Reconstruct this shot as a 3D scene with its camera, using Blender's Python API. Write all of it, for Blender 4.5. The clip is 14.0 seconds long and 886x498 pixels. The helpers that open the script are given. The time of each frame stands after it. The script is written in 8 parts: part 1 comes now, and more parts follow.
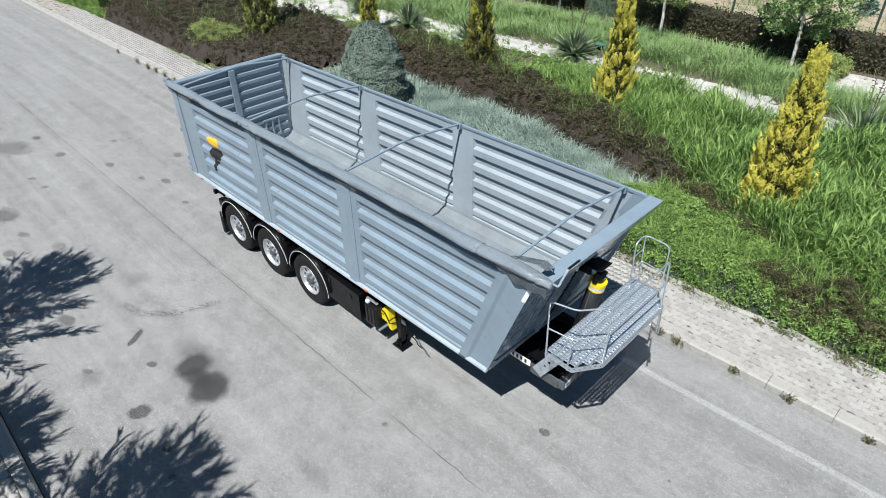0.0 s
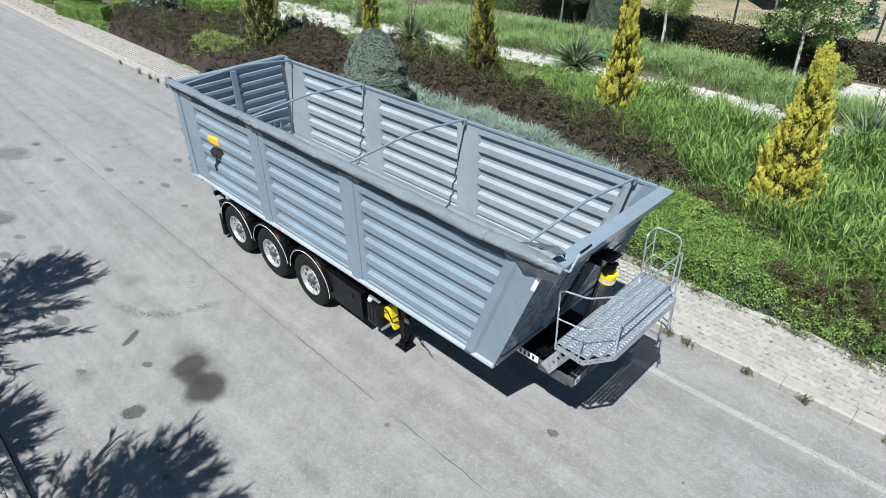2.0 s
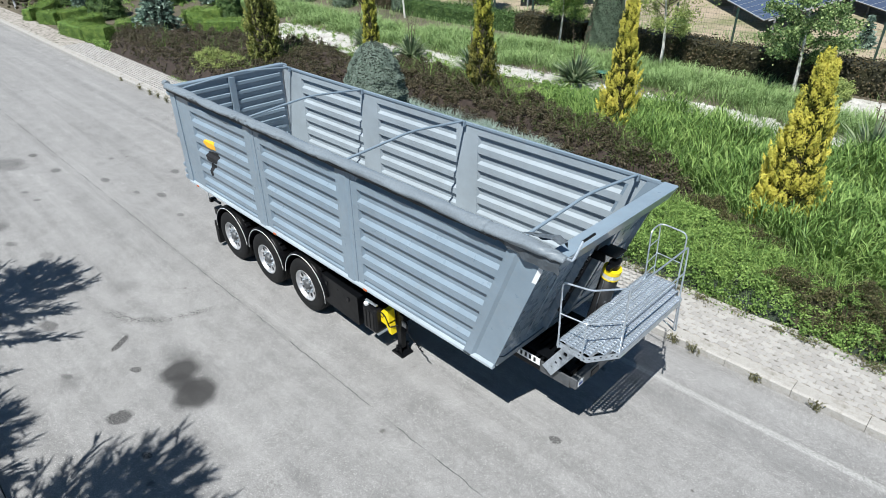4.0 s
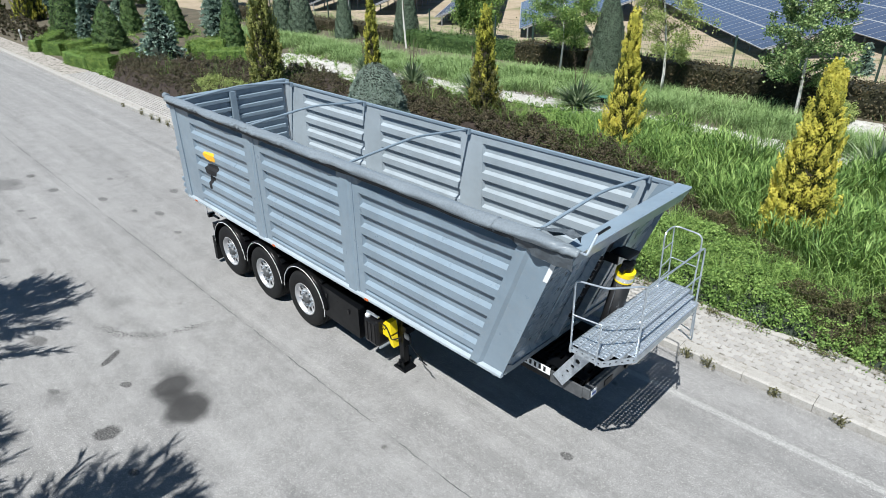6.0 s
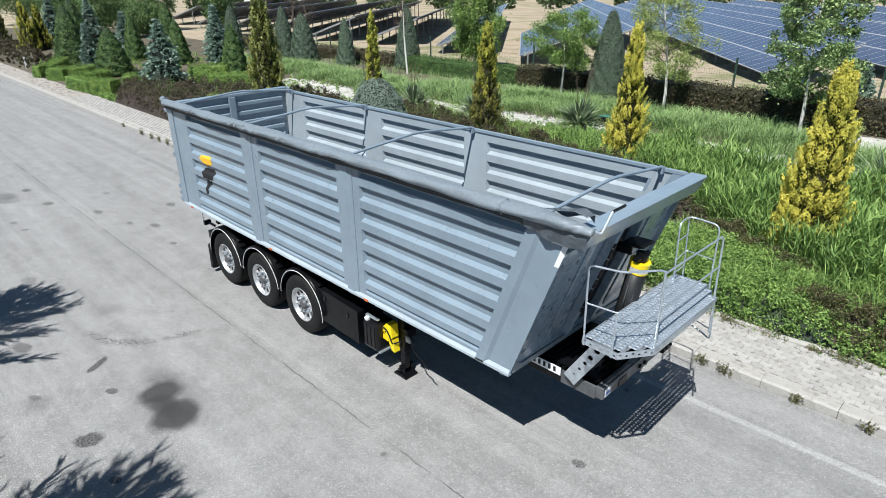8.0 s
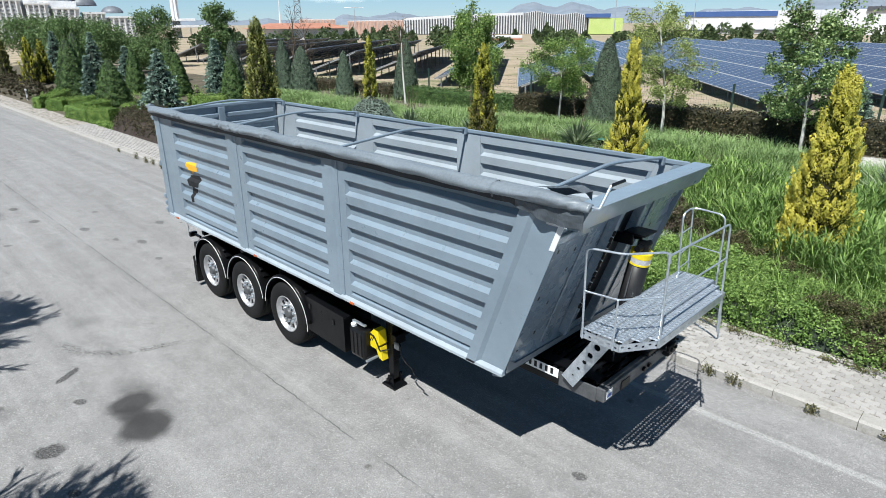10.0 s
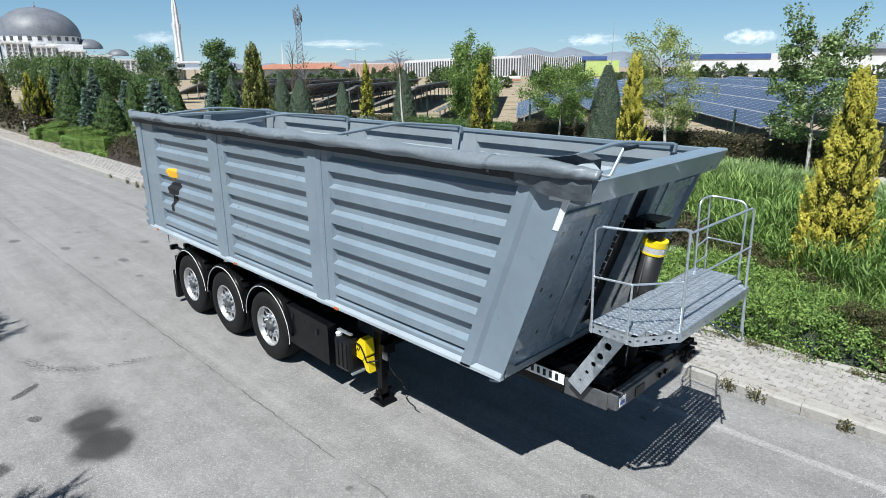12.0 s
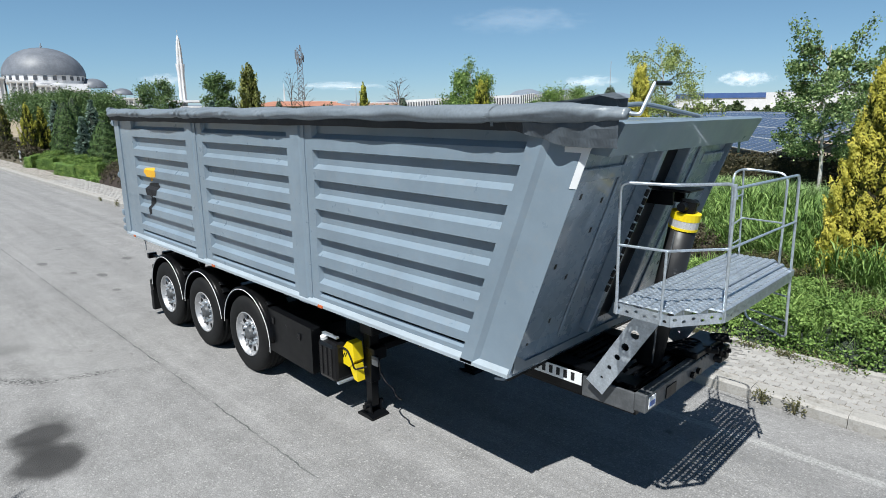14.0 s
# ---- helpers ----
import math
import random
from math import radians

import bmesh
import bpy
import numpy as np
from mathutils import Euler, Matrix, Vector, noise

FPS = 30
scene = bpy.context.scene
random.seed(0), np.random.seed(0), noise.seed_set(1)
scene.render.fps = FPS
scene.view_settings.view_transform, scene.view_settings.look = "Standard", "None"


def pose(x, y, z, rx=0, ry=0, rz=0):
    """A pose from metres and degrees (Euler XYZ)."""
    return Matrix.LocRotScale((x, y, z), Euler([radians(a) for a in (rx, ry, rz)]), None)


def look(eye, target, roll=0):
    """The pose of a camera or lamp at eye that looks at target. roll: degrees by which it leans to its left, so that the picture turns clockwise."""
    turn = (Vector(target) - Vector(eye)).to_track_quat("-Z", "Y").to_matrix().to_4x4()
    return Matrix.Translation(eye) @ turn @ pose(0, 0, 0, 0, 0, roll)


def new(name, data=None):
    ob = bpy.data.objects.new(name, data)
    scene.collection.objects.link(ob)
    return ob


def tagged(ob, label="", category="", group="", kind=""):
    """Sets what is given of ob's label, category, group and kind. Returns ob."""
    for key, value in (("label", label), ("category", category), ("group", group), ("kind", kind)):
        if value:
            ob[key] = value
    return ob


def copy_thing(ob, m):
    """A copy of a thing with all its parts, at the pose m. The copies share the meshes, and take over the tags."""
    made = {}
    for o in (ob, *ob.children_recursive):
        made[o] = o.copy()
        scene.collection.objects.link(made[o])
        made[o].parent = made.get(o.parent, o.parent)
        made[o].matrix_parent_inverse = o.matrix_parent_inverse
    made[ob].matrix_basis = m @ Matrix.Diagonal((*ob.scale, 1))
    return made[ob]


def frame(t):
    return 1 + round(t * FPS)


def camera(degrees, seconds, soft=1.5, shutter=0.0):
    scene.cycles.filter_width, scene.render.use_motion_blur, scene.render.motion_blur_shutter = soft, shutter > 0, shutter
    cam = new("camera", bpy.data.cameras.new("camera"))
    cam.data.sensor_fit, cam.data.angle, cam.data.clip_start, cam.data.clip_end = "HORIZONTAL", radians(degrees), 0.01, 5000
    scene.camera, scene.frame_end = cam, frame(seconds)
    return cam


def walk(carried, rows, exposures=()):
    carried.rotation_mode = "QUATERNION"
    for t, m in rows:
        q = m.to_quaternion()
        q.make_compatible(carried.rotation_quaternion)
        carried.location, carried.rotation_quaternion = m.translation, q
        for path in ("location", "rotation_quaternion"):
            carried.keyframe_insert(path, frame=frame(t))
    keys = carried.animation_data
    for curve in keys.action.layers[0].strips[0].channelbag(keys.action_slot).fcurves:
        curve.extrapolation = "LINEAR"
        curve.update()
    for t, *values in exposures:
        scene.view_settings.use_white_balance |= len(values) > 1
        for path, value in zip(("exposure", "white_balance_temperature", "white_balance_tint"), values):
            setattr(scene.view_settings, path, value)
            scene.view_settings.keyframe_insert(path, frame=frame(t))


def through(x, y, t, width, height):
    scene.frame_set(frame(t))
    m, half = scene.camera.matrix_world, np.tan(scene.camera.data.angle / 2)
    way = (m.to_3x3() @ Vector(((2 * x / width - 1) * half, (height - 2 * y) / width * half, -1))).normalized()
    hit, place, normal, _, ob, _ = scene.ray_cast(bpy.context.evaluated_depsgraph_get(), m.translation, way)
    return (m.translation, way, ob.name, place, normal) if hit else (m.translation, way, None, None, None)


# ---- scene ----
cam = camera(71.8, 14.0, 0.6)
PATH = [
    (0, (9.587, -5.87, 7.569), (8.42, -4.718, 6.423), -1.0),
    (0.5, (9.587, -5.878, 7.46), (8.414, -4.721, 6.326), -0.9),
    (1, (9.581, -5.901, 7.344), (8.401, -4.737, 6.225), -1.0),
    (1.5, (9.566, -5.944, 7.229), (8.381, -4.77, 6.126), -0.8),
    (2, (9.551, -5.959, 7.107), (8.359, -4.778, 6.02), -0.8),
    (2.5, (9.561, -5.967, 6.973), (8.361, -4.776, 5.905), -0.8),
    (3, (9.57, -5.954, 6.865), (8.363, -4.756, 5.813), -0.7),
    (5.5, (9.506, -5.974, 6.253), (8.254, -4.726, 5.318), -0.5),
    (6, (9.46, -5.965, 6.122), (8.199, -4.708, 5.213), -0.5),
    (6.5, (9.413, -5.953, 5.984), (8.143, -4.686, 5.099), -0.5),
    (7, (9.375, -5.951, 5.826), (8.097, -4.676, 4.967), -0.5),
    (7.5, (9.348, -5.938, 5.661), (8.061, -4.654, 4.827), -0.5),
    (8, (9.342, -5.924, 5.501), (8.048, -4.632, 4.691), -0.4),
    (10.5, (9.242, -5.604, 4.674), (7.907, -4.27, 4.012), -0.4),
    (11, (9.183, -5.515, 4.505), (7.841, -4.173, 3.872), -0.4),
    (11.5, (9.106, -5.418, 4.33), (7.757, -4.07, 3.729), -0.4),
    (12, (9.009, -5.296, 4.145), (7.653, -3.941, 3.577), -0.4),
    (12.5, (8.911, -5.178, 3.954), (7.549, -3.816, 3.418), -0.3),
    (13, (8.801, -5.061, 3.781), (7.433, -3.694, 3.274), -0.4),
    (13.5, (8.689, -4.964, 3.61), (7.317, -3.589, 3.132), -0.4),
    (14, (8.574, -4.836, 3.418), (7.197, -3.457, 2.971), -0.4),
]
walk(cam, [(t, look(eye, target, roll)) for t, eye, target, roll in PATH], [(0.0, 0.53), (7.0, 0.58), (10.0, 0.54), (14.0, 0.40)])

# ---- light: clear summer sky with a high sun over the road side ----
SUN = Vector((0.22, -0.58, 1.0)).normalized()
world = bpy.data.worlds.new("sky")
scene.world = world
world.use_nodes = True
wn, wl = world.node_tree.nodes, world.node_tree.links
sky = wn.new("ShaderNodeTexSky")
sky.sky_type = "NISHITA"
sky.sun_disc = False
sky.sun_elevation = math.asin(SUN.z)
sky.sun_rotation = math.atan2(SUN.x, SUN.y)
sky.altitude, sky.air_density, sky.dust_density, sky.ozone_density = 1500, 1.0, 0.0, 2.0
wn["Background"].inputs["Strength"].default_value = 0.0365
tint = wn.new("ShaderNodeMix")
tint.data_type, tint.blend_type = "RGBA", "MULTIPLY"
tint.inputs[0].default_value, tint.inputs[7].default_value = 1.0, (0.85, 0.955, 1.03, 1)
wl.new(sky.outputs[0], tint.inputs[6])
# thin even haze over the blue
haze = wn.new("ShaderNodeMix")
haze.data_type, haze.blend_type = "RGBA", "ADD"
haze.inputs[7].default_value = (2.0, 4.5, 7.1, 1)
way = wn.new("ShaderNodeSeparateXYZ")
wl.new(wn.new("ShaderNodeTexCoord").outputs["Generated"], way.inputs[0])
thin = wn.new("ShaderNodeMapRange")
thin.interpolation_type = "SMOOTHERSTEP"
thin.inputs["From Min"].default_value, thin.inputs["From Max"].default_value = -0.35, 0.75
thin.inputs["To Min"].default_value, thin.inputs["To Max"].default_value = 1.28, 0.08
wl.new(way.outputs[2], thin.inputs["Value"])
wl.new(thin.outputs[0], haze.inputs[0])
haze.clamp_factor = False
wl.new(tint.outputs[2], haze.inputs[6])
wl.new(haze.outputs[2], wn["Background"].inputs["Color"])
sun = new("sun", bpy.data.lights.new("sun", "SUN"))
sun.data.energy, sun.data.angle, sun.data.color = 5.0, radians(0.55), (0.96, 0.97, 0.945)
sun.matrix_world = look((0, 0, 60), Vector((0, 0, 60)) - SUN)


# ---- materials ----
def material(name, rough=0.6, metal=0.0):
    m = bpy.data.materials.new(name)
    m.use_nodes = True
    b = m.node_tree.nodes["Principled BSDF"]
    b.inputs["Roughness"].default_value, b.inputs["Metallic"].default_value = rough, metal
    return m, m.node_tree.nodes, m.node_tree.links, b


def noise_node(n, l, scale, detail=4.0, vec=None, rough=0.6):
    t = n.new("ShaderNodeTexNoise")
    t.inputs["Scale"].default_value, t.inputs["Detail"].default_value, t.inputs["Roughness"].default_value = scale, detail, rough
    if vec is not None:
        l.new(vec, t.inputs["Vector"])
    return t.outputs["Fac"]


def ramp_node(n, l, fac, stops):
    r = n.new("ShaderNodeValToRGB")
    while len(r.color_ramp.elements) < len(stops):
        r.color_ramp.elements.new(0.5)
    for e, (p, c) in zip(r.color_ramp.elements, stops):
        e.position, e.color = p, (*c, 1) if len(c) == 3 else c
    l.new(fac, r.inputs[0])
    return r.outputs[0]


def mix_node(n, l, fac, a, b, mode="MIX"):
    m = n.new("ShaderNodeMix")
    m.data_type, m.blend_type = "RGBA", mode
    for k, v in ((0, fac), (6, a), (7, b)):
        if isinstance(v, (int, float)):
            m.inputs[k].default_value = v
        elif isinstance(v, tuple):
            m.inputs[k].default_value = (*v, 1)
        else:
            l.new(v, m.inputs[k])
    return m.outputs[2]


def math_node(n, l, op, a, b=None, clamp=False):
    m = n.new("ShaderNodeMath")
    m.operation, m.use_clamp = op, clamp
    for k, v in ((0, a), (1, b)):
        if v is None:
            continue
        if isinstance(v, (int, float)):
            m.inputs[k].default_value = v
        else:
            l.new(v, m.inputs[k])
    return m.outputs[0]


def bump_node(n, l, b, height, strength, distance):
    u = n.new("ShaderNodeBump")
    u.inputs["Strength"].default_value, u.inputs["Distance"].default_value = strength, distance
    l.new(height, u.inputs["Height"])
    l.new(u.outputs[0], b.inputs["Normal"])


def mottled(name, dark, light, scale, rough=0.6, metal=0.0, fine=40.0, bump=0.15, distance=0.004, dirt=None, dirt_scale=1.5, dirt_at=(0.55, 0.8)):
    """Two colours in coarse noise, fine grain in the relief, and dirt where given."""
    m, n, l, b = material(name, rough, metal)
    pos = n.new("ShaderNodeTexCoord").outputs["Object"]
    c = ramp_node(n, l, noise_node(n, l, scale, 5, pos), [(0.32, dark), (0.68, light)])
    f = noise_node(n, l, fine, 3, pos)
    c = mix_node(n, l, 0.35, c, ramp_node(n, l, f, [(0.3, (0.55, 0.55, 0.55)), (0.7, (1.25, 1.25, 1.25))]), "MULTIPLY")
    if dirt:
        c = mix_node(n, l, ramp_node(n, l, noise_node(n, l, dirt_scale, 6, pos, 0.7), [(dirt_at[0], (0, 0, 0)), (dirt_at[1], (1, 1, 1))]), c, dirt)
    l.new(c, b.inputs["Base Color"])
    if bump:
        bump_node(n, l, b, f, bump, distance)
    return m


def leafy(name, stops, rough=0.55, through=0.4, patch=0.6, gain=1.65, broad=1.7):
    """Leaves: each its own tone out of the ramp, with broad patches over the plant, letting some light through."""
    m, n, l, b = material(name, rough)
    geo, pos = n.new("ShaderNodeNewGeometry"), n.new("ShaderNodeTexCoord").outputs["Object"]
    f = math_node(n, l, "ADD", math_node(n, l, "MULTIPLY", geo.outputs["Random Per Island"], 1 - patch), math_node(n, l, "MULTIPLY", noise_node(n, l, broad, 3, pos), patch))
    b.inputs["Specular IOR Level"].default_value = 0.22
    c = ramp_node(n, l, f, [(p, tuple(v * gain for v in q)) for p, q in stops])
    l.new(c, b.inputs["Base Color"])
    tr, mx = n.new("ShaderNodeBsdfTranslucent"), n.new("ShaderNodeMixShader")
    l.new(c, tr.inputs["Color"])
    mx.inputs[0].default_value = through
    l.new(b.outputs[0], mx.inputs[1]), l.new(tr.outputs[0], mx.inputs[2])
    l.new(mx.outputs[0], n["Material Output"].inputs["Surface"])
    return m


def paint(name, colour, rough, metal=0.0, coat=0.0, wear=0.12, dusty=0.35, spec=0.5, dents=0.25):
    """Sprayed sheet metal: faint cloudy tone, dust and slight waviness."""
    m, n, l, b = material(name, rough, metal)
    pos = n.new("ShaderNodeTexCoord").outputs["Object"]
    lo, hi = tuple(v * (1 - wear) for v in colour), tuple(v * (1 + wear) for v in colour)
    c = ramp_node(n, l, noise_node(n, l, 1.3, 6, pos, 0.7), [(0.3, lo), (0.7, hi)])
    dust = ramp_node(n, l, noise_node(n, l, 9.0, 8, pos, 0.75), [(0.52, (0, 0, 0)), (0.85, (dusty,) * 3)])
    c = mix_node(n, l, dust, c, (0.30, 0.29, 0.27))
    l.new(c, b.inputs["Base Color"])
    b.inputs["Coat Weight"].default_value = coat
    b.inputs["Specular IOR Level"].default_value = spec
    r = ramp_node(n, l, noise_node(n, l, 6.0, 5, pos), [(0.3, (rough * 0.8,) * 3), (0.7, (min(1, rough * 1.25),) * 3)])
    l.new(r, b.inputs["Roughness"])
    bump_node(n, l, b, noise_node(n, l, 2.2, 2, pos), dents, 0.01 if dents < 0.5 else 0.05)
    return m


GREY = paint("grey_paint", (0.203, 0.262, 0.318), 0.33, 0.0, 0.3)
GREY_IN = paint("grey_paint_inside", (0.295, 0.342, 0.38), 0.5, 0.0, 0.0, 0.12)
FRONT_GREY = paint("glossy_grey_front", (0.205, 0.262, 0.318), 0.27, 0.0, 0.4, dusty=0.15, dents=0.55)
FLOOR_STEEL = paint("scuffed_floor_steel", (0.195, 0.22, 0.24), 0.45, 0.0, 0.0, 0.2)
PALE_EDGE = paint("pale_edge_paint", (0.36, 0.415, 0.46), 0.4)
WHITE = paint("white_paint", (0.75, 0.76, 0.77), 0.45)
BLACK = paint("black_paint", (0.0035, 0.004, 0.005), 0.34, 0.0, 0.03, dusty=0.008, spec=0.2)
DULL = mottled("dull_steel", (0.07, 0.075, 0.08), (0.13, 0.136, 0.144), 9, 0.5, 0.3, fine=50, bump=0.1)
RUBBER = mottled("rubber", (0.006, 0.006, 0.0065), (0.011, 0.011, 0.011), 6, 0.75, fine=60, dirt=(0.04, 0.038, 0.036), dirt_scale=4, dirt_at=(0.62, 0.98))
PLASTIC = mottled("black_plastic", (0.006, 0.006, 0.007), (0.010, 0.010, 0.011), 5, 0.28, fine=90, bump=0.08)
for dull in (RUBBER, PLASTIC):
    dull.node_tree.nodes["Principled BSDF"].inputs["Specular IOR Level"].default_value = 0.28
STEEL = mottled("polished_rim", (0.46, 0.46, 0.47), (0.62, 0.62, 0.63), 8, 0.42, 0.65, fine=50, bump=0.08)
ZINC = mottled("galvanised_steel", (0.475, 0.530, 0.588), (0.665, 0.730, 0.798), 14, 0.34, 0.72, fine=60, bump=0.12, distance=0.003)
YELLOW = paint("yellow_plastic", (0.80, 0.60, 0.01), 0.4)
ORANGE = paint("orange_lens", (0.50, 0.11, 0.025), 0.25)
AMBER = paint("amber_sticker", (0.80, 0.42, 0.02), 0.5)
CYLINDER = paint("satin_black_steel", (0.010, 0.010, 0.011), 0.5, dusty=0.03)
TEAL = paint("teal_plastic", (0.035, 0.20, 0.20), 0.45)
CHARCOAL = paint("charcoal_sticker", (0.008, 0.008, 0.010), 0.7, dusty=0.03)
REFLECT = paint("silver_tape", (0.62, 0.62, 0.62), 0.3, 0.3)
BLUE = paint("blue_sticker", (0.05, 0.12, 0.40), 0.4)
TARP = mottled("tarpaulin", (0.172, 0.202, 0.23), (0.2, 0.232, 0.262), 1.5, 0.36, fine=40, bump=0.10, distance=0.006)
# darkened copies of the tarpaulin grey, for the shade under the roll
TARP_SHADED = mottled("tarpaulin_shaded", (0.014, 0.017, 0.021), (0.026, 0.03, 0.035), 3, 0.65, fine=14, bump=0.35, distance=0.02)
TARP_END_SHADED = mottled("tarpaulin_end_shaded", (0.062, 0.075, 0.089), (0.088, 0.105, 0.122), 4, 0.5, fine=14, bump=0.3, distance=0.02)
CONCRETE = mottled("kerb_concrete", (0.325, 0.31, 0.29), (0.445, 0.427, 0.402), 5, 0.85, fine=60, bump=0.4, dirt=(0.16, 0.145, 0.12), dirt_scale=5, dirt_at=(0.5, 0.75))
SOIL = mottled("garden_soil", (0.07, 0.058, 0.04), (0.14, 0.118, 0.085), 0.8, 0.95, fine=9, bump=0.7, distance=0.05, dirt=(0.06, 0.065, 0.03), dirt_scale=2.5, dirt_at=(0.5, 0.7))
DRY = mottled("dry_ground", (0.307, 0.241, 0.172), (0.422, 0.346, 0.256), 0.12, 0.95, fine=3, bump=0.4, distance=0.05, dirt=(0.163, 0.173, 0.076), dirt_scale=0.25, dirt_at=(0.5, 0.66))
PEBBLE = mottled("white_pebbles", (0.36, 0.35, 0.33), (0.60, 0.585, 0.56), 2, 0.85, fine=22, bump=0.8, distance=0.03, dirt=(0.20, 0.19, 0.12), dirt_scale=1.3)
BARK = mottled("bark", (0.07, 0.05, 0.035), (0.15, 0.115, 0.08), 7, 0.9, fine=30, bump=0.6, distance=0.02)
BIRCH = mottled("birch_bark", (0.52, 0.49, 0.45), (0.74, 0.72, 0.69), 5, 0.75, fine=20, dirt=(0.07, 0.06, 0.05), dirt_scale=7, dirt_at=(0.58, 0.66))
# near-black brown that stands in for shade inside thujas and barberry beds
SHADED_TWIG = mottled("shade_dark_twigs", (0.03, 0.028, 0.016), (0.06, 0.052, 0.03), 9, 0.95, fine=30)
# reddish dark brown painted as the shade between barberry tufts
SHADED_BARB_TWIG = mottled("barberry_gap_shade", (0.026, 0.019, 0.015), (0.05, 0.035, 0.028), 9, 0.95, fine=30)
GOLD_LEAF = leafy("golden_thuja", [(0.30, (0.15, 0.17, 0.03)), (0.42, (0.45, 0.43, 0.07)), (0.60, (0.73, 0.65, 0.13))], patch=0.9, broad=3.0, gain=1.0, through=0.3)
OLD_GOLD = leafy("weathered_golden_thuja", [(0.30, (0.11, 0.13, 0.024)), (0.44, (0.29, 0.31, 0.05)), (0.62, (0.58, 0.54, 0.09))], patch=0.85, broad=4.0, gain=1.0, through=0.3)
OLIVE_THUJA = leafy("olive_thuja", [(0.30, (0.08, 0.10, 0.035)), (0.46, (0.19, 0.215, 0.07)), (0.64, (0.42, 0.42, 0.12))], patch=0.85, broad=3.0, gain=1.0, through=0.25)
DARK_THUJA = leafy("dark_thuja", [(0.32, (0.069, 0.076, 0.032)), (0.48, (0.144, 0.144, 0.046)), (0.70, (0.391, 0.356, 0.063))], patch=0.85, broad=2.0, gain=1.0, through=0.25)
# inner foliage: greener with age, and darkened for the shade inside the crown
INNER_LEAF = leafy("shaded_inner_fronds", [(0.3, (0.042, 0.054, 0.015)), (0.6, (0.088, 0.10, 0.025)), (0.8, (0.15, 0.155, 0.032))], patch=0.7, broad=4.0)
CONE_LEAF = leafy("green_conifer", [(0.25, (0.019, 0.039, 0.012)), (0.5, (0.042, 0.076, 0.024)), (0.78, (0.092, 0.132, 0.040))], patch=0.8, broad=4.0, through=0.2)
GREY_LEAF = leafy("grey_spruce", [(0.25, (0.035, 0.054, 0.035)), (0.5, (0.061, 0.087, 0.059)), (0.8, (0.096, 0.127, 0.087))], through=0.15, patch=0.8, broad=6.0)
GLOBE_LEAF = leafy("dwarf_spruce", [(0.25, (0.053, 0.075, 0.058)), (0.5, (0.101, 0.132, 0.109)), (0.8, (0.158, 0.194, 0.163))], patch=0.8, broad=9.0, through=0.15)
BLUE_LEAF = leafy("blue_spruce", [(0.28, (0.044, 0.075, 0.055)), (0.5, (0.106, 0.156, 0.125)), (0.75, (0.237, 0.300, 0.256))], patch=0.6, through=0.15)
BIRCH_LEAF = leafy("birch_leaves", [(0.25, (0.044, 0.086, 0.024)), (0.5, (0.104, 0.168, 0.046)), (0.8, (0.232, 0.306, 0.094))], through=0.3, patch=0.35)
PALE_BIRCH = leafy("pale_birch_leaves", [(0.25, (0.051, 0.092, 0.033)), (0.5, (0.109, 0.166, 0.061)), (0.8, (0.256, 0.320, 0.141))], through=0.3, patch=0.35)
LIME_LEAF = leafy("light_birch_leaves", [(0.25, (0.099, 0.138, 0.042)), (0.5, (0.187, 0.226, 0.075)), (0.8, (0.330, 0.363, 0.138))], through=0.3)
BOX_LEAF = leafy("box_hedge", [(0.27, (0.03, 0.058, 0.014)), (0.48, (0.068, 0.115, 0.026)), (0.70, (0.135, 0.185, 0.045))], patch=0.8, broad=3.0, through=0.15)
BROWN_LEAF = leafy("barberry", [(0.24, (0.032, 0.053, 0.013)), (0.36, (0.023, 0.023, 0.012)), (0.55, (0.048, 0.040, 0.025)), (0.76, (0.083, 0.070, 0.043))], through=0.12, patch=0.7, broad=3.0)
DARK_BARB = leafy("dark_green_barberry", [(0.26, (0.026, 0.036, 0.012)), (0.44, (0.038, 0.034, 0.018)), (0.6, (0.07, 0.062, 0.032)), (0.78, (0.12, 0.12, 0.05))], through=0.2, patch=0.5, broad=2.5)
HEDGE_LEAF = leafy("dark_hedge", [(0.25, (0.018, 0.018, 0.012)), (0.5, (0.036, 0.034, 0.018)), (0.8, (0.075, 0.055, 0.03))], through=0.2)
FESCUE = leafy("blue_fescue", [(0.25, (0.085, 0.125, 0.105)), (0.5, (0.165, 0.215, 0.185)), (0.8, (0.28, 0.335, 0.295))], through=0.2)
REED = leafy("reed_blades", [(0.25, (0.036, 0.076, 0.018)), (0.5, (0.094, 0.16, 0.04)), (0.8, (0.205, 0.29, 0.09))], patch=0.45, through=0.22)
SOFT_GRASS = leafy("soft_grass", [(0.25, (0.078, 0.128, 0.046)), (0.5, (0.145, 0.215, 0.082)), (0.8, (0.25, 0.33, 0.15))], through=0.25)
COVER = leafy("ground_cover", [(0.25, (0.043, 0.082, 0.022)), (0.5, (0.107, 0.176, 0.044)), (0.8, (0.224, 0.310, 0.094))], through=0.25)
YUCCA = leafy("yucca_blades", [(0.25, (0.065, 0.10, 0.055)), (0.5, (0.135, 0.18, 0.105)), (0.8, (0.29, 0.33, 0.215))], patch=0.3)
WEED = leafy("kerb_weeds", [(0.25, (0.06, 0.055, 0.03)), (0.5, (0.10, 0.10, 0.05)), (0.8, (0.18, 0.16, 0.09))])
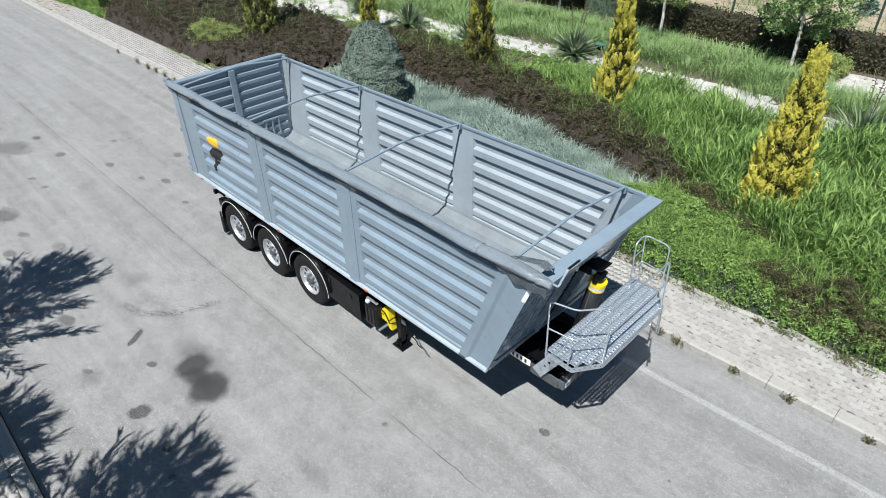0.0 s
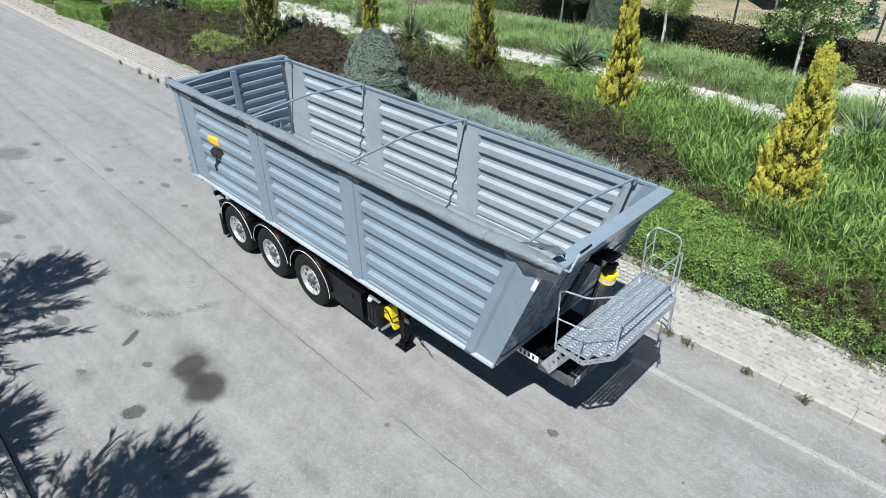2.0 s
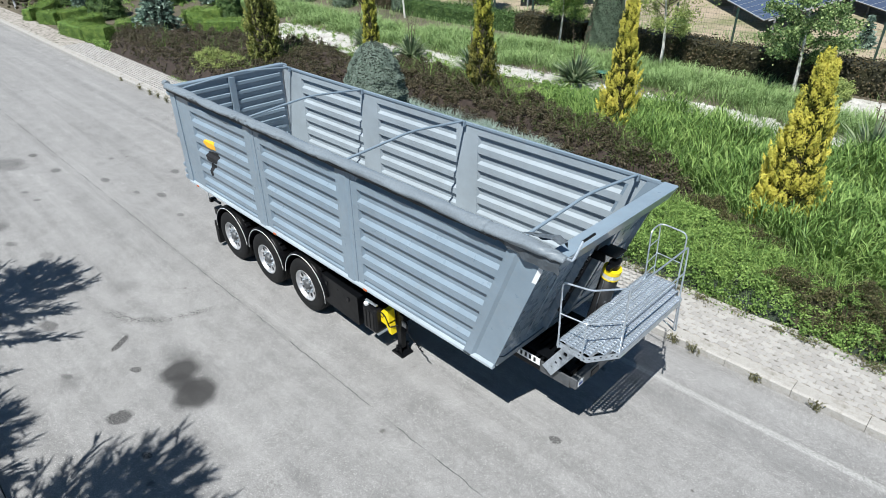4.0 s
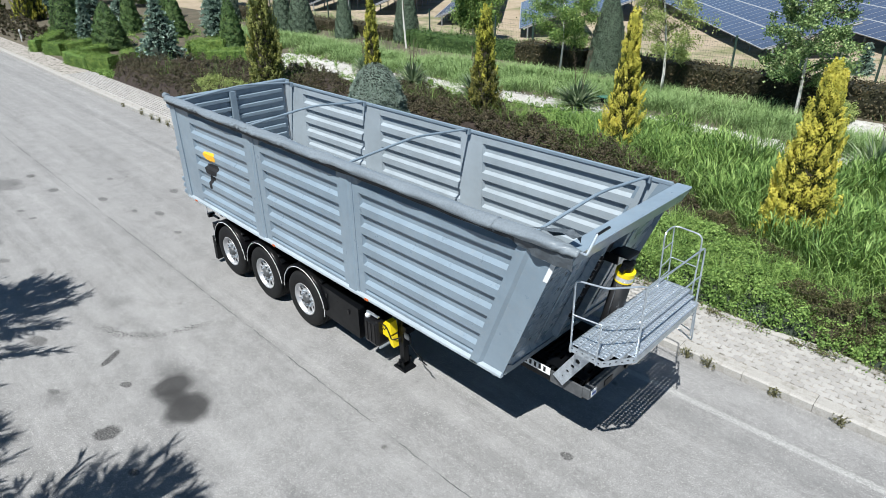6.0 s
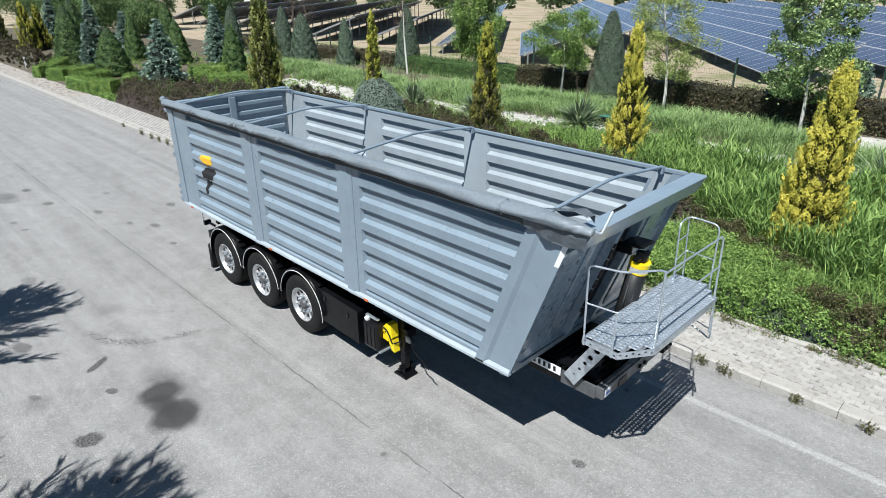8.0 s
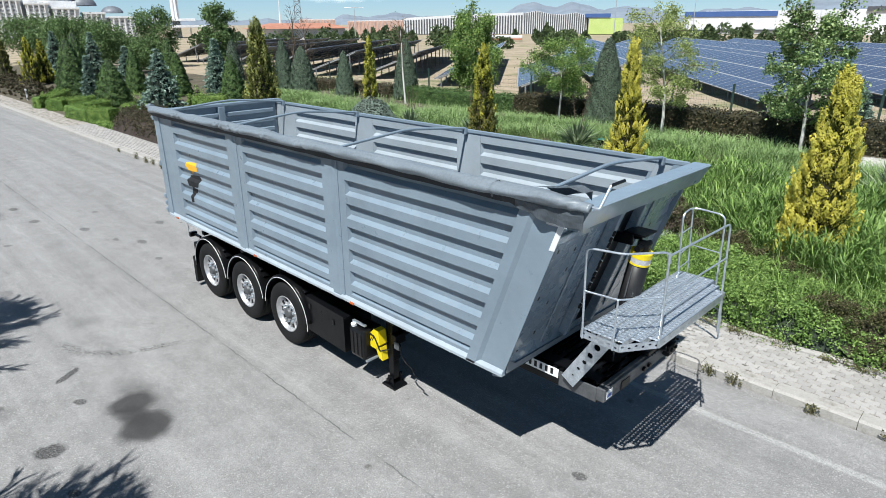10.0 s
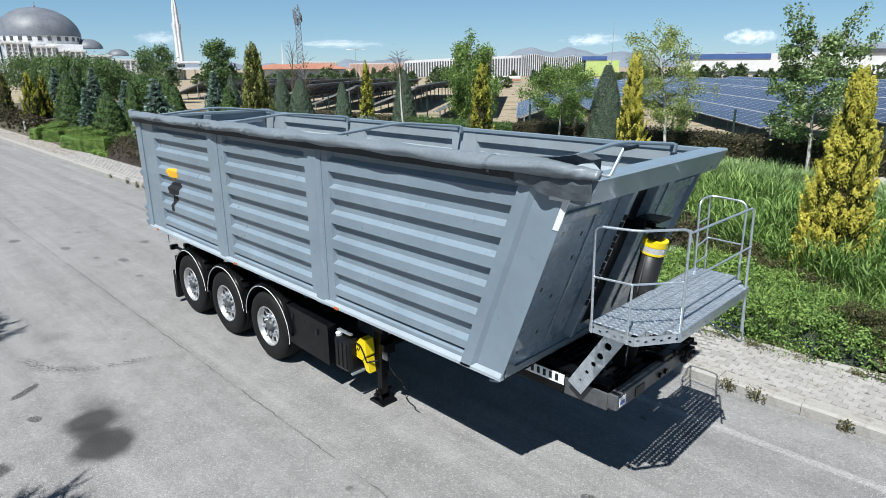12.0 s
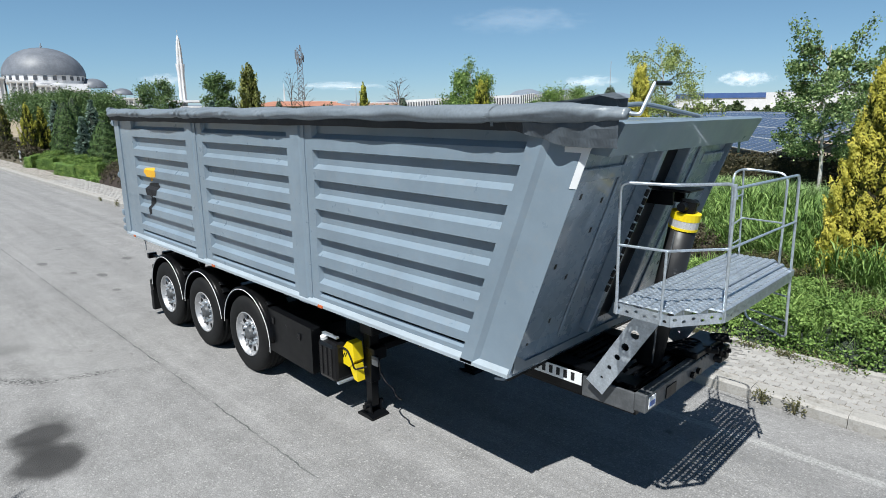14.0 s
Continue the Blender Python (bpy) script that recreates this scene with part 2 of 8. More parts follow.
TREE_LEAF = leafy("dense_tree_leaves", [(0.25, (0.030, 0.055, 0.019)), (0.5, (0.064, 0.106, 0.038)), (0.8, (0.139, 0.191, 0.075))], through=0.2, patch=0.75)
# shade deep in conifers and ground cover, put into a near-black green
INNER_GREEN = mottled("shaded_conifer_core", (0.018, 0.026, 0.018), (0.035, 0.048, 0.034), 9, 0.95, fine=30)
FAR_LEAF = leafy("far_trees", [(0.25, (0.035, 0.055, 0.025)), (0.5, (0.06, 0.085, 0.04)), (0.8, (0.10, 0.13, 0.06))])


# ---- building helpers ----
def mesh_of(bm, name, mat, smooth=False):
    me = bpy.data.meshes.new(name)
    bm.to_mesh(me)
    bm.free()
    me.materials.append(mat)
    if smooth:
        me.polygons.foreach_set("use_smooth", np.ones(len(me.polygons), bool))
    return me


def part(name, bm, mat, parent=None, label="", smooth=False, **tags):
    """One mesh object from a bmesh, under a thing or a part (or on its own)."""
    ob = new(name, mesh_of(bm, name, mat, smooth))
    ob.parent = parent
    return tagged(ob, label, **tags)


def same_part(ob, m, parent=None):
    """Another part on the same mesh, with its own parts."""
    c = copy_thing(ob, m)
    c.parent = parent or ob.parent
    return c


def box(bm, x0, x1, y0, y1, z0, z1, bevel=0.0, m=None):
    r = bmesh.ops.create_cube(bm, size=1.0)
    vs = r["verts"]
    for v in vs:
        v.co = Vector((x0 + (v.co.x + 0.5) * (x1 - x0), y0 + (v.co.y + 0.5) * (y1 - y0), z0 + (v.co.z + 0.5) * (z1 - z0)))
    if bevel:
        es = list({e for v in vs for e in v.link_edges})
        out = bmesh.ops.bevel(bm, geom=es, offset=bevel, segments=2, affect="EDGES", profile=0.5)
        vs = [v for v in out["verts"]]
    if m is not None:
        bmesh.ops.transform(bm, matrix=m, verts=list({v for v in vs}))
    return bm


def tube(bm, pts, r, seg=8, r_end=None, caps=True):
    """A round bar along a line of points."""
    pts = [Vector(p) for p in pts]
    rings, last = [], None
    for i, p in enumerate(pts):
        d = (pts[min(i + 1, len(pts) - 1)] - pts[max(i - 1, 0)]).normalized()
        u = d.cross(Vector((0, 0, 1)) if abs(d.z) < 0.9 else Vector((1, 0, 0))).normalized()
        if last is not None:
            u = (last - d * last.dot(d)).normalized()
        last, w = u, d.cross(u)
        k = r if r_end is None else r + (r_end - r) * i / (len(pts) - 1)
        rings.append([bm.verts.new(p + k * (math.cos(a) * u + math.sin(a) * w)) for a in [2 * math.pi * j / seg for j in range(seg)]])
    for a, b in zip(rings, rings[1:]):
        for j in range(seg):
            bm.faces.new((a[j], a[(j + 1) % seg], b[(j + 1) % seg], b[j]))
    if caps:
        bm.faces.new(rings[0][::-1])
        bm.faces.new(rings[-1])
    return bm


def bend(pts, radius=0.08, steps=4):
    """The same line with its corners rounded."""
    pts = [Vector(p) for p in pts]
    out = [pts[0]]
    for a, b, c in zip(pts, pts[1:], pts[2:]):
        k = min(radius, (a - b).length / 2, (c - b).length / 2)
        p, q = b + (a - b).normalized() * k, b + (c - b).normalized() * k
        for i in range(steps + 1):
            t = i / steps
            out.append((1 - t) ** 2 * p + 2 * t * (1 - t) * b + t * t * q)
    return out + [pts[-1]]


def prism(bm, outline, y0, y1, axis="y"):
    """A flat outline given in two axes, drawn out along the third."""
    put = {"y": lambda a, b, c: (a, c, b), "x": lambda a, b, c: (c, a, b), "z": lambda a, b, c: (a, b, c)}[axis]
    lo = [bm.verts.new(put(a, b, y0)) for a, b in outline]
    hi = [bm.verts.new(put(a, b, y1)) for a, b in outline]
    k = len(outline)
    bm.faces.new(lo), bm.faces.new(hi[::-1])
    for i in range(k):
        bm.faces.new((lo[i], lo[(i + 1) % k], hi[(i + 1) % k], hi[i]))
    bmesh.ops.recalc_face_normals(bm, faces=bm.faces[:])
    return bm


def lathe(bm, profile, seg=32):
    """A profile of (radius, y) turned about the y axis."""
    rings = [[bm.verts.new((r * math.cos(2 * math.pi * j / seg), y, r * math.sin(2 * math.pi * j / seg))) for j in range(seg)] for r, y in profile]
    for a, b in zip(rings, rings[1:]):
        for j in range(seg):
            bm.faces.new((a[j], a[(j + 1) % seg], b[(j + 1) % seg], b[j]))
    return bm


def quads_mesh(name, verts, per, mat, faces=None):
    """A mesh from many alike pieces of `per` points, each with the given faces."""
    verts = np.asarray(verts, np.float32).reshape(-1, 3)
    count = len(verts) // per
    faces = faces or [tuple(range(per))]
    base = np.arange(count)[:, None] * per
    width = sum(len(f) for f in faces)
    index = np.concatenate([base + np.array(f)[None] for f in faces], 1).ravel()
    offs = np.cumsum([0] + [len(f) for f in faces[:-1]])
    starts = (np.arange(count)[:, None] * width + offs[None]).ravel()
    totals = np.tile([len(f) for f in faces], count)
    me = bpy.data.meshes.new(name)
    me.vertices.add(len(verts)), me.loops.add(len(index)), me.polygons.add(len(starts))
    me.vertices.foreach_set("co", verts.ravel())
    me.loops.foreach_set("vertex_index", index.astype(np.int32))
    me.polygons.foreach_set("loop_start", starts.astype(np.int32))
    me.polygons.foreach_set("loop_total", totals.astype(np.int32))
    me.materials.append(mat)
    me.update(calc_edges=True)
    return me


def unit(v):
    return v / np.maximum(np.linalg.norm(v, axis=-1, keepdims=True), 1e-9)


def leaves(rng, at, axis, size, slim=0.5):
    """Kite-shaped leaves at points, along their axes, turned at random."""
    n = len(at)
    axis = unit(axis + rng.normal(0, 0.25, (n, 3)))
    side = unit(np.cross(axis, rng.normal(0, 1, (n, 3))))
    up = np.cross(axis, side)
    s = (size * rng.uniform(0.65, 1.35, n))[:, None]
    return np.stack([at, at + s * (0.5 * axis + slim * side + 0.12 * up), at + s * axis, at + s * (0.5 * axis - slim * side + 0.12 * up)], 1)


def sprays(rng, at, normal, size, slim=0.42, ruffle=0.38, hang=-0.3):
    """Kite-shaped leaves lying on a surface, so that the plant's form takes the light."""
    n = len(at)
    face = unit(unit(normal) + rng.normal(0, ruffle, (n, 3)))
    axis = rng.normal(0, 0.7, (n, 3)) + np.array([0, 0, hang])
    axis = unit(axis - face * (axis * face).sum(1, keepdims=True))
    side = np.cross(axis, face)
    s = (size * rng.uniform(0.65, 1.35, n))[:, None]
    return np.stack([at - 0.3 * s * axis, at + s * (0.2 * axis + slim * side), at + s * (0.7 * axis + 0.15 * face), at + s * (0.2 * axis - slim * side)], 1)


def tufts(rng, root, aim, long, fat, per, size, slim=0.36, ruffle=0.3, bare=0.0):
    """Flame-shaped shoots: kite-shaped leaves on the skin of each, so that every shoot takes light and shade as a body."""
    m = len(root)
    aim = unit(aim)
    pick = np.repeat(np.arange(m), per)
    n = len(pick)
    s = bare + (1 - bare) * rng.uniform(0, 1, n) ** 0.85
    u = unit(np.cross(aim, rng.normal(0, 1, (m, 3))))
    w = np.cross(aim, u)
    q = rng.uniform(0, 2 * np.pi, n)
    out = u[pick] * np.cos(q)[:, None] + w[pick] * np.sin(q)[:, None]
    wide = np.broadcast_to(fat, (m,))[pick] * np.sin(np.pi * np.clip(0.22 + 0.76 * s, 0, 1)) ** 0.8 * rng.uniform(0.7, 1.08, n)
    length = np.broadcast_to(long, (m,))[pick]
    at = root[pick] + aim[pick] * (s * length)[:, None] + out * wide[:, None]
    face = unit(out + aim[pick] * (1.5 * (s - 0.35))[:, None] + rng.normal(0, ruffle, (n, 3)))
    axis = aim[pick] + 0.55 * out + rng.normal(0, 0.3, (n, 3))
    axis = unit(axis - face * (axis * face).sum(1, keepdims=True))
    side = np.cross(axis, face)
    k = (np.broadcast_to(size, (m,))[pick] * rng.uniform(0.65, 1.35, n))[:, None]
    return np.stack([at - 0.3 * k * axis, at + k * (0.2 * axis + slim * side), at + k * (0.75 * axis - 0.1 * face), at + k * (0.2 * axis - slim * side)], 1)


def blades(rng, at, height, lean, width, turn=None):
    """Bent grass blades from points on the ground: two pieces each."""
    n = len(at)
    a = rng.uniform(0, 2 * np.pi, n) if turn is None else turn
    out = np.stack([np.cos(a), np.sin(a), 0 * a], 1)
    side = np.stack([-np.sin(a), np.cos(a), 0 * a], 1)
    b = a + rng.uniform(-1, 1, n)
    side = np.stack([-np.sin(b), np.cos(b), 0 * b], 1)
    h = (height * rng.uniform(0.55, 1.25, n))[:, None]
    k = (lean * rng.uniform(0.3, 1.4, n))[:, None] if turn is None else np.broadcast_to(lean, (n,))[:, None] * rng.uniform(0.75, 1.2, (n, 1))
    w = (width * rng.uniform(0.6, 1.3, n))[:, None]
    up = np.array([0, 0, 1.0])
    mid, tip = at + h * (0.62 * up + 0.35 * k * out), at + h * ((1 - 0.35 * k) * up + 1.0 * k * out)
    return np.stack([at - w * side, at + w * side, mid + 0.8 * w * side, mid - 0.8 * w * side, tip], 1)


BLADE = [(0, 1, 2, 3), (3, 2, 4)]


def inside(poly, p):
    x, y = p[:, 0], p[:, 1]
    hit = np.zeros(len(p), bool)
    for (x0, y0), (x1, y1) in zip(poly, poly[1:] + poly[:1]):
        cross = ((y0 > y) != (y1 > y)) & (x < (x1 - x0) * (y - y0) / (y1 - y0 + 1e-12) + x0)
        hit ^= cross
    return hit


def scatter(rng, poly, n):
    """n points spread over a plot of ground, in x and y."""
    a = np.array(poly)
    got = np.zeros((0, 2))
    while len(got) < n:
        p = rng.uniform(a.min(0), a.max(0), (n * 2, 2))
        got = np.concatenate([got, p[inside(poly, p)]])
    return got[:n]


def lump(x, y, k, seed=0.0):
    """A soft hilly pattern between 0 and 1."""
    v = np.sin(1.7 * k * x + 0.6 * np.sin(1.1 * k * y + seed)) * np.sin(1.9 * k * y + 0.8 * np.sin(1.3 * k * x + 2 * seed))
    w = np.sin(4.1 * k * x + seed + 1.2 * np.sin(2.3 * k * y)) * np.sin(3.7 * k * y - seed)
    return 0.5 + 0.34 * v + 0.16 * w


def land(x, y):
    """Height of the ground: road at 0, garden rising gently behind the pavement, level beyond."""
    x, y = np.asarray(x, float), np.asarray(y, float)
    slope = 0.058 + 0.012 * np.clip((x + 2) / 8, -1, 1)
    z = 0.12 + slope * np.clip(y - 4, 0, 12)
    z = z + 0.05 * (lump(x, y, 0.5) - 0.5) * np.clip((y - 4) / 3, 0, 1)
    z = np.where((y < 3.95) & (y > -8.4), -0.06, z)
    return np.where(y <= -8.4, 0.10, z)


def on_land(p):
    return np.column_stack([p, land(p[:, 0], p[:, 1])])


# ---- the ground, in one sheet to the horizon ----
def lines(*spans):
    out = []
    for a, b, step in spans:
        out += list(np.arange(a, b, step))
    return np.array(out + [spans[-1][1]])


gx = lines((-4000, -1000, 1000), (-1000, -200, 200), (-200, -60, 20), (-60, 16, 1.0), (16, 60, 6), (60, 300, 60), (300, 4000, 900))
gy = np.concatenate([lines((-4000, -1000, 1000), (-1000, -100, 150), (-100, -20, 20), (-20, -8.42, 3.8)), [-8.38], lines((-6, 3.9, 3.3)), [3.94, 3.98], lines((4.2, 17, 0.5), (17, 30, 2), (30, 120, 15), (120, 600, 120), (600, 4000, 1200))])
X, Y = np.meshgrid(gx, gy)
verts = np.column_stack([X.ravel(), Y.ravel(), land(X, Y).ravel()])
nx = len(gx)
faces = [(j * nx + i, j * nx + i + 1, (j + 1) * nx + i + 1, (j + 1) * nx + i) for j in range(len(gy) - 1) for i in range(nx - 1)]
me = bpy.data.meshes.new("ground")
me.from_pydata(verts.tolist(), [], faces)
me.materials.append(SOIL), me.materials.append(DRY)
for f in me.polygons:
    f.use_smooth = True
    f.material_index = 1 if f.center.y > 18.2 or f.center.y < -30 or abs(f.center.x + 20) > 60 else 0
tagged(new("ground", me), "brown garden soil rising gently to dry open land", "ground", kind="structure")


# ---- the road ----
def asphalt():
    """Sun-bleached asphalt with wheel tracks, oil spots, a joint line and a worn white edge line."""
    m, n, l, b = material("asphalt", 0.88)
    pos = n.new("ShaderNodeTexCoord").outputs["Object"]
    sep = n.new("ShaderNodeSeparateXYZ")
    l.new(pos, sep.inputs[0])
    x, y = sep.outputs[0], sep.outputs[1]
    grit = n.new("ShaderNodeTexVoronoi")
    grit.inputs["Scale"].default_value = 125
    l.new(pos, grit.inputs["Vector"])
    long = n.new("ShaderNodeMapping")
    long.inputs["Scale"].default_value = (0.12, 1.0, 1.0)
    l.new(pos, long.inputs[0])
    c = ramp_node(n, l, noise_node(n, l, 1.1, 6, long.outputs[0], 0.65), [(0.3, (0.221, 0.217, 0.2155)), (0.7, (0.284, 0.279, 0.277))])
    c = mix_node(n, l, 0.55, c, ramp_node(n, l, noise_node(n, l, 2.3, 7, pos, 0.7), [(0.3, (0.70, 0.70, 0.70)), (0.7, (1.2, 1.2, 1.2))]), "MULTIPLY")
    c = mix_node(n, l, 0.6, c, ramp_node(n, l, noise_node(n, l, 14, 6, pos, 0.75), [(0.3, (0.78, 0.78, 0.78)), (0.7, (1.2, 1.2, 1.2))]), "MULTIPLY")
    c = mix_node(n, l, 0.75, c, ramp_node(n, l, noise_node(n, l, 62, 3, pos, 0.85), [(0.32, (0.55, 0.55, 0.55)), (0.5, (1.0, 1.0, 1.0)), (0.70, (1.45, 1.45, 1.43))]), "MULTIPLY")
    c = mix_node(n, l, 0.5, c, ramp_node(n, l, grit.outputs["Color"], [(0.1, (0.6, 0.6, 0.6)), (0.9, (1.4, 1.4, 1.39))]), "MULTIPLY")
    streak = n.new("ShaderNodeMapping")
    streak.inputs["Scale"].default_value = (0.05, 2.6, 1.0)
    l.new(pos, streak.inputs[0])
    c = mix_node(n, l, 0.55, c, ramp_node(n, l, noise_node(n, l, 1.4, 4, streak.outputs[0], 0.6), [(0.35, (0.82, 0.82, 0.82)), (0.65, (1.16, 1.16, 1.16))]), "MULTIPLY")
    stones = n.new("ShaderNodeTexVoronoi")
    stones.inputs["Scale"].default_value = 42
    l.new(pos, stones.inputs["Vector"])
    chip = math_node(n, l, "MULTIPLY", ramp_node(n, l, stones.outputs["Color"], [(0.68, (0, 0, 0)), (0.74, (1, 1, 1))]), ramp_node(n, l, stones.outputs["Distance"], [(0.25, (0.6, 0.6, 0.6)), (0.5, (0, 0, 0))]))
    c = mix_node(n, l, chip, c, (0.47, 0.46, 0.445))
    wob = math_node(n, l, "MULTIPLY", math_node(n, l, "SUBTRACT", noise_node(n, l, 3.5, 6, pos, 0.7), 0.5), 1.3)

    calm = math_node(n, l, "MULTIPLY", math_node(n, l, "SUBTRACT", noise_node(n, l, 2.6, 3, pos, 0.45), 0.5), 0.7)

    def spot(c, sx, sy, rx, ry, depth, turn=0.0, soft=0.45, speckled=False, smooth=False):
        dx, dy = math_node(n, l, "SUBTRACT", x, sx), math_node(n, l, "SUBTRACT", y, sy)
        k, s = math.cos(turn), math.sin(turn)
        u = math_node(n, l, "ADD", math_node(n, l, "MULTIPLY", dx, k / rx), math_node(n, l, "MULTIPLY", dy, s / rx))
        v = math_node(n, l, "ADD", math_node(n, l, "MULTIPLY", dx, -s / ry), math_node(n, l, "MULTIPLY", dy, k / ry))
        d = math_node(n, l, "SQRT", math_node(n, l, "ADD", math_node(n, l, "MULTIPLY", u, u), math_node(n, l, "MULTIPLY", v, v)))
        d = math_node(n, l, "ADD", d, calm if smooth else wob)
        f = ramp_node(n, l, d, [(max(0.0, 1 - soft), (depth,) * 3), (1.0, (0, 0, 0))])
        if speckled:
            f = math_node(n, l, "MULTIPLY", f, specks)
        elif rx < 0.3:
            f = math_node(n, l, "MULTIPLY", f, gritty)
        return mix_node(n, l, f, c, (0.03, 0.029, 0.029))

    gritty = ramp_node(n, l, noise_node(n, l, 45, 4, pos, 0.8), [(0.40, (0.25, 0.25, 0.25)), (0.54, (1, 1, 1))])
    specks = ramp_node(n, l, noise_node(n, l, 26, 4, pos, 0.8), [(0.50, (0, 0, 0)), (0.56, (1, 1, 1))])
    patchy = ramp_node(n, l, noise_node(n, l, 0.9, 4, pos, 0.7), [(0.52, (0, 0, 0)), (0.7, (0.45, 0.45, 0.45))])
    c = mix_node(n, l, math_node(n, l, "MULTIPLY", specks, patchy), c, (0.09, 0.086, 0.08))
    for s in ((1.5, -3.62, 0.95, 0.6, 0.4, 0.1, 0.9, False, True), (0.85, -3.6, 0.45, 0.3, 0.4, 0.0, 0.9, False, True), (1.22, -3.66, 0.40, 0.30, 0.86, 1.25, 0.42, False, True), (1.90, -3.74, 0.42, 0.40, 0.86, 0.6, 0.36, False, True), (1.60, -3.80, 0.34, 0.24, 0.6, 0.2, 0.6, False, True), (1.98, -3.72, 0.30, 0.28, 0.5, 0.3, 0.6, False, True), (1.52, -3.76, 0.30, 0.22, 0.55, 0.2, 0.5, False, True), (4.45, -3.52, 0.4, 0.3, 0.3, 0.0, 0.9),
              (1.57, -4.74, 0.21, 0.16, 1.0, 0.9, 0.25), (-0.18, -4.08, 0.24, 0.07, 1.0, 2.2, 0.25), (0.69, -4.17, 0.11, 0.07, 0.9, 0.4, 0.3), (2.57, -4.76, 0.09, 0.06, 1.0, 0.4, 0.3), (0.08, -4.99, 0.16, 0.06, 0.6, 0.4, 0.5), (-1.93, -3.35, 0.42, 0.3, 0.28, 0.4, 0.8, False, True), (6.38, -0.63, 0.1, 0.07, 0.85, 0.2, 0.25),
              (-1.6, -4.78, 0.22, 0.15, 0.8, 0.3, 0.3), (-7.56, -1.69, 0.2, 0.13, 0.7, 0.0, 0.3), (-9.25, -2.41, 0.2, 0.14, 0.7, 0.0, 0.3), (-6.76, -0.13, 0.18, 0.12, 0.6, 0.0, 0.3),
              (-10.99, -2.53, 0.19, 0.12, 0.75, 0.0, 0.3), (-9.03, -1.0, 0.16, 0.10, 0.55, 0.2, 0.4), (-5.52, -1.04, 0.20, 0.11, 0.65, 0.1, 0.3), (-4.11, -1.2, 0.12, 0.08, 0.65, 0.3, 0.3), (-8.25, -3.44, 0.14, 0.08, 0.6, 0.5, 0.4), (-6.14, -1.42, 0.15, 0.07, 0.6, 0.0, 0.3), (-7.5, -3.35, 0.11, 0.07, 0.65, 0.7, 0.3), (-4.33, -4.03, 0.24, 0.15, 0.4, 0.3, 0.5), (-4.83, -4.89, 0.20, 0.13, 0.7, 0.2, 0.3), (-5.42, -4.44, 0.18, 0.10, 0.65, 0.4, 0.4),
              (-10.78, -3.27, 0.9, 0.5, 0.45, 0.3, 0.5), (-6.7, -4.5, 0.5, 0.3, 0.6, 0.2, 0.4), (-2.7, -5.4, 0.24, 0.16, 0.6, 0.0, 0.4), (-0.95, -3.78, 0.5, 0.13, 0.95, 0.25, 0.6, True), (-0.45, -3.45, 0.5, 0.14, 0.95, 0.75, 0.6, True), (-0.12, -2.85, 0.55, 0.12, 0.9, 1.25, 0.6, True), (0.25, -5.0, 0.35, 0.2, 0.3, 0.3, 0.7)):
        c = spot(c, *s)
    dots = n.new("ShaderNodeTexVoronoi")
    dots.inputs["Scale"].default_value = 0.95
    l.new(pos, dots.inputs["Vector"])
    f = ramp_node(n, l, math_node(n, l, "ADD", dots.outputs["Distance"], math_node(n, l, "MULTIPLY", wob, 0.15)), [(0.02, (0.75,) * 3), (0.06, (0, 0, 0))])
    c = mix_node(n, l, f, c, (0.075, 0.07, 0.066))

    dots = n.new("ShaderNodeTexVoronoi")
    dots.inputs["Scale"].default_value = 2.1
    l.new(pos, dots.inputs["Vector"])
    f = ramp_node(n, l, math_node(n, l, "ADD", dots.outputs["Distance"], math_node(n, l, "MULTIPLY", wob, 0.2)), [(0.02, (0.8,) * 3), (0.05, (0, 0, 0))])
    f = math_node(n, l, "MULTIPLY", f, ramp_node(n, l, noise_node(n, l, 0.7, 3, pos), [(0.5, (0, 0, 0)), (0.6, (1, 1, 1))]))
    c = mix_node(n, l, f, c, (0.07, 0.066, 0.062))

    def stripe(at, half, f_break, colour, c, sway):
        d = math_node(n, l, "ABSOLUTE", math_node(n, l, "ADD", math_node(n, l, "SUBTRACT", y, at), math_node(n, l, "MULTIPLY", wob, sway)))
        f = ramp_node(n, l, d, [(half * 0.6, (1, 1, 1)), (half, (0, 0, 0))])
        return mix_node(n, l, math_node(n, l, "MULTIPLY", f, f_break), c, colour)

    line_y = math_node(n, l, "ADD", math_node(n, l, "MULTIPLY", x, 0.027), 1.37)
    worn = ramp_node(n, l, noise_node(n, l, 28, 6, pos, 0.8), [(0.40, (0, 0, 0)), (0.56, (0.34, 0.34, 0.34))])
    worn = math_node(n, l, "MULTIPLY", worn, ramp_node(n, l, math_node(n, l, "ADD", math_node(n, l, "MULTIPLY", x, 0.05), 0.6), [(0.1, (0.12, 0.12, 0.12)), (0.75, (1, 1, 1))]))
    c = stripe(line_y, 0.075, worn, (0.62, 0.62, 0.60), c, 0.01)
    gaps = ramp_node(n, l, noise_node(n, l, 1.6, 3, pos), [(0.36, (0, 0, 0)), (0.56, (0.82, 0.82, 0.82))])
    c = stripe(-2.02, 0.0105, gaps, (0.05, 0.058, 0.055), c, 0.09)
    c = stripe(1.25, 0.16, math_node(n, l, "MULTIPLY", gaps, 0.35), (0.15, 0.15, 0.15), c, 0.2)
    l.new(c, b.inputs["Base Color"])
    bump_node(n, l, b, grit.outputs["Distance"], 0.5, 0.006)
    return m


bm = bmesh.new()
box(bm, -900, 500, -6.3, 2.52, -0.05, 0.0)
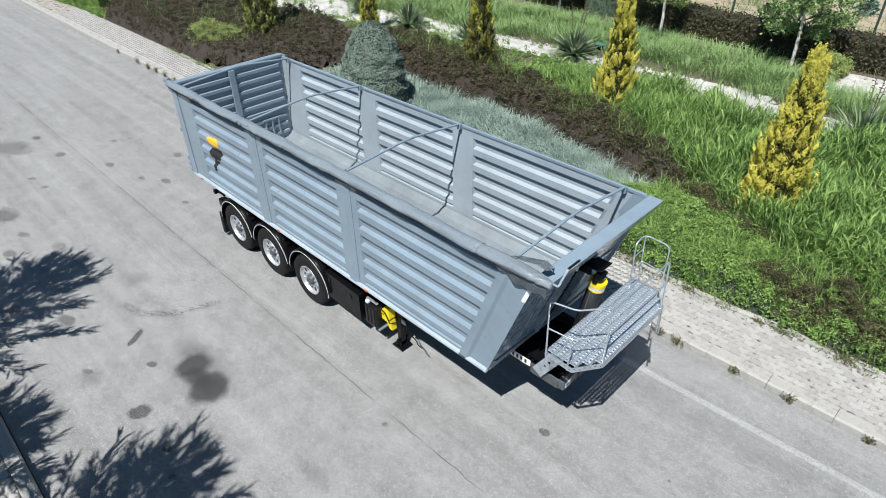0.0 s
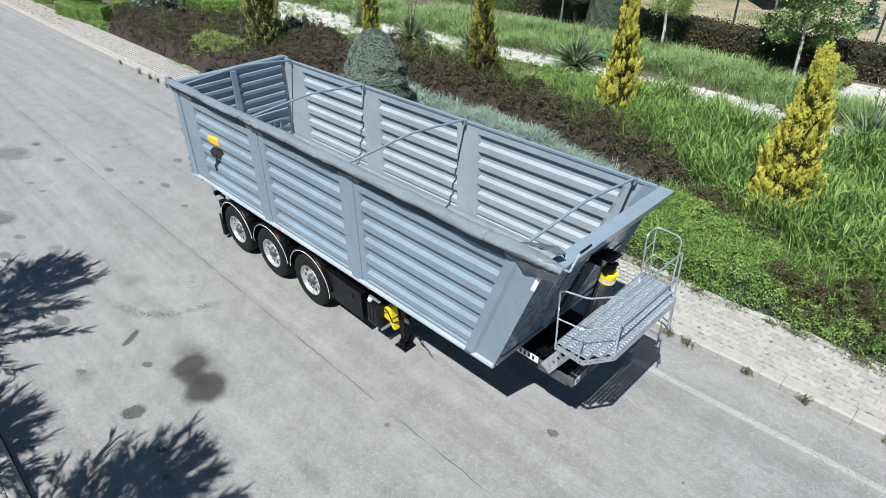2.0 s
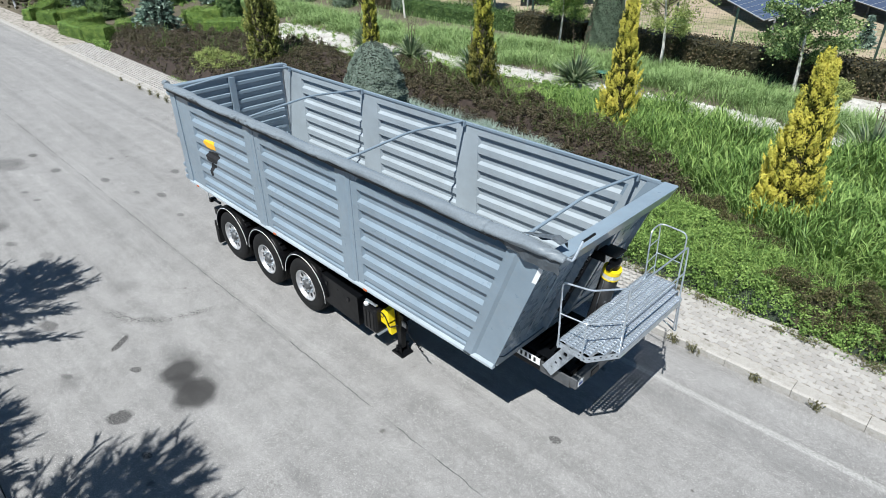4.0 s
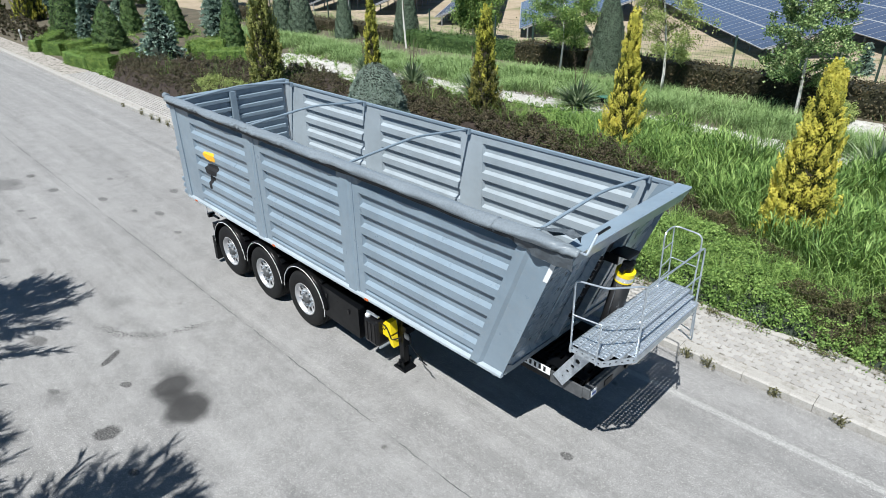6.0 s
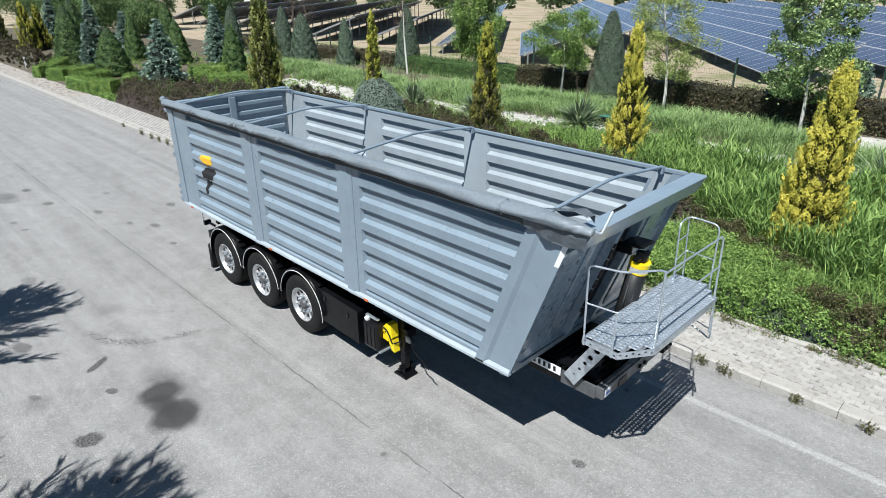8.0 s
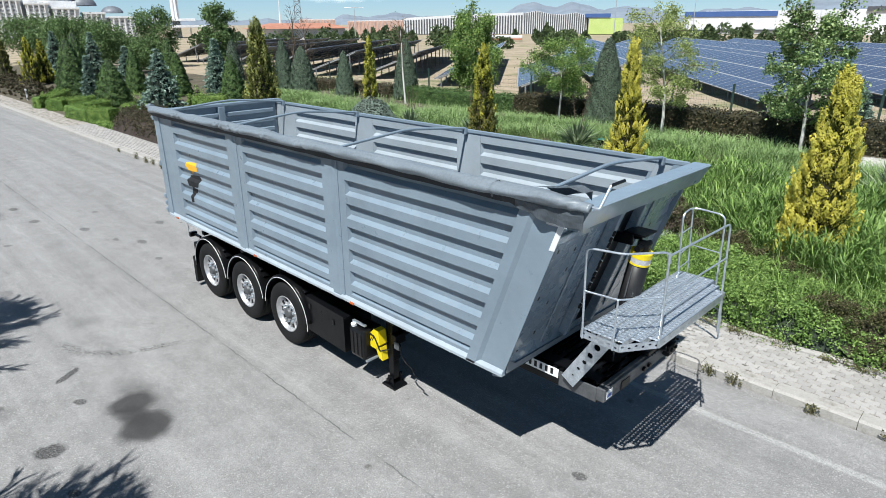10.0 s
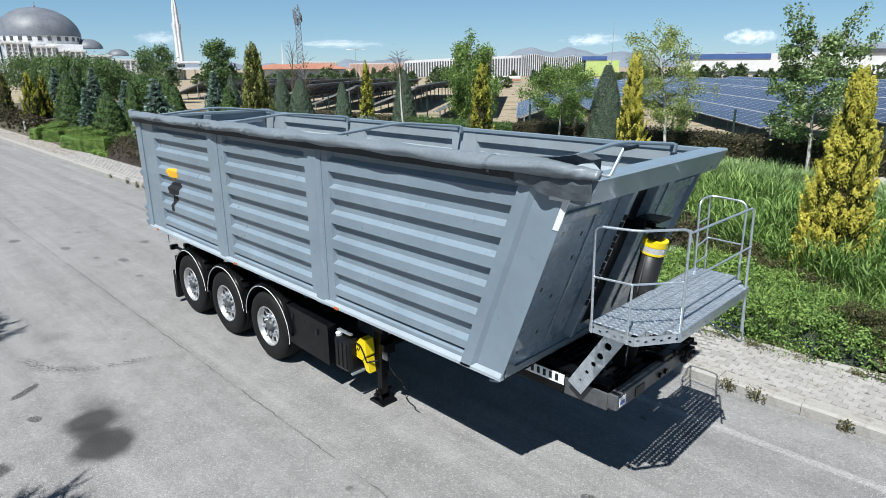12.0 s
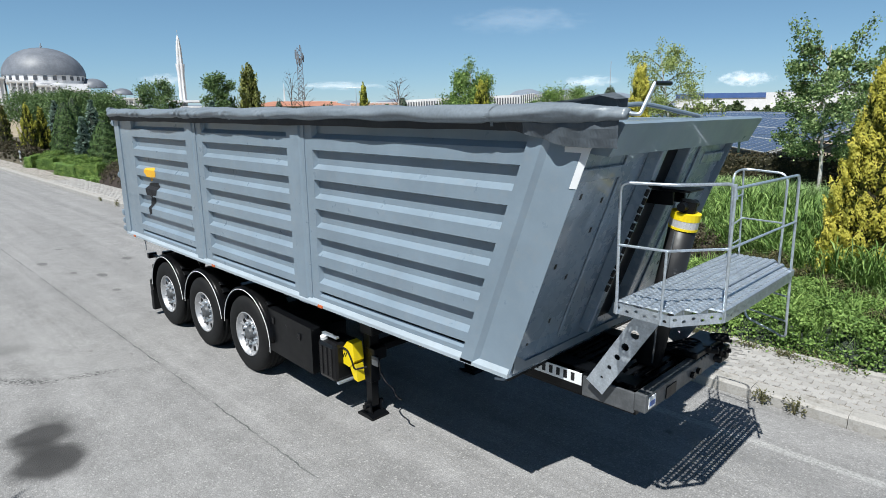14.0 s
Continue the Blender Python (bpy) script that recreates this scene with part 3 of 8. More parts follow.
part("road", bm, asphalt(), label="pale sun-bleached asphalt road with oil stains", category="road", kind="structure")

# bed of the pavement under its stones, on both sides
bm = bmesh.new()
box(bm, -900, 500, 2.78, 3.96, -0.05, 0.134)
pavement = part("pavement", bm, mottled("paving_sand", (0.30, 0.275, 0.245), (0.42, 0.39, 0.355), 3, 0.95, fine=30, dirt=(0.07, 0.06, 0.045), dirt_scale=6, dirt_at=(0.52, 0.6)), label="pinkish grey interlocking concrete pavers beside the kerb", category="pavement", kind="structure")
bm = bmesh.new()
box(bm, -900, 500, -8.4, -6.52, -0.05, 0.145)
opposite = part("pavement", bm, mottled("paving_sand_far", (0.24, 0.22, 0.19), (0.34, 0.31, 0.27), 3, 0.95, fine=30), label="pavement of grey concrete pavers across the road", category="pavement", kind="structure")


# ---- the semi-trailer: x runs forward along it, its near side at y = -1.28 ----
trailer = tagged(new("semi_trailer"), "grey three-axle steel tipper semi-trailer parked on its landing legs", "trailer")
SIDE, REAR, BOTTOM, TOP = 1.28, -2.72, 1.34, 3.30


def groove_end(z):
    return 5.86 - 0.357 * (2.97 - z)


def front_edge(z):
    return 6.40 - 0.357 * (3.16 - z)


DEPTH = 0.052
GROOVES = [(3.285, 3.135)] + [(3.016 - 0.307 * k, 2.821 - 0.307 * k) for k in range(5)] + [(1.505, 1.445)]
FAR_GROOVES = [(a + 0.12, b + 0.12) for a, b in GROOVES[1:]]


def side_sheet(s):
    """Pressed side sheet with horizontal flutes between plain uprights, pressed away from the eye on both sides. s: -1 near side, 1 far side."""
    bm = bmesh.new()
    cols = [(lambda z: REAR, lambda z: -2.03, 0), (lambda z: -2.03, lambda z: 0.02, 1), (lambda z: 0.02, lambda z: 0.535, 0), (lambda z: 0.535, lambda z: 2.64, 1),
            (lambda z: 2.64, lambda z: 3.13, 0), (lambda z: 3.13, groove_end, 1), (groove_end, front_edge, 0)]

    def quad(*ps):
        vs = [bm.verts.new((x, s * (SIDE - d), z)) for x, d, z in ps]
        bm.faces.new(vs if s < 0 else vs[::-1])

    for left, right, fluted in cols:
        if not fluted:
            quad((left(BOTTOM), 0, BOTTOM), (right(BOTTOM), 0, BOTTOM), (right(TOP), 0, TOP), (left(TOP), 0, TOP))
            continue
        z = TOP
        for a, b in GROOVES if s < 0 else FAR_GROOVES:
            quad((left(a), 0, a), (right(a), 0, a), (right(z), 0, z), (left(z), 0, z))
            d = -s * (DEPTH if a - b > 0.1 else 0.03)
            ia, ib = a - 0.016, b + 0.046 if a - b > 0.1 else b + 0.03
            la, lb, ra, rb = left(a) + 0.022, left(b) + 0.026, right(a) - 0.012, right(b) - 0.02
            quad((left(a), 0, a), (la, d, ia), (ra, d, ia), (right(a), 0, a))
            quad((lb, d, ib), (left(b), 0, b), (right(b), 0, b), (rb, d, ib))
            quad((left(b), 0, b), (lb, d, ib), (la, d, ia), (left(a), 0, a))
            quad((rb, d, ib), (right(b), 0, b), (right(a), 0, a), (ra, d, ia))
            quad((lb, d, ib), (rb, d, ib), (ra, d, ia), (la, d, ia))
            z = b
        quad((left(BOTTOM), 0, BOTTOM), (right(BOTTOM), 0, BOTTOM), (right(z), 0, z), (left(z), 0, z))
    bmesh.ops.remove_doubles(bm, verts=bm.verts[:], dist=0.0005)
    ob = part("side_wall", bm, GREY, trailer, "grey pressed steel side with horizontal flutes")
    thick = ob.modifiers.new("sheet", "SOLIDIFY")
    thick.thickness, thick.offset, thick.material_offset = 0.006, -1, 1
    ob.data.materials.append(GREY_IN)
    return ob


for s in (-1, 1):
    wall = side_sheet(s)
    for x0, x1 in ((0.09, 0.37), (2.72, 3.0)):
        bm = bmesh.new()
        ya, yb = sorted((s * (SIDE - 0.002), s * (SIDE + 0.022)))
        prism(bm, [(x0, s * (SIDE - 0.002)), (x0 + 0.03, s * (SIDE + 0.022)), (x1 - 0.09, s * (SIDE + 0.022)), (x1 - 0.06, s * (SIDE + 0.010)), (x1, s * (SIDE + 0.010)), (x1, s * (SIDE - 0.002))], 1.315, 3.29, "z")
        part("upright", bm, GREY, wall)
    # leaning corner post at the front
    bm = bmesh.new()

    def lean(z):
        return 6.06 - 0.357 * (3.21 - z)

    ys = (s * (SIDE - 0.004), s * (SIDE + 0.03))
    lo, hi = 1.335, 3.24
    ring = []
    for z in (lo, hi):
        ring.append([bm.verts.new(p) for p in ((lean(z) - 0.16, ys[0], z), (lean(z) - 0.15, ys[1], z), (lean(z) - 0.02, ys[1], z), (lean(z) + 0.035, ys[0], z))])
    for k in range(4):
        bm.faces.new((ring[0][k], ring[0][(k + 1) % 4], ring[1][(k + 1) % 4], ring[1][k]))
    bm.faces.new(ring[0][::-1]), bm.faces.new(ring[1])
    bmesh.ops.recalc_face_normals(bm, faces=bm.faces[:])
    part("corner_post", bm, GREY, wall)
    # rear post
    bm = bmesh.new()
    box(bm, REAR - 0.06, REAR + 0.16, min(ys[0], ys[1]) if s > 0 else -SIDE - 0.02, SIDE + 0.02 if s > 0 else -SIDE + 0.004, 1.32, 3.36, 0.008)
    part("rear_post", bm, GREY, wall)
    # lower and upper rails
    bm = bmesh.new()
    prism(bm, [(s * (SIDE - 0.03), 1.33), (s * (SIDE + 0.03), 1.33), (s * (SIDE + 0.03), 1.362), (s * (SIDE + 0.004), 1.402), (s * (SIDE - 0.03), 1.402)], REAR, front_edge(1.36) + 0.0, "x")
    part("lower_rail", bm, PALE_EDGE, wall, "pale edged grey lower side rail")
    bm = bmesh.new()
    inner = SIDE - (0.075 if s < 0 else 0.022)
    box(bm, REAR, 6.36, min(s * inner, s * (SIDE + 0.02)), max(s * inner, s * (SIDE + 0.02)), 3.262, 3.315, 0.008)
    part("upper_rail", bm, GREY, wall)

# pale flange at the front top corner of the near side
bm = bmesh.new()
prism(bm, [(6.20, 3.165), (front_edge(3.165) + 0.004, 3.165), (front_edge(2.88) + 0.004, 2.88), (front_edge(2.88) - 0.055, 2.88), (front_edge(3.125) - 0.055, 3.125), (6.20, 3.125)], -SIDE - 0.005, -SIDE + 0.001)
part("corner_flange", bm, WHITE, trailer, "whitish bent corner flange")

# floor of the body
bm = bmesh.new()
prism(bm, [(-1.25, 1.52), (-1.25, 1.36), (1.25, 1.36), (1.25, 1.52), (1.10, 1.425), (-1.10, 1.425)], REAR, 5.78, "x")
part("body_floor", bm, FLOOR_STEEL, trailer, "scuffed pale grey steel load floor")


# front wall, leaning forward
def wall_x(z):
    return 5.70 + 0.357 * (z - 1.36)


shell = [(5.58, 1.25), (5.68, 1.27), (5.755, 1.36), (wall_x(1.56), 1.56), (wall_x(3.24), 3.24), (wall_x(3.24) - 0.02, 3.24), (wall_x(1.56) - 0.02, 1.56), (5.735, 1.37), (5.66, 1.285), (5.58, 1.27)]
front = part("front_wall", prism(bmesh.new(), shell, -1.25, 1.25), FRONT_GREY, trailer, "leaning glossy grey front wall with stiffeners")
# flat black sheet added in place of a recess lying in shadow
part("channel_plate", prism(bmesh.new(), [(wall_x(1.5) + 0.004, 1.5), (wall_x(3.2) + 0.004, 3.2), (wall_x(3.2) + 0.012, 3.2), (wall_x(1.5) + 0.012, 1.5)], -0.22, 0.20), BLACK, front, "black sheet standing in for the shaded recess behind the cylinder")
SLOPE = Matrix.Rotation(math.atan(0.357), 4, "Y")
for y, w, d in ((-0.58, 0.14, 0.02), (-0.26, 0.08, 0.11), (0.24, 0.08, 0.11), (0.72, 0.14, 0.02)):
    bm = bmesh.new()
    box(bm, 0, d, y - w / 2, y + w / 2, 0, 1.75, 0.012, Matrix.Translation((wall_x(1.5), 0, 1.5)) @ SLOPE)
    part("stiffener", bm, FRONT_GREY, front)
for y0, y1, z, d in ((-1.24, -0.66, 2.92, 0.03), (0.76, 1.24, 2.92, 0.03), (0.80, 1.24, 2.2, 0.018)):
    bm = bmesh.new()
    box(bm, 0, d, y0, y1, 0, 0.10, 0.012, Matrix.Translation((wall_x(z), 0, z)) @ SLOPE)
    part("crease", bm, FRONT_GREY, front)
bm = bmesh.new()
for y, zz in ((-1.08, (1.55, 2.25, 2.8)), (-0.86, (1.72, 2.12)), (-0.76, (2.5, 2.74)), (0.9, (1.9, 2.6)), (1.1, (1.6, 2.3))):
    for z in zz:
        box(bm, 0.001, 0.004, y - 0.012, y + 0.012, -0.022, 0.022, 0, Matrix.Translation((wall_x(z), 0, z)) @ SLOPE)
tagged(part("slots", bm, BLACK, front, "dark slotted holes"), kind="stuff")
# flared lip over the front wall
bm = bmesh.new()
prism(bm, [(6.36, 3.12), (6.51, 3.105), (6.615, 3.315), (6.60, 3.33), (6.42, 3.33), (6.42, 3.31), (6.36, 3.26)], -1.24, 1.26)
part("front_lip", bm, GREY, trailer, "grey flared top lip")
for y in (1.262,):
    bm = bmesh.new()
    ya, yb = sorted((y, y + (0.012 if y > 0 else -0.012)))
    prism(bm, [(front_edge(2.6), 2.6), (6.36, 3.07), (6.60, 3.30), (6.2, 3.30), (6.0, 2.9)], ya, yb)
    part("lip_gusset", bm, GREY, trailer)

# tailgate with ribs and a middle post
bm = bmesh.new()
box(bm, REAR - 0.03, REAR, -1.24, 1.24, 1.38, 3.33, 0)
gate = part("tailgate", bm, GREY, trailer, "grey ribbed tailgate")
for k in range(9):
    for y0, y1 in ((-1.20, -0.08), (0.08, 1.16)):
        bm = bmesh.new()
        z = 1.52 + 0.195 * k
        prism(bm, [(REAR, z), (REAR + 0.045, z + 0.025), (REAR + 0.045, z + 0.085), (REAR, z + 0.11)], y0, y1)
        part("rib", bm, GREY, gate)
bm = bmesh.new()
box(bm, REAR - 0.09, REAR + 0.07, -0.07, 0.07, 1.38, 3.3, 0.01)
part("middle_post", bm, GREY, gate)
bm = bmesh.new()
box(bm, REAR - 0.09, REAR + 0.05, -1.27, 1.27, 3.30, 3.36, 0.012)
part("top_bar", bm, GREY, gate)
bm = bmesh.new()
for y in (0.55, 0.72, 0.89):
    box(bm, REAR + 0.05, REAR + 0.075, y, y + 0.03, 1.55, 2.0, 0.004)
box(bm, REAR + 0.05, REAR + 0.08, 0.5, 0.98, 1.97, 2.01, 0.004)
part("hatch", bm, GREY, gate)

for y in (-1.285, 1.285):
    for z, k in ((1.42, 0.07), (1.56, 0.05), (1.70, 0.06), (2.35, 0.04), (3.22, 0.07)):
        bm = bmesh.new()
        box(bm, REAR - 0.06 - k, REAR - 0.05, y - 0.03, y + 0.03, z - 0.05, z + 0.05, 0.012)
        tube(bm, [(REAR - 0.05 - k, y - 0.035, z), (REAR - 0.05 - k, y + 0.035, z)], 0.022, 10)
        part("latch", bm, GREY, gate, "grey steel latch")

# roof bows: pipes that rise to the middle
for k, x in enumerate((-2.38, 0.14, 2.85, 6.05)):
    bm = bmesh.new()
    tube(bm, bend([(x, 1.25, 3.27), (x, 1.235, 3.33), (x, 0.05, 3.455), (x, -1.2, 3.36)], 0.25, 6), 0.02, 10)
    part("roof_bow", bm, GREY, trailer, "grey bent steel pipe")
    bm = bmesh.new()
    box(bm, x - 0.03, x + 0.03, 1.20, 1.26, 3.24, 3.335, 0.006)
    part("bow_bracket", bm, GREY, trailer)

# rolled tarpaulin along the near side, with its hanging hem
rng = np.random.default_rng(4)
NS, NR = 420, 28
TUCKS = [(rng.uniform(-0.2, 0.2) - 2.4 + 0.78 * k, rng.uniform(0.05, 0.12), rng.uniform(0.003, 0.0065)) for k in range(6)] + [(rng.uniform(-2.5, 2.6), rng.uniform(0.03, 0.07), rng.uniform(0.006, 0.012)) for k in range(9)]
xs = np.linspace(-2.70, 6.68, NS)


def roll_at(x, a, grow=0.0):
    """A point on the skin of the rolled cloth, at x along it and angle a round it."""
    sag = 0.005 * math.sin(2.1 * x) + 0.003 * math.sin(5.3 * x + 1)
    big = 0.064 + 0.003 * math.sin(1.3 * x + 0.5) + 0.003 * math.sin(6.1 * x)
    if x < -2.5:
        big *= 0.86
    if x > 6.3:
        big *= 1 - 1.5 * (x - 6.3)
    fold = 0.006 * math.sin(3 * a + 4.0 * x) + 0.006 * math.sin(2 * a - 9 * x) * math.sin(1.7 * x)
    # crumples where the cloth was gathered, and long slack creases between them
    for at, wide, deep in TUCKS:
        near = math.exp(-((x - at - 0.06 * math.sin(2 * a)) / wide) ** 2)
        fold += deep * near * (math.sin(4 * a + (x - at) * 40) + 0.6 * math.sin(7 * a - (x - at) * 60) - 0.9)
    fold += 0.007 * max(0.0, math.sin(2.3 * x + 1.6 * math.sin(3.1 * x))) * math.sin(7 * a + 5 * x) ** 3
    fold += 0.008 * math.exp(-((x - 5.62 - 0.05 * math.sin(a)) / 0.06) ** 2) * (math.sin(3 * a + 40 * x) - 1) + 0.006 * math.exp(-((x - 6.5) / 0.12) ** 2) * math.sin(4 * a + 45 * x)
    r = big + 0.8 * fold + 0.016 * max(0, math.cos(a - 4.2)) + grow
    return x, -1.335 + r * math.cos(a) * 1.25, 3.388 + sag + r * math.sin(a) * 0.92


v = [roll_at(x, 2 * math.pi * j / NR) for x in xs for j in range(NR)]
f = [(i * NR + j, i * NR + (j + 1) % NR, (i + 1) * NR + (j + 1) % NR, (i + 1) * NR + j) for i in range(NS - 1) for j in range(NR)]
f += [tuple(range(NR))[::-1], tuple(range((NS - 1) * NR, NS * NR))]
me = bpy.data.meshes.new("tarpaulin_roll")
me.from_pydata(v, [], f)
me.materials.append(TARP)
me.polygons.foreach_set("use_smooth", np.ones(len(me.polygons), bool))
roll = tagged(new("tarpaulin_roll", me), "wrinkled grey rolled tarpaulin cover")
roll.parent = trailer
v, rows = [], 5
for i, x in enumerate(xs):
    drop = 0.15 + 0.003 * math.sin(3.1 * x) + 0.002 * math.sin(8.7 * x + 2) + 0.09 * min(1.0, max(0.0, x - 5.85) / 0.45)
    for j in range(rows):
        t = j / (rows - 1)
        v.append((x - 0.05, -1.33 - 0.055 * math.sin(min(1, 2 * t) * math.pi / 2) + 0.035 * t - (0.005 * math.sin(11 * x + 2 * t) + (0.016 * math.sin(26 * x + 3 * t) if x > 5.8 else 0)) * t, 3.41 - drop * t))
f = [(i * rows + j, i * rows + j + 1, (i + 1) * rows + j + 1, (i + 1) * rows + j) for i in range(NS - 1) for j in range(rows - 1)]
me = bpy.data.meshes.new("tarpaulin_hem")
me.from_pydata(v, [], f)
# shade below the roll put into the hem's colour, weaker at the front end
me.materials.append(TARP_SHADED), me.materials.append(TARP_END_SHADED)
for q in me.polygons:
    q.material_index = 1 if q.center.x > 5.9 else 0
hem = tagged(new("tarpaulin_hem", me), "hanging tarpaulin hem coloured dark for the shade under the roll")
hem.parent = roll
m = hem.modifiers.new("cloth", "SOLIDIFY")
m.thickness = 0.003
bm = bmesh.new()
tube(bm, [(-2.82, -1.325, 3.42), (-2.68, -1.325, 3.42)], 0.055, 14)
part("end_cap", bm, TARP, roll)
# webbing strap tied round the roll
bm = bmesh.new()
loop = [[bm.verts.new(roll_at(x, a, 0.004)) for x in (5.595, 5.62, 5.645)] for a in np.linspace(0, 2 * math.pi, 33)[:-1]]
for p, q in zip(loop, loop[1:] + loop[:1]):
    for k in (0, 1):
        bm.faces.new((p[k], p[k + 1], q[k + 1], q[k]))
bmesh.ops.recalc_face_normals(bm, faces=bm.faces[:])
box(bm, 5.61, 5.635, -1.372, -1.368, 3.29, 3.36)
part("strap", bm, TARP, roll, "grey webbing strap")
# crank of the roll
bm = bmesh.new()
tube(bm, bend([(6.66, -1.31, 3.385), (6.74, -1.30, 3.375), (6.76, -1.17, 3.565)], 0.02, 3), 0.013, 8)
crank = part("crank_handle", bm, ZINC, roll, "bare steel crank handle")
bm = bmesh.new()
tube(bm, [(6.76, -1.18, 3.56), (6.76, -0.96, 3.565)], 0.015, 8)
part("grip", bm, PLASTIC, crank, "black grip")
# loose fold of cloth at the front end
bm = bmesh.new()
cloth = [[(6.05, -1.30, 3.455), (6.25, -1.29, 3.47), (6.42, -1.27, 3.50), (6.55, -1.26, 3.47)], [(6.12, -1.20, 3.44), (6.30, -1.17, 3.475), (6.47, -1.15, 3.515), (6.58, -1.16, 3.475)], [(6.24, -1.14, 3.36), (6.38, -1.12, 3.41), (6.48, -1.11, 3.43), (6.56, -1.13, 3.38)]]
vs = [[bm.verts.new(p) for p in row] for row in cloth]
for a, b in zip(vs, vs[1:]):
    for k in range(3):
        bm.faces.new((a[k], a[k + 1], b[k + 1], b[k]))
bmesh.ops.solidify(bm, geom=bm.faces[:], thickness=0.004)
part("cloth_fold", bm, TARP, roll, "grey crumpled cloth fold")

# painted emblem: an amber cap over a dark stem, following the flutes
def sunk(z):
    """How deep the near side lies at a height."""
    for a, b in GROOVES[1:6]:
        if b < z < a:
            return DEPTH * min(1.0, (a - z) / 0.016, (z - b) / 0.046)
    return 0.0


def emblem(name, mat, label, shapes):
    bm = bmesh.new()
    stops = sorted({q for a, b in GROOVES[1:6] for q in (a, a - 0.016, b + 0.046, b)})
    for shape in shapes:
        zs = [p[1] for p in shape]
        levels = sorted(set(np.linspace(min(zs) + 0.001, max(zs) - 0.001, 14).tolist() + [q for q in stops if min(zs) < q < max(zs)]))
        rows = []
        for z in levels:
            cut = [x0 + (x1 - x0) * (z - z0) / (z1 - z0) for (x0, z0), (x1, z1) in zip(shape, shape[1:] + shape[:1]) if (z0 - z) * (z1 - z) < 0]
            y = -SIDE + sunk(z) - 0.003
            rows.append([bm.verts.new((min(cut), y, z)), bm.verts.new((max(cut), y, z))])
        for p, q in zip(rows, rows[1:]):
            bm.faces.new((p[0], p[1], q[1], q[0]))
    part(name, bm, mat, trailer, label)


emblem("emblem_cap", AMBER, "amber emblem patch", [[(-1.70, 2.47), (-1.62, 2.55), (-1.30, 2.555), (-1.20, 2.49), (-1.22, 2.415), (-1.45, 2.40), (-1.50, 2.33), (-1.56, 2.33), (-1.58, 2.41)]])
emblem("emblem_stem", CHARCOAL, "charcoal emblem patch", [[(-1.62, 2.30), (-1.26, 2.325), (-1.20, 2.27), (-1.27, 2.12), (-1.66, 2.10), (-1.70, 2.20)], [(-1.60, 2.10), (-1.42, 2.11), (-1.43, 1.99), (-1.53, 1.97), (-1.52, 1.80), (-1.62, 1.79), (-1.66, 1.96)]])

# side markers and a short chain
for x in (-2.35, 0.62, 3.18):
    bm = bmesh.new()
    box(bm, x - 0.042, x + 0.042, -SIDE - 0.045, -SIDE - 0.025, 1.328, 1.36, 0.006)
    part("marker_light", bm, ORANGE, trailer, "orange side marker light")
bm = bmesh.new()
for k in range(4):
    tube(bm, [(-2.1 + 0.008 * (k % 2), -1.24, 1.32 - 0.05 * k), (-2.1 - 0.008 * (k % 2), -1.24, 1.275 - 0.05 * k)], 0.009, 6)
part("chain", bm, ZINC, trailer, "short hanging steel chain")

# ---- running gear ----
for s in (-1, 1):
    bm = bmesh.new()
    y = 0.45 * s
    prism(bm, [(-2.65, 0.92), (-2.65, 1.22), (6.45, 1.22), (6.45, 1.06), (4.3, 1.04), (3.6, 0.86), (-2.2, 0.86)], y - 0.04, y + 0.04)
    box(bm, -2.65, 6.45, y - 0.085, y + 0.085, 1.215, 1.235)
    part("chassis_beam", bm, BLACK, trailer, "black steel chassis beam")
for x in (-2.4, -0.66, 0.66, 2.2, 3.45, 4.6, 5.6):
    bm = bmesh.new()
    box(bm, x - 0.05, x + 0.05, -1.15, 1.15, 1.22, 1.335, 0.006)
    part("cross_member", bm, BLACK, trailer)


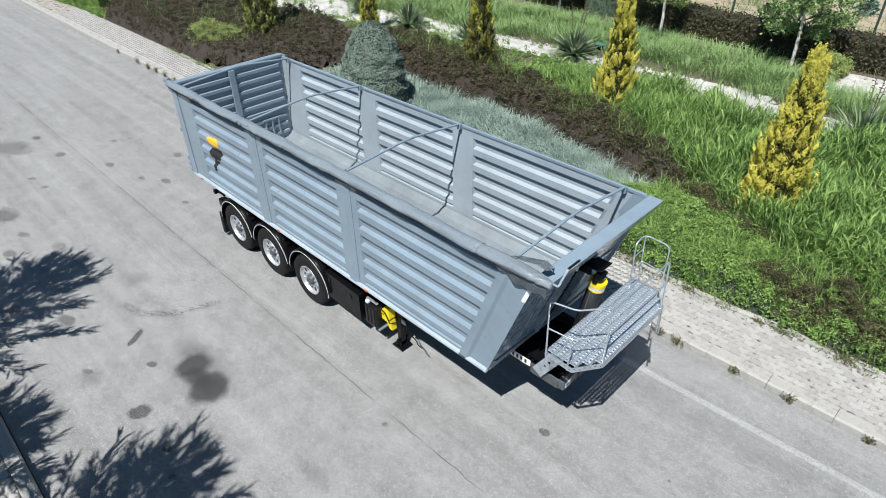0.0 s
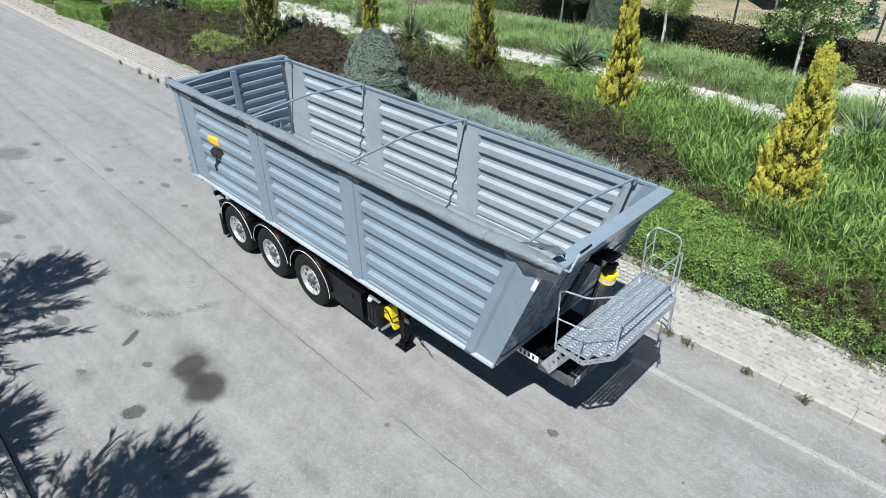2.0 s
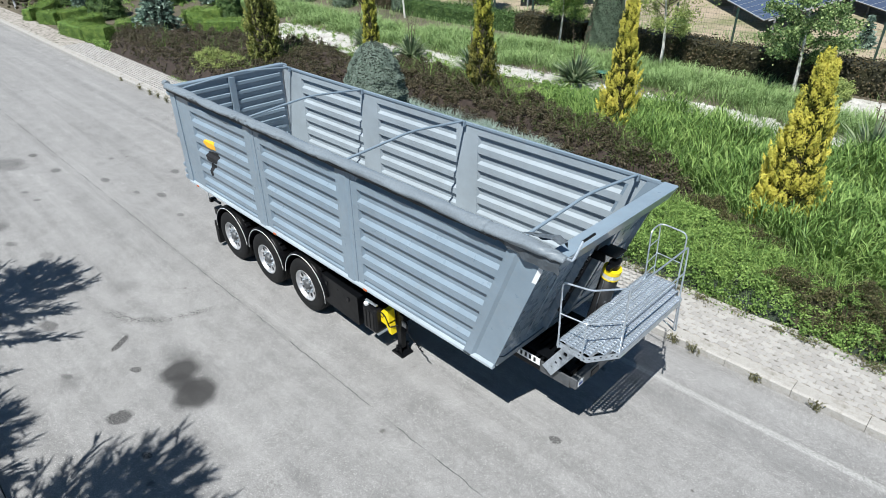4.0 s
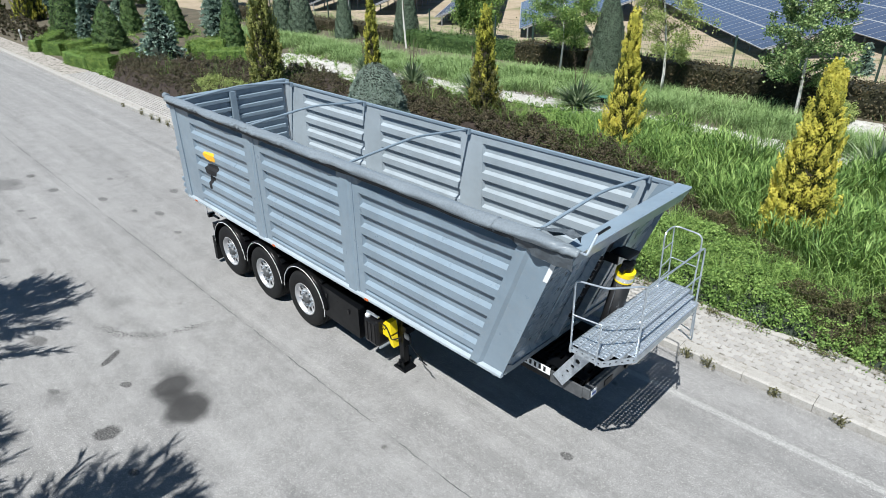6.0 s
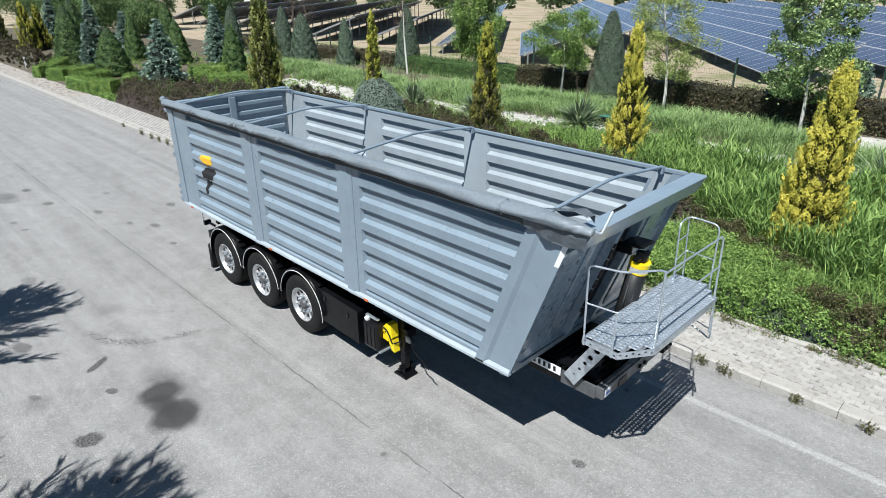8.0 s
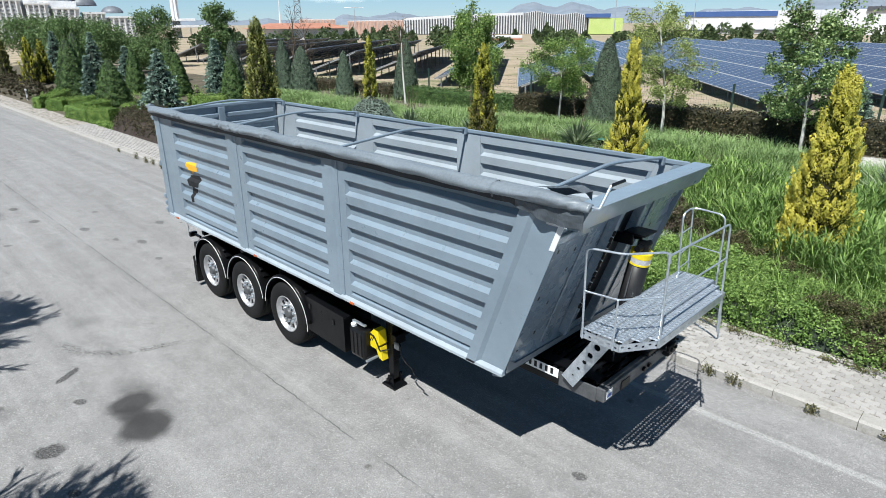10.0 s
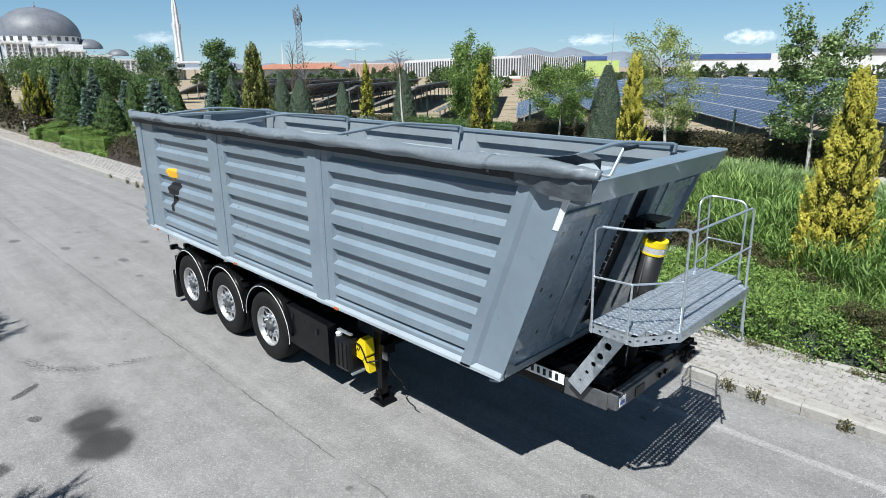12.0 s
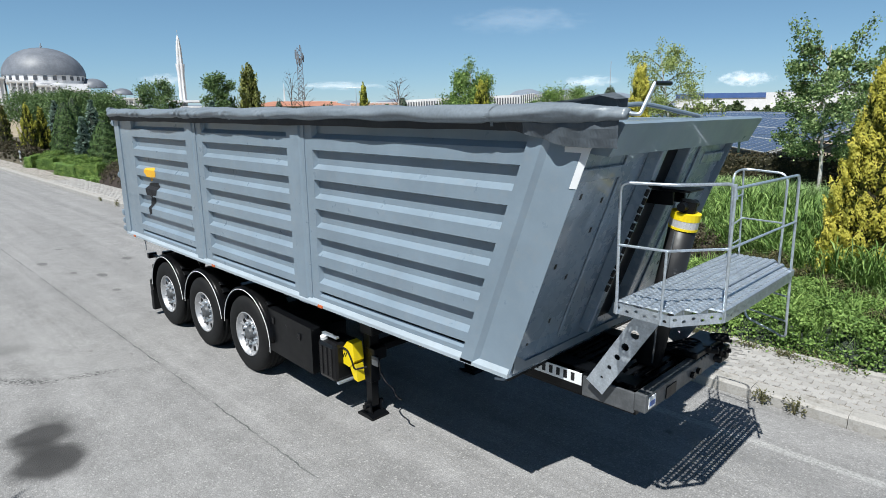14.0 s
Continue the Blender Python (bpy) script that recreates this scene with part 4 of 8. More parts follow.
def wheel_at(x, s):
    """A wide single wheel, its face outward. s: -1 near side, 1 far side."""
    bm = bmesh.new()
    prof = [(0.292, 0.165), (0.32, 0.185), (0.39, 0.196), (0.46, 0.190), (0.497, 0.172), (0.512, 0.150)]
    for k, y in enumerate((0.10, 0.034, -0.034, -0.10)):
        prof += [(0.519, y + 0.009), (0.506, y + 0.007), (0.506, y - 0.007), (0.519, y - 0.009)]
    prof += [(0.512, -0.150), (0.497, -0.172), (0.46, -0.190), (0.39, -0.196), (0.32, -0.185), (0.292, -0.165)]
    lathe(bm, prof, 44)
    tyre = part("tyre", bm, RUBBER, None, "black wide single tyre", True)
    bm = bmesh.new()
    lathe(bm, [(0.296, 0.16), (0.302, 0.178), (0.294, 0.186), (0.284, 0.176), (0.276, 0.15), (0.268, 0.128), (0.25, 0.114), (0.19, 0.108), (0.168, 0.12), (0.10, 0.122)], 40)
    lathe(bm, [(0.292, -0.16), (0.27, -0.10), (0.262, 0.11)], 40)
    rim = part("rim", bm, STEEL, None, "bright polished rim", True)
    bm = bmesh.new()
    for k in range(10):
        a = 2 * math.pi * k / 10
        c = Vector((0.218 * math.cos(a), 0.108, 0.218 * math.sin(a)))
        turn = Matrix.Translation(c) @ Matrix.Rotation(-a, 4, "Y")
        prism(bm, [tuple(q) for q in ((-0.034, -0.018), (-0.02, -0.034), (0.022, -0.042), (0.04, -0.024), (0.04, 0.024), (0.022, 0.042), (-0.02, 0.034), (-0.034, 0.018))], -0.012, 0.008)
        bmesh.ops.transform(bm, matrix=turn, verts=bm.verts[-16:])
    tagged(part("vent_holes", bm, BLACK, rim, "dark vent holes"), kind="stuff")
    bm = bmesh.new()
    for k in range(10):
        a = 2 * math.pi * (k + 0.5) / 10
        d = Vector((math.cos(a), 0, math.sin(a)))
        tube(bm, [d * 0.172 + Vector((0, 0.116, 0)), d * 0.215 + Vector((0, 0.12, 0)), d * 0.268 + Vector((0, 0.134, 0))], 0.014, 6, 0.011)
    tagged(part("spokes", bm, STEEL, rim, "bright raised ribs between the vents"), kind="stuff")
    bm = bmesh.new()
    for k in range(10):
        a = 2 * math.pi * (k + 0.5) / 10
        c = Vector((0.142 * math.cos(a), 0.118, 0.142 * math.sin(a)))
        tube(bm, [c, c + Vector((0, 0.038, 0))], 0.019, 6)
    tagged(part("wheel_nuts", bm, ZINC, rim), kind="stuff")
    bm = bmesh.new()
    lathe(bm, [(0.112, 0.118), (0.108, 0.13), (0.084, 0.136), (0.080, 0.172), (0.062, 0.182), (0.0, 0.184)], 28)
    hub = part("hub", bm, DULL, None, "dark grey hub cap", True)
    e = new("wheel")
    e.parent = trailer
    for o in (tyre, rim, hub):
        o.parent = e
    e.matrix_basis = pose(x, -1.07, 0.519, 0, 0, 180)
    return e


first = wheel_at(-1.31, -1)
same_part(first, pose(0, -1.07, 0.519, 0, 37, 180), trailer)
same_part(first, pose(1.31, -1.07, 0.519, 0, 71, 180), trailer)
for k, x in enumerate((-1.31, 0, 1.31)):
    same_part(first, pose(x, 1.07, 0.519, 0, 20 * k, 0), trailer)
    bm = bmesh.new()
    tube(bm, [(x, -1.0, 0.519), (x, 1.0, 0.519)], 0.075, 14)
    axle = part("axle", bm, BLACK, trailer, "black axle beam")
    bm = bmesh.new()
    for y in (-0.45, 0.45):
        if y > 0:
            part("suspension", bm, BLACK, axle)
            bm = bmesh.new()
        box(bm, x - 0.5, x + 0.10, y - 0.04, y + 0.04, 0.58, 0.66, 0.01)
        tube(bm, [(x + 0.32, y, 0.62), (x + 0.32, y, 0.86)], 0.11, 14)
        box(bm, x - 0.56, x - 0.46, y - 0.05, y + 0.05, 0.55, 0.9, 0.01)
    part("suspension", bm, BLACK, axle)

# mudguards: half-round black plastic with a thin white edge line
for k, x in enumerate((-1.31, 0, 1.31)):
    for s in (-1, 1):
        a0, a1 = (4, 185 if k == 0 else 176)
        bm = bmesh.new()
        vs = []
        for a in np.linspace(radians(a0), radians(a1), 25):
            row = []
            for r, y in ((0.625, 0.86), (0.648, 0.88), (0.652, 1.05), (0.648, 1.235), (0.628, 1.262), (0.60, 1.264)):
                row.append(bm.verts.new((x + r * math.cos(a), s * y, 0.519 + r * math.sin(a))))
            vs.append(row)
        for a, b in zip(vs, vs[1:]):
            for j in range(5):
                bm.faces.new((a[j], b[j], b[j + 1], a[j + 1]))
        bmesh.ops.solidify(bm, geom=bm.faces[:], thickness=0.01)
        guard = part("mudguard", bm, PLASTIC, trailer, "black half-round plastic mudguard", True)
        bm = bmesh.new()
        tube(bm, [(x + 0.612 * math.cos(a), s * 1.266, 0.519 + 0.612 * math.sin(a)) for a in np.linspace(radians(a0 - (12 if k == 2 else 0)), radians(min(a1, 176)), 30)], 0.0048, 6)
        part("edge_line", bm, WHITE, guard, "thin white edge line")
        bm = bmesh.new()
        for a in (38, 48):
            c = Vector((x + 0.67 * math.cos(radians(a)), s * 1.12, 0.519 + 0.67 * math.sin(radians(a))))
            box(bm, -0.03, 0.03, -0.06, 0.06, -0.012, 0.02, 0.005, Matrix.Translation(c) @ Matrix.Rotation(radians(90 - a), 4, "Y"))
        part("bracket", bm, BLACK, guard)
bm = bmesh.new()
prism(bm, [(-2.07, 0.10), (-2.05, 0.62), (-1.95, 0.62), (-1.97, 0.10)], -1.26, -0.88)
part("mud_flap", bm, RUBBER, trailer, "black rubber mud flap")
bm = bmesh.new()
box(bm, -2.30, -1.98, -1.10, -1.06, 0.96, 1.0, 0.006)
box(bm, -2.34, -2.26, -1.16, -1.02, 0.93, 1.02, 0.01)
box(bm, -2.22, -2.0, -1.14, -0.98, 0.66, 0.84, 0.015)
box(bm, -2.10, -2.0, -1.0, 1.0, 0.98, 1.06, 0.01)
part("rear_lamp_bracket", bm, BLACK, trailer, "black rear lamp bracket")

# side locker with latches
bm = bmesh.new()
prism(bm, [(1.84, 1.0), (1.80, 0.44), (2.80, 0.40), (2.80, 0.945), (2.785, 0.96)], -1.21, -0.72)
locker = part("side_locker", bm, BLACK, trailer, "black sheet steel side locker")
for x, z in ((1.96, 0.86), (2.55, 0.80)):
    bm = bmesh.new()
    box(bm, x - 0.025, x + 0.025, -1.225, -1.205, z - 0.04, z + 0.04, 0.006)
    part("latch", bm, PLASTIC, locker)
# water tank
bm = bmesh.new()
box(bm, 2.86, 3.20, -1.18, -0.82, 0.40, 0.86, 0.05)
for x in (2.96, 3.05, 3.14):
    box(bm, x - 0.016, x + 0.016, -1.192, -1.17, 0.46, 0.80, 0.006)
tank = part("water_tank", bm, PLASTIC, trailer, "black moulded plastic water tank")
bm = bmesh.new()
tube(bm, [(2.93, -1.12, 0.855), (2.93, -1.13, 0.895)], 0.042, 14)
part("filler_cap", bm, WHITE, tank, "white filler cap")
for z in (0.915, 0.405):
    bm = bmesh.new()
    box(bm, 2.88 if z > 0.5 else 3.195, 3.16 if z > 0.5 else 3.235, -1.12 if z > 0.5 else -1.16, -1.075 if z > 0.5 else -0.80, z - 0.012, z + 0.012, 0.003)
    part("bracket", bm, ZINC, tank, "bare metal bracket")

# landing legs
for s in (-1, 1):
    bm = bmesh.new()
    box(bm, 3.38, 3.51, s * 0.85 - 0.065, s * 0.85 + 0.065, 0.42, 1.24, 0.008)
    box(bm, 3.395, 3.495, s * 0.85 - 0.05, s * 0.85 + 0.05, 0.12, 0.44, 0.006)
    leg = part("landing_leg", bm, BLACK, trailer, "black square telescopic landing leg")
    bm = bmesh.new()
    prism(bm, [(3.31, 0.0), (3.58, 0.0), (3.58, 0.025), (3.50, 0.045), (3.39, 0.045), (3.31, 0.025)], s * 0.85 - 0.12, s * 0.85 + 0.12)
    for y in (-0.085, 0.065):
        prism(bm, [(3.37, 0.04), (3.52, 0.04), (3.49, 0.17), (3.40, 0.17)], s * 0.85 + y, s * 0.85 + y + 0.02)
    tube(bm, [(3.445, s * 0.85 - 0.13, 0.13), (3.445, s * 0.85 + 0.13, 0.13)], 0.028, 10)
    part("foot", bm, BLACK, leg, "black pivoting foot plate")
    bm = bmesh.new()
    box(bm, 3.505, 3.61, s * 0.85 - 0.09, s * 0.85 + 0.09, 0.72, 0.86, 0.01)
    part("gearbox", bm, BLACK, leg)
    bm = bmesh.new()
    box(bm, 3.36, 3.58, s * 0.85 - 0.09, s * 0.85 + 0.09, 1.0, 1.22, 0.01)
    part("mounting_plate", bm, BLACK, leg)
bm = bmesh.new()
box(bm, 3.40, 3.56, -0.80, 0.80, 0.78, 0.86, 0.008)
part("leg_brace", bm, BLACK, trailer)
bm = bmesh.new()
tube(bm, bend([(3.66, -0.94, 0.80), (3.75, -0.98, 0.79), (3.75, -0.98, 0.66), (3.84, -0.98, 0.57), (3.98, -0.98, 0.53), (4.0, -0.98, 0.46), (4.10, -0.98, 0.45)], 0.035, 3), 0.009, 8)
part("leg_crank", bm, BLACK, trailer, "bent steel hand crank")
bm = bmesh.new()
box(bm, 3.615, 3.72, -0.985, -0.97, 0.70, 0.81, 0.004)
part("crank_holder", bm, DULL, trailer, "dull metal crank holder")

# wheel chock strapped to the leg
bm = bmesh.new()
prism(bm, [(3.06, 0.63), (3.12, 0.72), (3.29, 0.905), (3.38, 0.895), (3.41, 0.70), (3.31, 0.60)], -1.06, -0.93)
prism(bm, [(3.30, 0.615), (3.41, 0.66), (3.44, 0.46), (3.37, 0.475)], -1.05, -0.945)
chock = part("wheel_chock", bm, YELLOW, trailer, "bright yellow plastic wheel chock")
bm = bmesh.new()
for k in range(3):
    box(bm, -0.006, 0.006, -1.064, -1.058, -0.035, 0.035, 0, Matrix.Translation((3.17 + 0.045 * k, 0, 0.70 + 0.02 * k)) @ Matrix.Rotation(radians(32), 4, "Y"))
part("slots", bm, BLACK, chock, "dark moulded slots")
bm = bmesh.new()
tube(bm, bend([(3.18, -1.068, 0.815), (3.30, -1.07, 0.80), (3.37, -1.07, 0.70), (3.40, -1.06, 0.60), (3.48, -0.95, 0.62)], 0.03, 3), 0.011, 6)
part("strap", bm, RUBBER, chock, "black rubber strap")

# ---- coupling end ----
bm = bmesh.new()
box(bm, 4.6, 6.50, -0.60, 0.60, 1.02, 1.06, 0.004)
for y in (-0.60, -0.2, 0.2, 0.60):
    box(bm, 5.4, 6.50, y - 0.02, y + 0.02, 1.05, 1.20, 0.004)
neck = part("coupling_plate", bm, BLACK, trailer, "black coupling plate and neck frame")
bm = bmesh.new()
box(bm, 6.50, 6.60, -0.64, 0.74, 1.08, 1.235, 0.01)
part("front_beam", bm, DULL, neck, "bare metal front beam")
bm = bmesh.new()
box(bm, 6.36, 6.595, 0.30, 0.92, 1.24, 1.30, 0.012)
box(bm, 6.44, 6.66, 0.70, 0.90, 1.10, 1.24, 0.012)
part("hose_bracket", bm, BLACK, neck, "black bracket for the air couplings")
bm = bmesh.new()
box(bm, 6.03, 6.50, -0.64, -0.615, 1.05, 1.225, 0.006)
part("side_plate", bm, DULL, neck, "bare grey side plate")
for k in range(11):
    bm = bmesh.new()
    x = 5.55 + 0.085 * k
    box(bm, x, x + 0.05, -0.58, 0.58, 1.19, 1.205, 0.003)
    part("tread_strip", bm, BLACK, neck)
rng = random.Random(3)
for k in range(12):
    bm = bmesh.new()
    y, z = 0.5 + 0.38 * rng.random(), 1.12 + 0.2 * rng.random()
    tube(bm, [(6.48 + 0.06 * rng.random(), y, z), (6.60 + 0.09 * rng.random(), y + 0.05 * rng.random(), z + 0.03 * rng.random())], 0.012 + 0.02 * rng.random(), 10)
    part("hose_coupling", bm, RUBBER, neck, "black air hose coupling")
for k in range(4):
    bm = bmesh.new()
    tube(bm, bend([(6.60, 0.40 + 0.07 * k, 1.22), (6.45, 0.3 + 0.1 * k, 1.34), (6.2, 0.2 + 0.1 * k, 1.22), (6.0, 0.1 * k, 1.24)], 0.1, 4), 0.011, 6)
    part("air_hose", bm, RUBBER, neck, "black air hose")
for y in (0.20, 0.32):
    bm = bmesh.new()
    tube(bm, [(6.60, y, 1.14), (6.63, y, 1.14)], 0.03, 12)
    part("socket", bm, BLACK, neck)
bm = bmesh.new()
box(bm, 6.602, 6.61, -0.30, -0.12, 1.09, 1.19)
part("cover_plate", bm, BLACK, neck)
bm = bmesh.new()
box(bm, 6.603, 6.608, -0.60, -0.49, 1.11, 1.21)
sticker = part("sticker", bm, WHITE, neck, "small white sticker with a blue bar")
bm = bmesh.new()
box(bm, 6.6085, 6.6095, -0.59, -0.50, 1.13, 1.17)
part("sticker_bar", bm, BLUE, sticker)
# name plate with unreadable dark bars
bm = bmesh.new()
box(bm, 5.46, 6.01, -0.622, -0.612, 1.12, 1.23, 0.002)
plate = part("name_plate", bm, WHITE, neck, "white plate with dark lettering bars")
for k in range(6):
    bm = bmesh.new()
    box(bm, 5.53 + 0.075 * k, 5.565 + 0.075 * k, -0.6255, -0.6215, 1.145, 1.215)
    part("lettering_bar", bm, CHARCOAL, plate)

# tipping cylinder
AX = Vector((0.17, 0, 1)).normalized()
c0 = Vector((6.27, 0.05, 1.22))
bm = bmesh.new()
tube(bm, [c0, c0 + AX * 1.37], 0.112, 24)
cyl = part("tipping_cylinder", bm, CYLINDER, trailer, "satin black hydraulic tipping cylinder", True)
for a, b, r, mat, lab in ((1.265, 1.325, 0.116, REFLECT, "silver reflective band"), (1.325, 1.385, 0.118, YELLOW, "yellow painted collar"), (1.245, 1.265, 0.118, YELLOW, "thin yellow band")):
    bm = bmesh.new()
    tube(bm, [c0 + AX * a, c0 + AX * b], r, 24)
    part("band", bm, mat, cyl, lab)
bm = bmesh.new()
tube(bm, [c0 + AX * 1.37, c0 + AX * 1.48], 0.07, 16)
tube(bm, [c0 + AX * 1.44 + Vector((0, -0.14, 0)), c0 + AX * 1.44 + Vector((0, 0.14, 0))], 0.035, 12)
part("cylinder_eye", bm, BLACK, cyl, "black pivot eye")
bm = bmesh.new()
box(bm, 6.28, 6.54, 0.0, 0.27, 2.745, 2.765, 0.006)
box(bm, 6.17, 6.40, 0.0, 0.03, 2.63, 2.745, 0.006)
box(bm, 6.17, 6.40, 0.22, 0.25, 2.63, 2.745, 0.006)
part("head_bracket", bm, BLACK, trailer, "black head bracket on the front wall")
bm = bmesh.new()
tube(bm, bend([c0 + Vector((0.1, -0.14, 0.05)), c0 + Vector((0.14, -0.16, 0.7)), c0 + Vector((0.2, -0.1, 1.25))], 0.3, 6), 0.008, 8)
part("oil_pipe", bm, DULL, cyl, "steel oil pipe")
bm = bmesh.new()
for k in range(14):
    c = Vector((wall_x(1.9 + 0.07 * k) + 0.14, -0.34 + 0.012 * (k % 2), 1.9 + 0.07 * k))
    tube(bm, [c, c + Vector((0.02, 0, 0.05))], 0.016, 6)
part("drag_chain", bm, BLACK, cyl)

# ---- access platform of punched planks, with rails and a ladder ----
DECK = 2.075
platform = new("access_platform")
tagged(platform, "galvanised access platform of punched planks")
platform.parent = trailer
edges = [6.50 + 0.1085 * k for k in range(7)]


def plank(k):
    """One punched plank across the trailer, its ends following the cut corners."""
    x0, x1 = edges[k] + 0.004, edges[k + 1] - 0.004
    near, far = (-1.02 if k < 4 else -1.02 + 0.13 * (k - 3)), (1.02 if k < 4 else 1.02 - 0.12 * (k - 3))
    bm = bmesh.new()
    cells = int((far - near) / 0.055)
    cy = (far - near) / cells
    for r in range(2):
        for c in range(cells):
            xa, xb = x0 + (x1 - x0) / 2 * r, x0 + (x1 - x0) / 2 * (r + 1)
            shift = cy * 0.25 * (1 if r else -1) if 0 < c < cells - 1 else 0.0
            ya, yb = near + cy * c, near + cy * (c + 1)
            hx, hy = 0.0075, 0.017
            mx, my = (xa + xb) / 2, (ya + yb) / 2 + shift * 0.4
            rise = 0.012
            o = [bm.verts.new((x, y, 0.0)) for x, y in ((xa, ya), (xb, ya), (xb, yb), (xa, yb))]
            i = [bm.verts.new((x, y, rise)) for x, y in ((mx - hx, my - hy), (mx + hx, my - hy), (mx + hx, my + hy), (mx - hx, my + hy))]
            j = [bm.verts.new((v.co.x, v.co.y, -0.004)) for v in i]
            for q in range(4):
                bm.faces.new((o[q], o[(q + 1) % 4], i[(q + 1) % 4], i[q]))
                bm.faces.new((i[q], i[(q + 1) % 4], j[(q + 1) % 4], j[q]))
    bmesh.ops.remove_doubles(bm, verts=bm.verts[:], dist=0.0004)
    for x in (x0, x1):
        box(bm, x - 0.002, x + 0.002, near, far, -0.05, 0.0)
    bmesh.ops.translate(bm, vec=(0, 0, DECK), verts=bm.verts[:])
    part("plank", bm, ZINC, platform)


for k in range(6):
    plank(k)


def punched(a, b, name):
    """An upright edge plate with a row of round holes."""
    a, b = Vector(a), Vector(b)
    d = (b - a).normalized()
    n = max(2, int((b - a).length / 0.062))
    w = (b - a).length / n
    out = Vector((0, 0, 1)).cross(d) * 0.004
    bm = bmesh.new()
    for k in range(n):
        o = [a + d * w * k, a + d * w * (k + 1), a + d * w * (k + 1) + Vector((0, 0, 0.078)), a + d * w * k + Vector((0, 0, 0.078))]
        mid = a + d * w * (k + 0.5) + Vector((0, 0, 0.040 + 0.008 * (-1) ** k))
        ring = [mid + d * 0.016 * math.cos(t) + Vector((0, 0, 0.0115 * math.sin(t))) for t in [radians(225 + 45 * q) for q in range(8)]]
        for sgn in (1, -1):
            ov, rv = [bm.verts.new(p + out * sgn) for p in o], [bm.verts.new(p + out * sgn) for p in ring]
            for q in range(4):
                fs = [(ov[q], ov[(q + 1) % 4], rv[(2 * q + 2) % 8], rv[2 * q + 1], rv[2 * q])]
                for fv in fs:
                    bm.faces.new(fv if sgn > 0 else fv[::-1])
    bmesh.ops.remove_doubles(bm, verts=bm.verts[:], dist=0.0004)
    part(name, bm, ZINC, platform)


corners = [(6.50, -1.04), (6.92, -1.06), (7.15, -0.72), (7.15, 0.70), (6.92, 1.04), (6.52, 1.04)]
for (xa, ya), (xb, yb) in zip(corners[:-1], corners[1:]):
    punched((xa, ya, DECK - 0.083), (xb, yb, DECK - 0.083), "edge_plate")

# slanting support plates with graded holes
for y in (-0.70, 0.72):
    bm = bmesh.new()
    holes = [(0.12, 0.012), (0.24, 0.02), (0.36, 0.026), (0.48, 0.033), (0.62, 0.038)]
    d, u = Vector((0.52, 0, 0.854)), Vector((-0.854, 0, 0.52))
    base, length, half = Vector((6.18, y, 1.20)), 0.90, 0.088
    cuts = [0.0] + [(holes[k][0] + holes[k + 1][0]) / 2 for k in range(4)] + [0.74, length]
    for k in range(6):
        a, b = cuts[k], cuts[k + 1]
        o = [base + d * a - u * half, base + d * b - u * half, base + d * b + u * half, base + d * a + u * half]
        for sgn in (-1, 1):
            off = Vector((0, 0.005 * sgn, 0))
            ov = [bm.verts.new(p + off) for p in o]
            if k < 5:
                c, r = base + d * holes[k][0], holes[k][1]
                rv = [bm.verts.new(c + off + (d * math.cos(t) + u * math.sin(t)) * r) for t in [radians(225 + 45 * q) for q in range(8)]]
                for q in range(4):
                    fv = (ov[q], ov[(q + 1) % 4], rv[(2 * q + 2) % 8], rv[2 * q + 1], rv[2 * q])
                    bm.faces.new(fv if sgn < 0 else fv[::-1])
            else:
                bm.faces.new(ov if sgn < 0 else ov[::-1])
    bmesh.ops.remove_doubles(bm, verts=bm.verts[:], dist=0.0004)
    part("support_plate", bm, ZINC, platform, "galvanised slanting support plate with holes")
bm = bmesh.new()
box(bm, 6.60, 6.68, -0.9, 0.9, DECK - 0.13, DECK - 0.06, 0.006)
part("support_bar", bm, ZINC, platform)


def rail(pts, r=0.0165, round_off=0.09):
    bm = bmesh.new()
    tube(bm, bend(pts, round_off, 5), r * 0.66, 10)
    part("guard_rail", bm, ZINC, platform, "galvanised pipe rail")


Z0, Z1, ZM = DECK - 0.08, 2.93, 2.50
rail([(6.53, -1.06, Z0), (6.53, -1.10, Z1), (6.86, -1.02, Z1), (7.12, -0.70, Z1), (7.14, -0.70, Z1 - 0.1)], 0.0165, 0.06)
rail([(7.14, -0.72, Z0), (7.13, -0.71, Z1)], 0.0165, 0.02)
rail([(6.86, -1.07, Z0), (6.86, -1.05, ZM)], 0.014, 0.02)
rail([(6.53, -1.085, ZM), (6.86, -1.05, ZM), (7.13, -0.71, ZM)], 0.014, 0.03)
rail([(7.13, -0.71, Z1 - 0.03), (7.13, 0.67, Z1 - 0.05), (7.15, 0.72, DECK - 0.45)], 0.0165, 0.07)
rail([(7.13, -0.71, ZM), (7.14, 0.69, ZM)], 0.014, 0.02)
# ladder and its tall hoop at the end
rail([(6.60, 0.80, DECK - 0.02), (6.58, 0.78, Z1 - 0.08), (6.58, 1.02, Z1 - 0.06), (6.95, 1.02, Z1 - 0.08), (6.97, 0.98, DECK - 0.02)], 0.0155, 0.09)
rail([(6.60, 1.06, DECK - 0.02), (6.58, 1.02, Z1 - 0.07)], 0.013, 0.02)
rail([(6.59, 0.79, 2.62), (6.59, 1.03, 2.64)], 0.011, 0.02)
rail([(6.60, 0.80, 2.38), (6.60, 1.04, 2.42), (6.96, 1.0, 2.42)], 0.011, 0.03)
rail([(6.60, 0.80, 2.2), (6.60, 1.05, 2.22)], 0.011, 0.02)
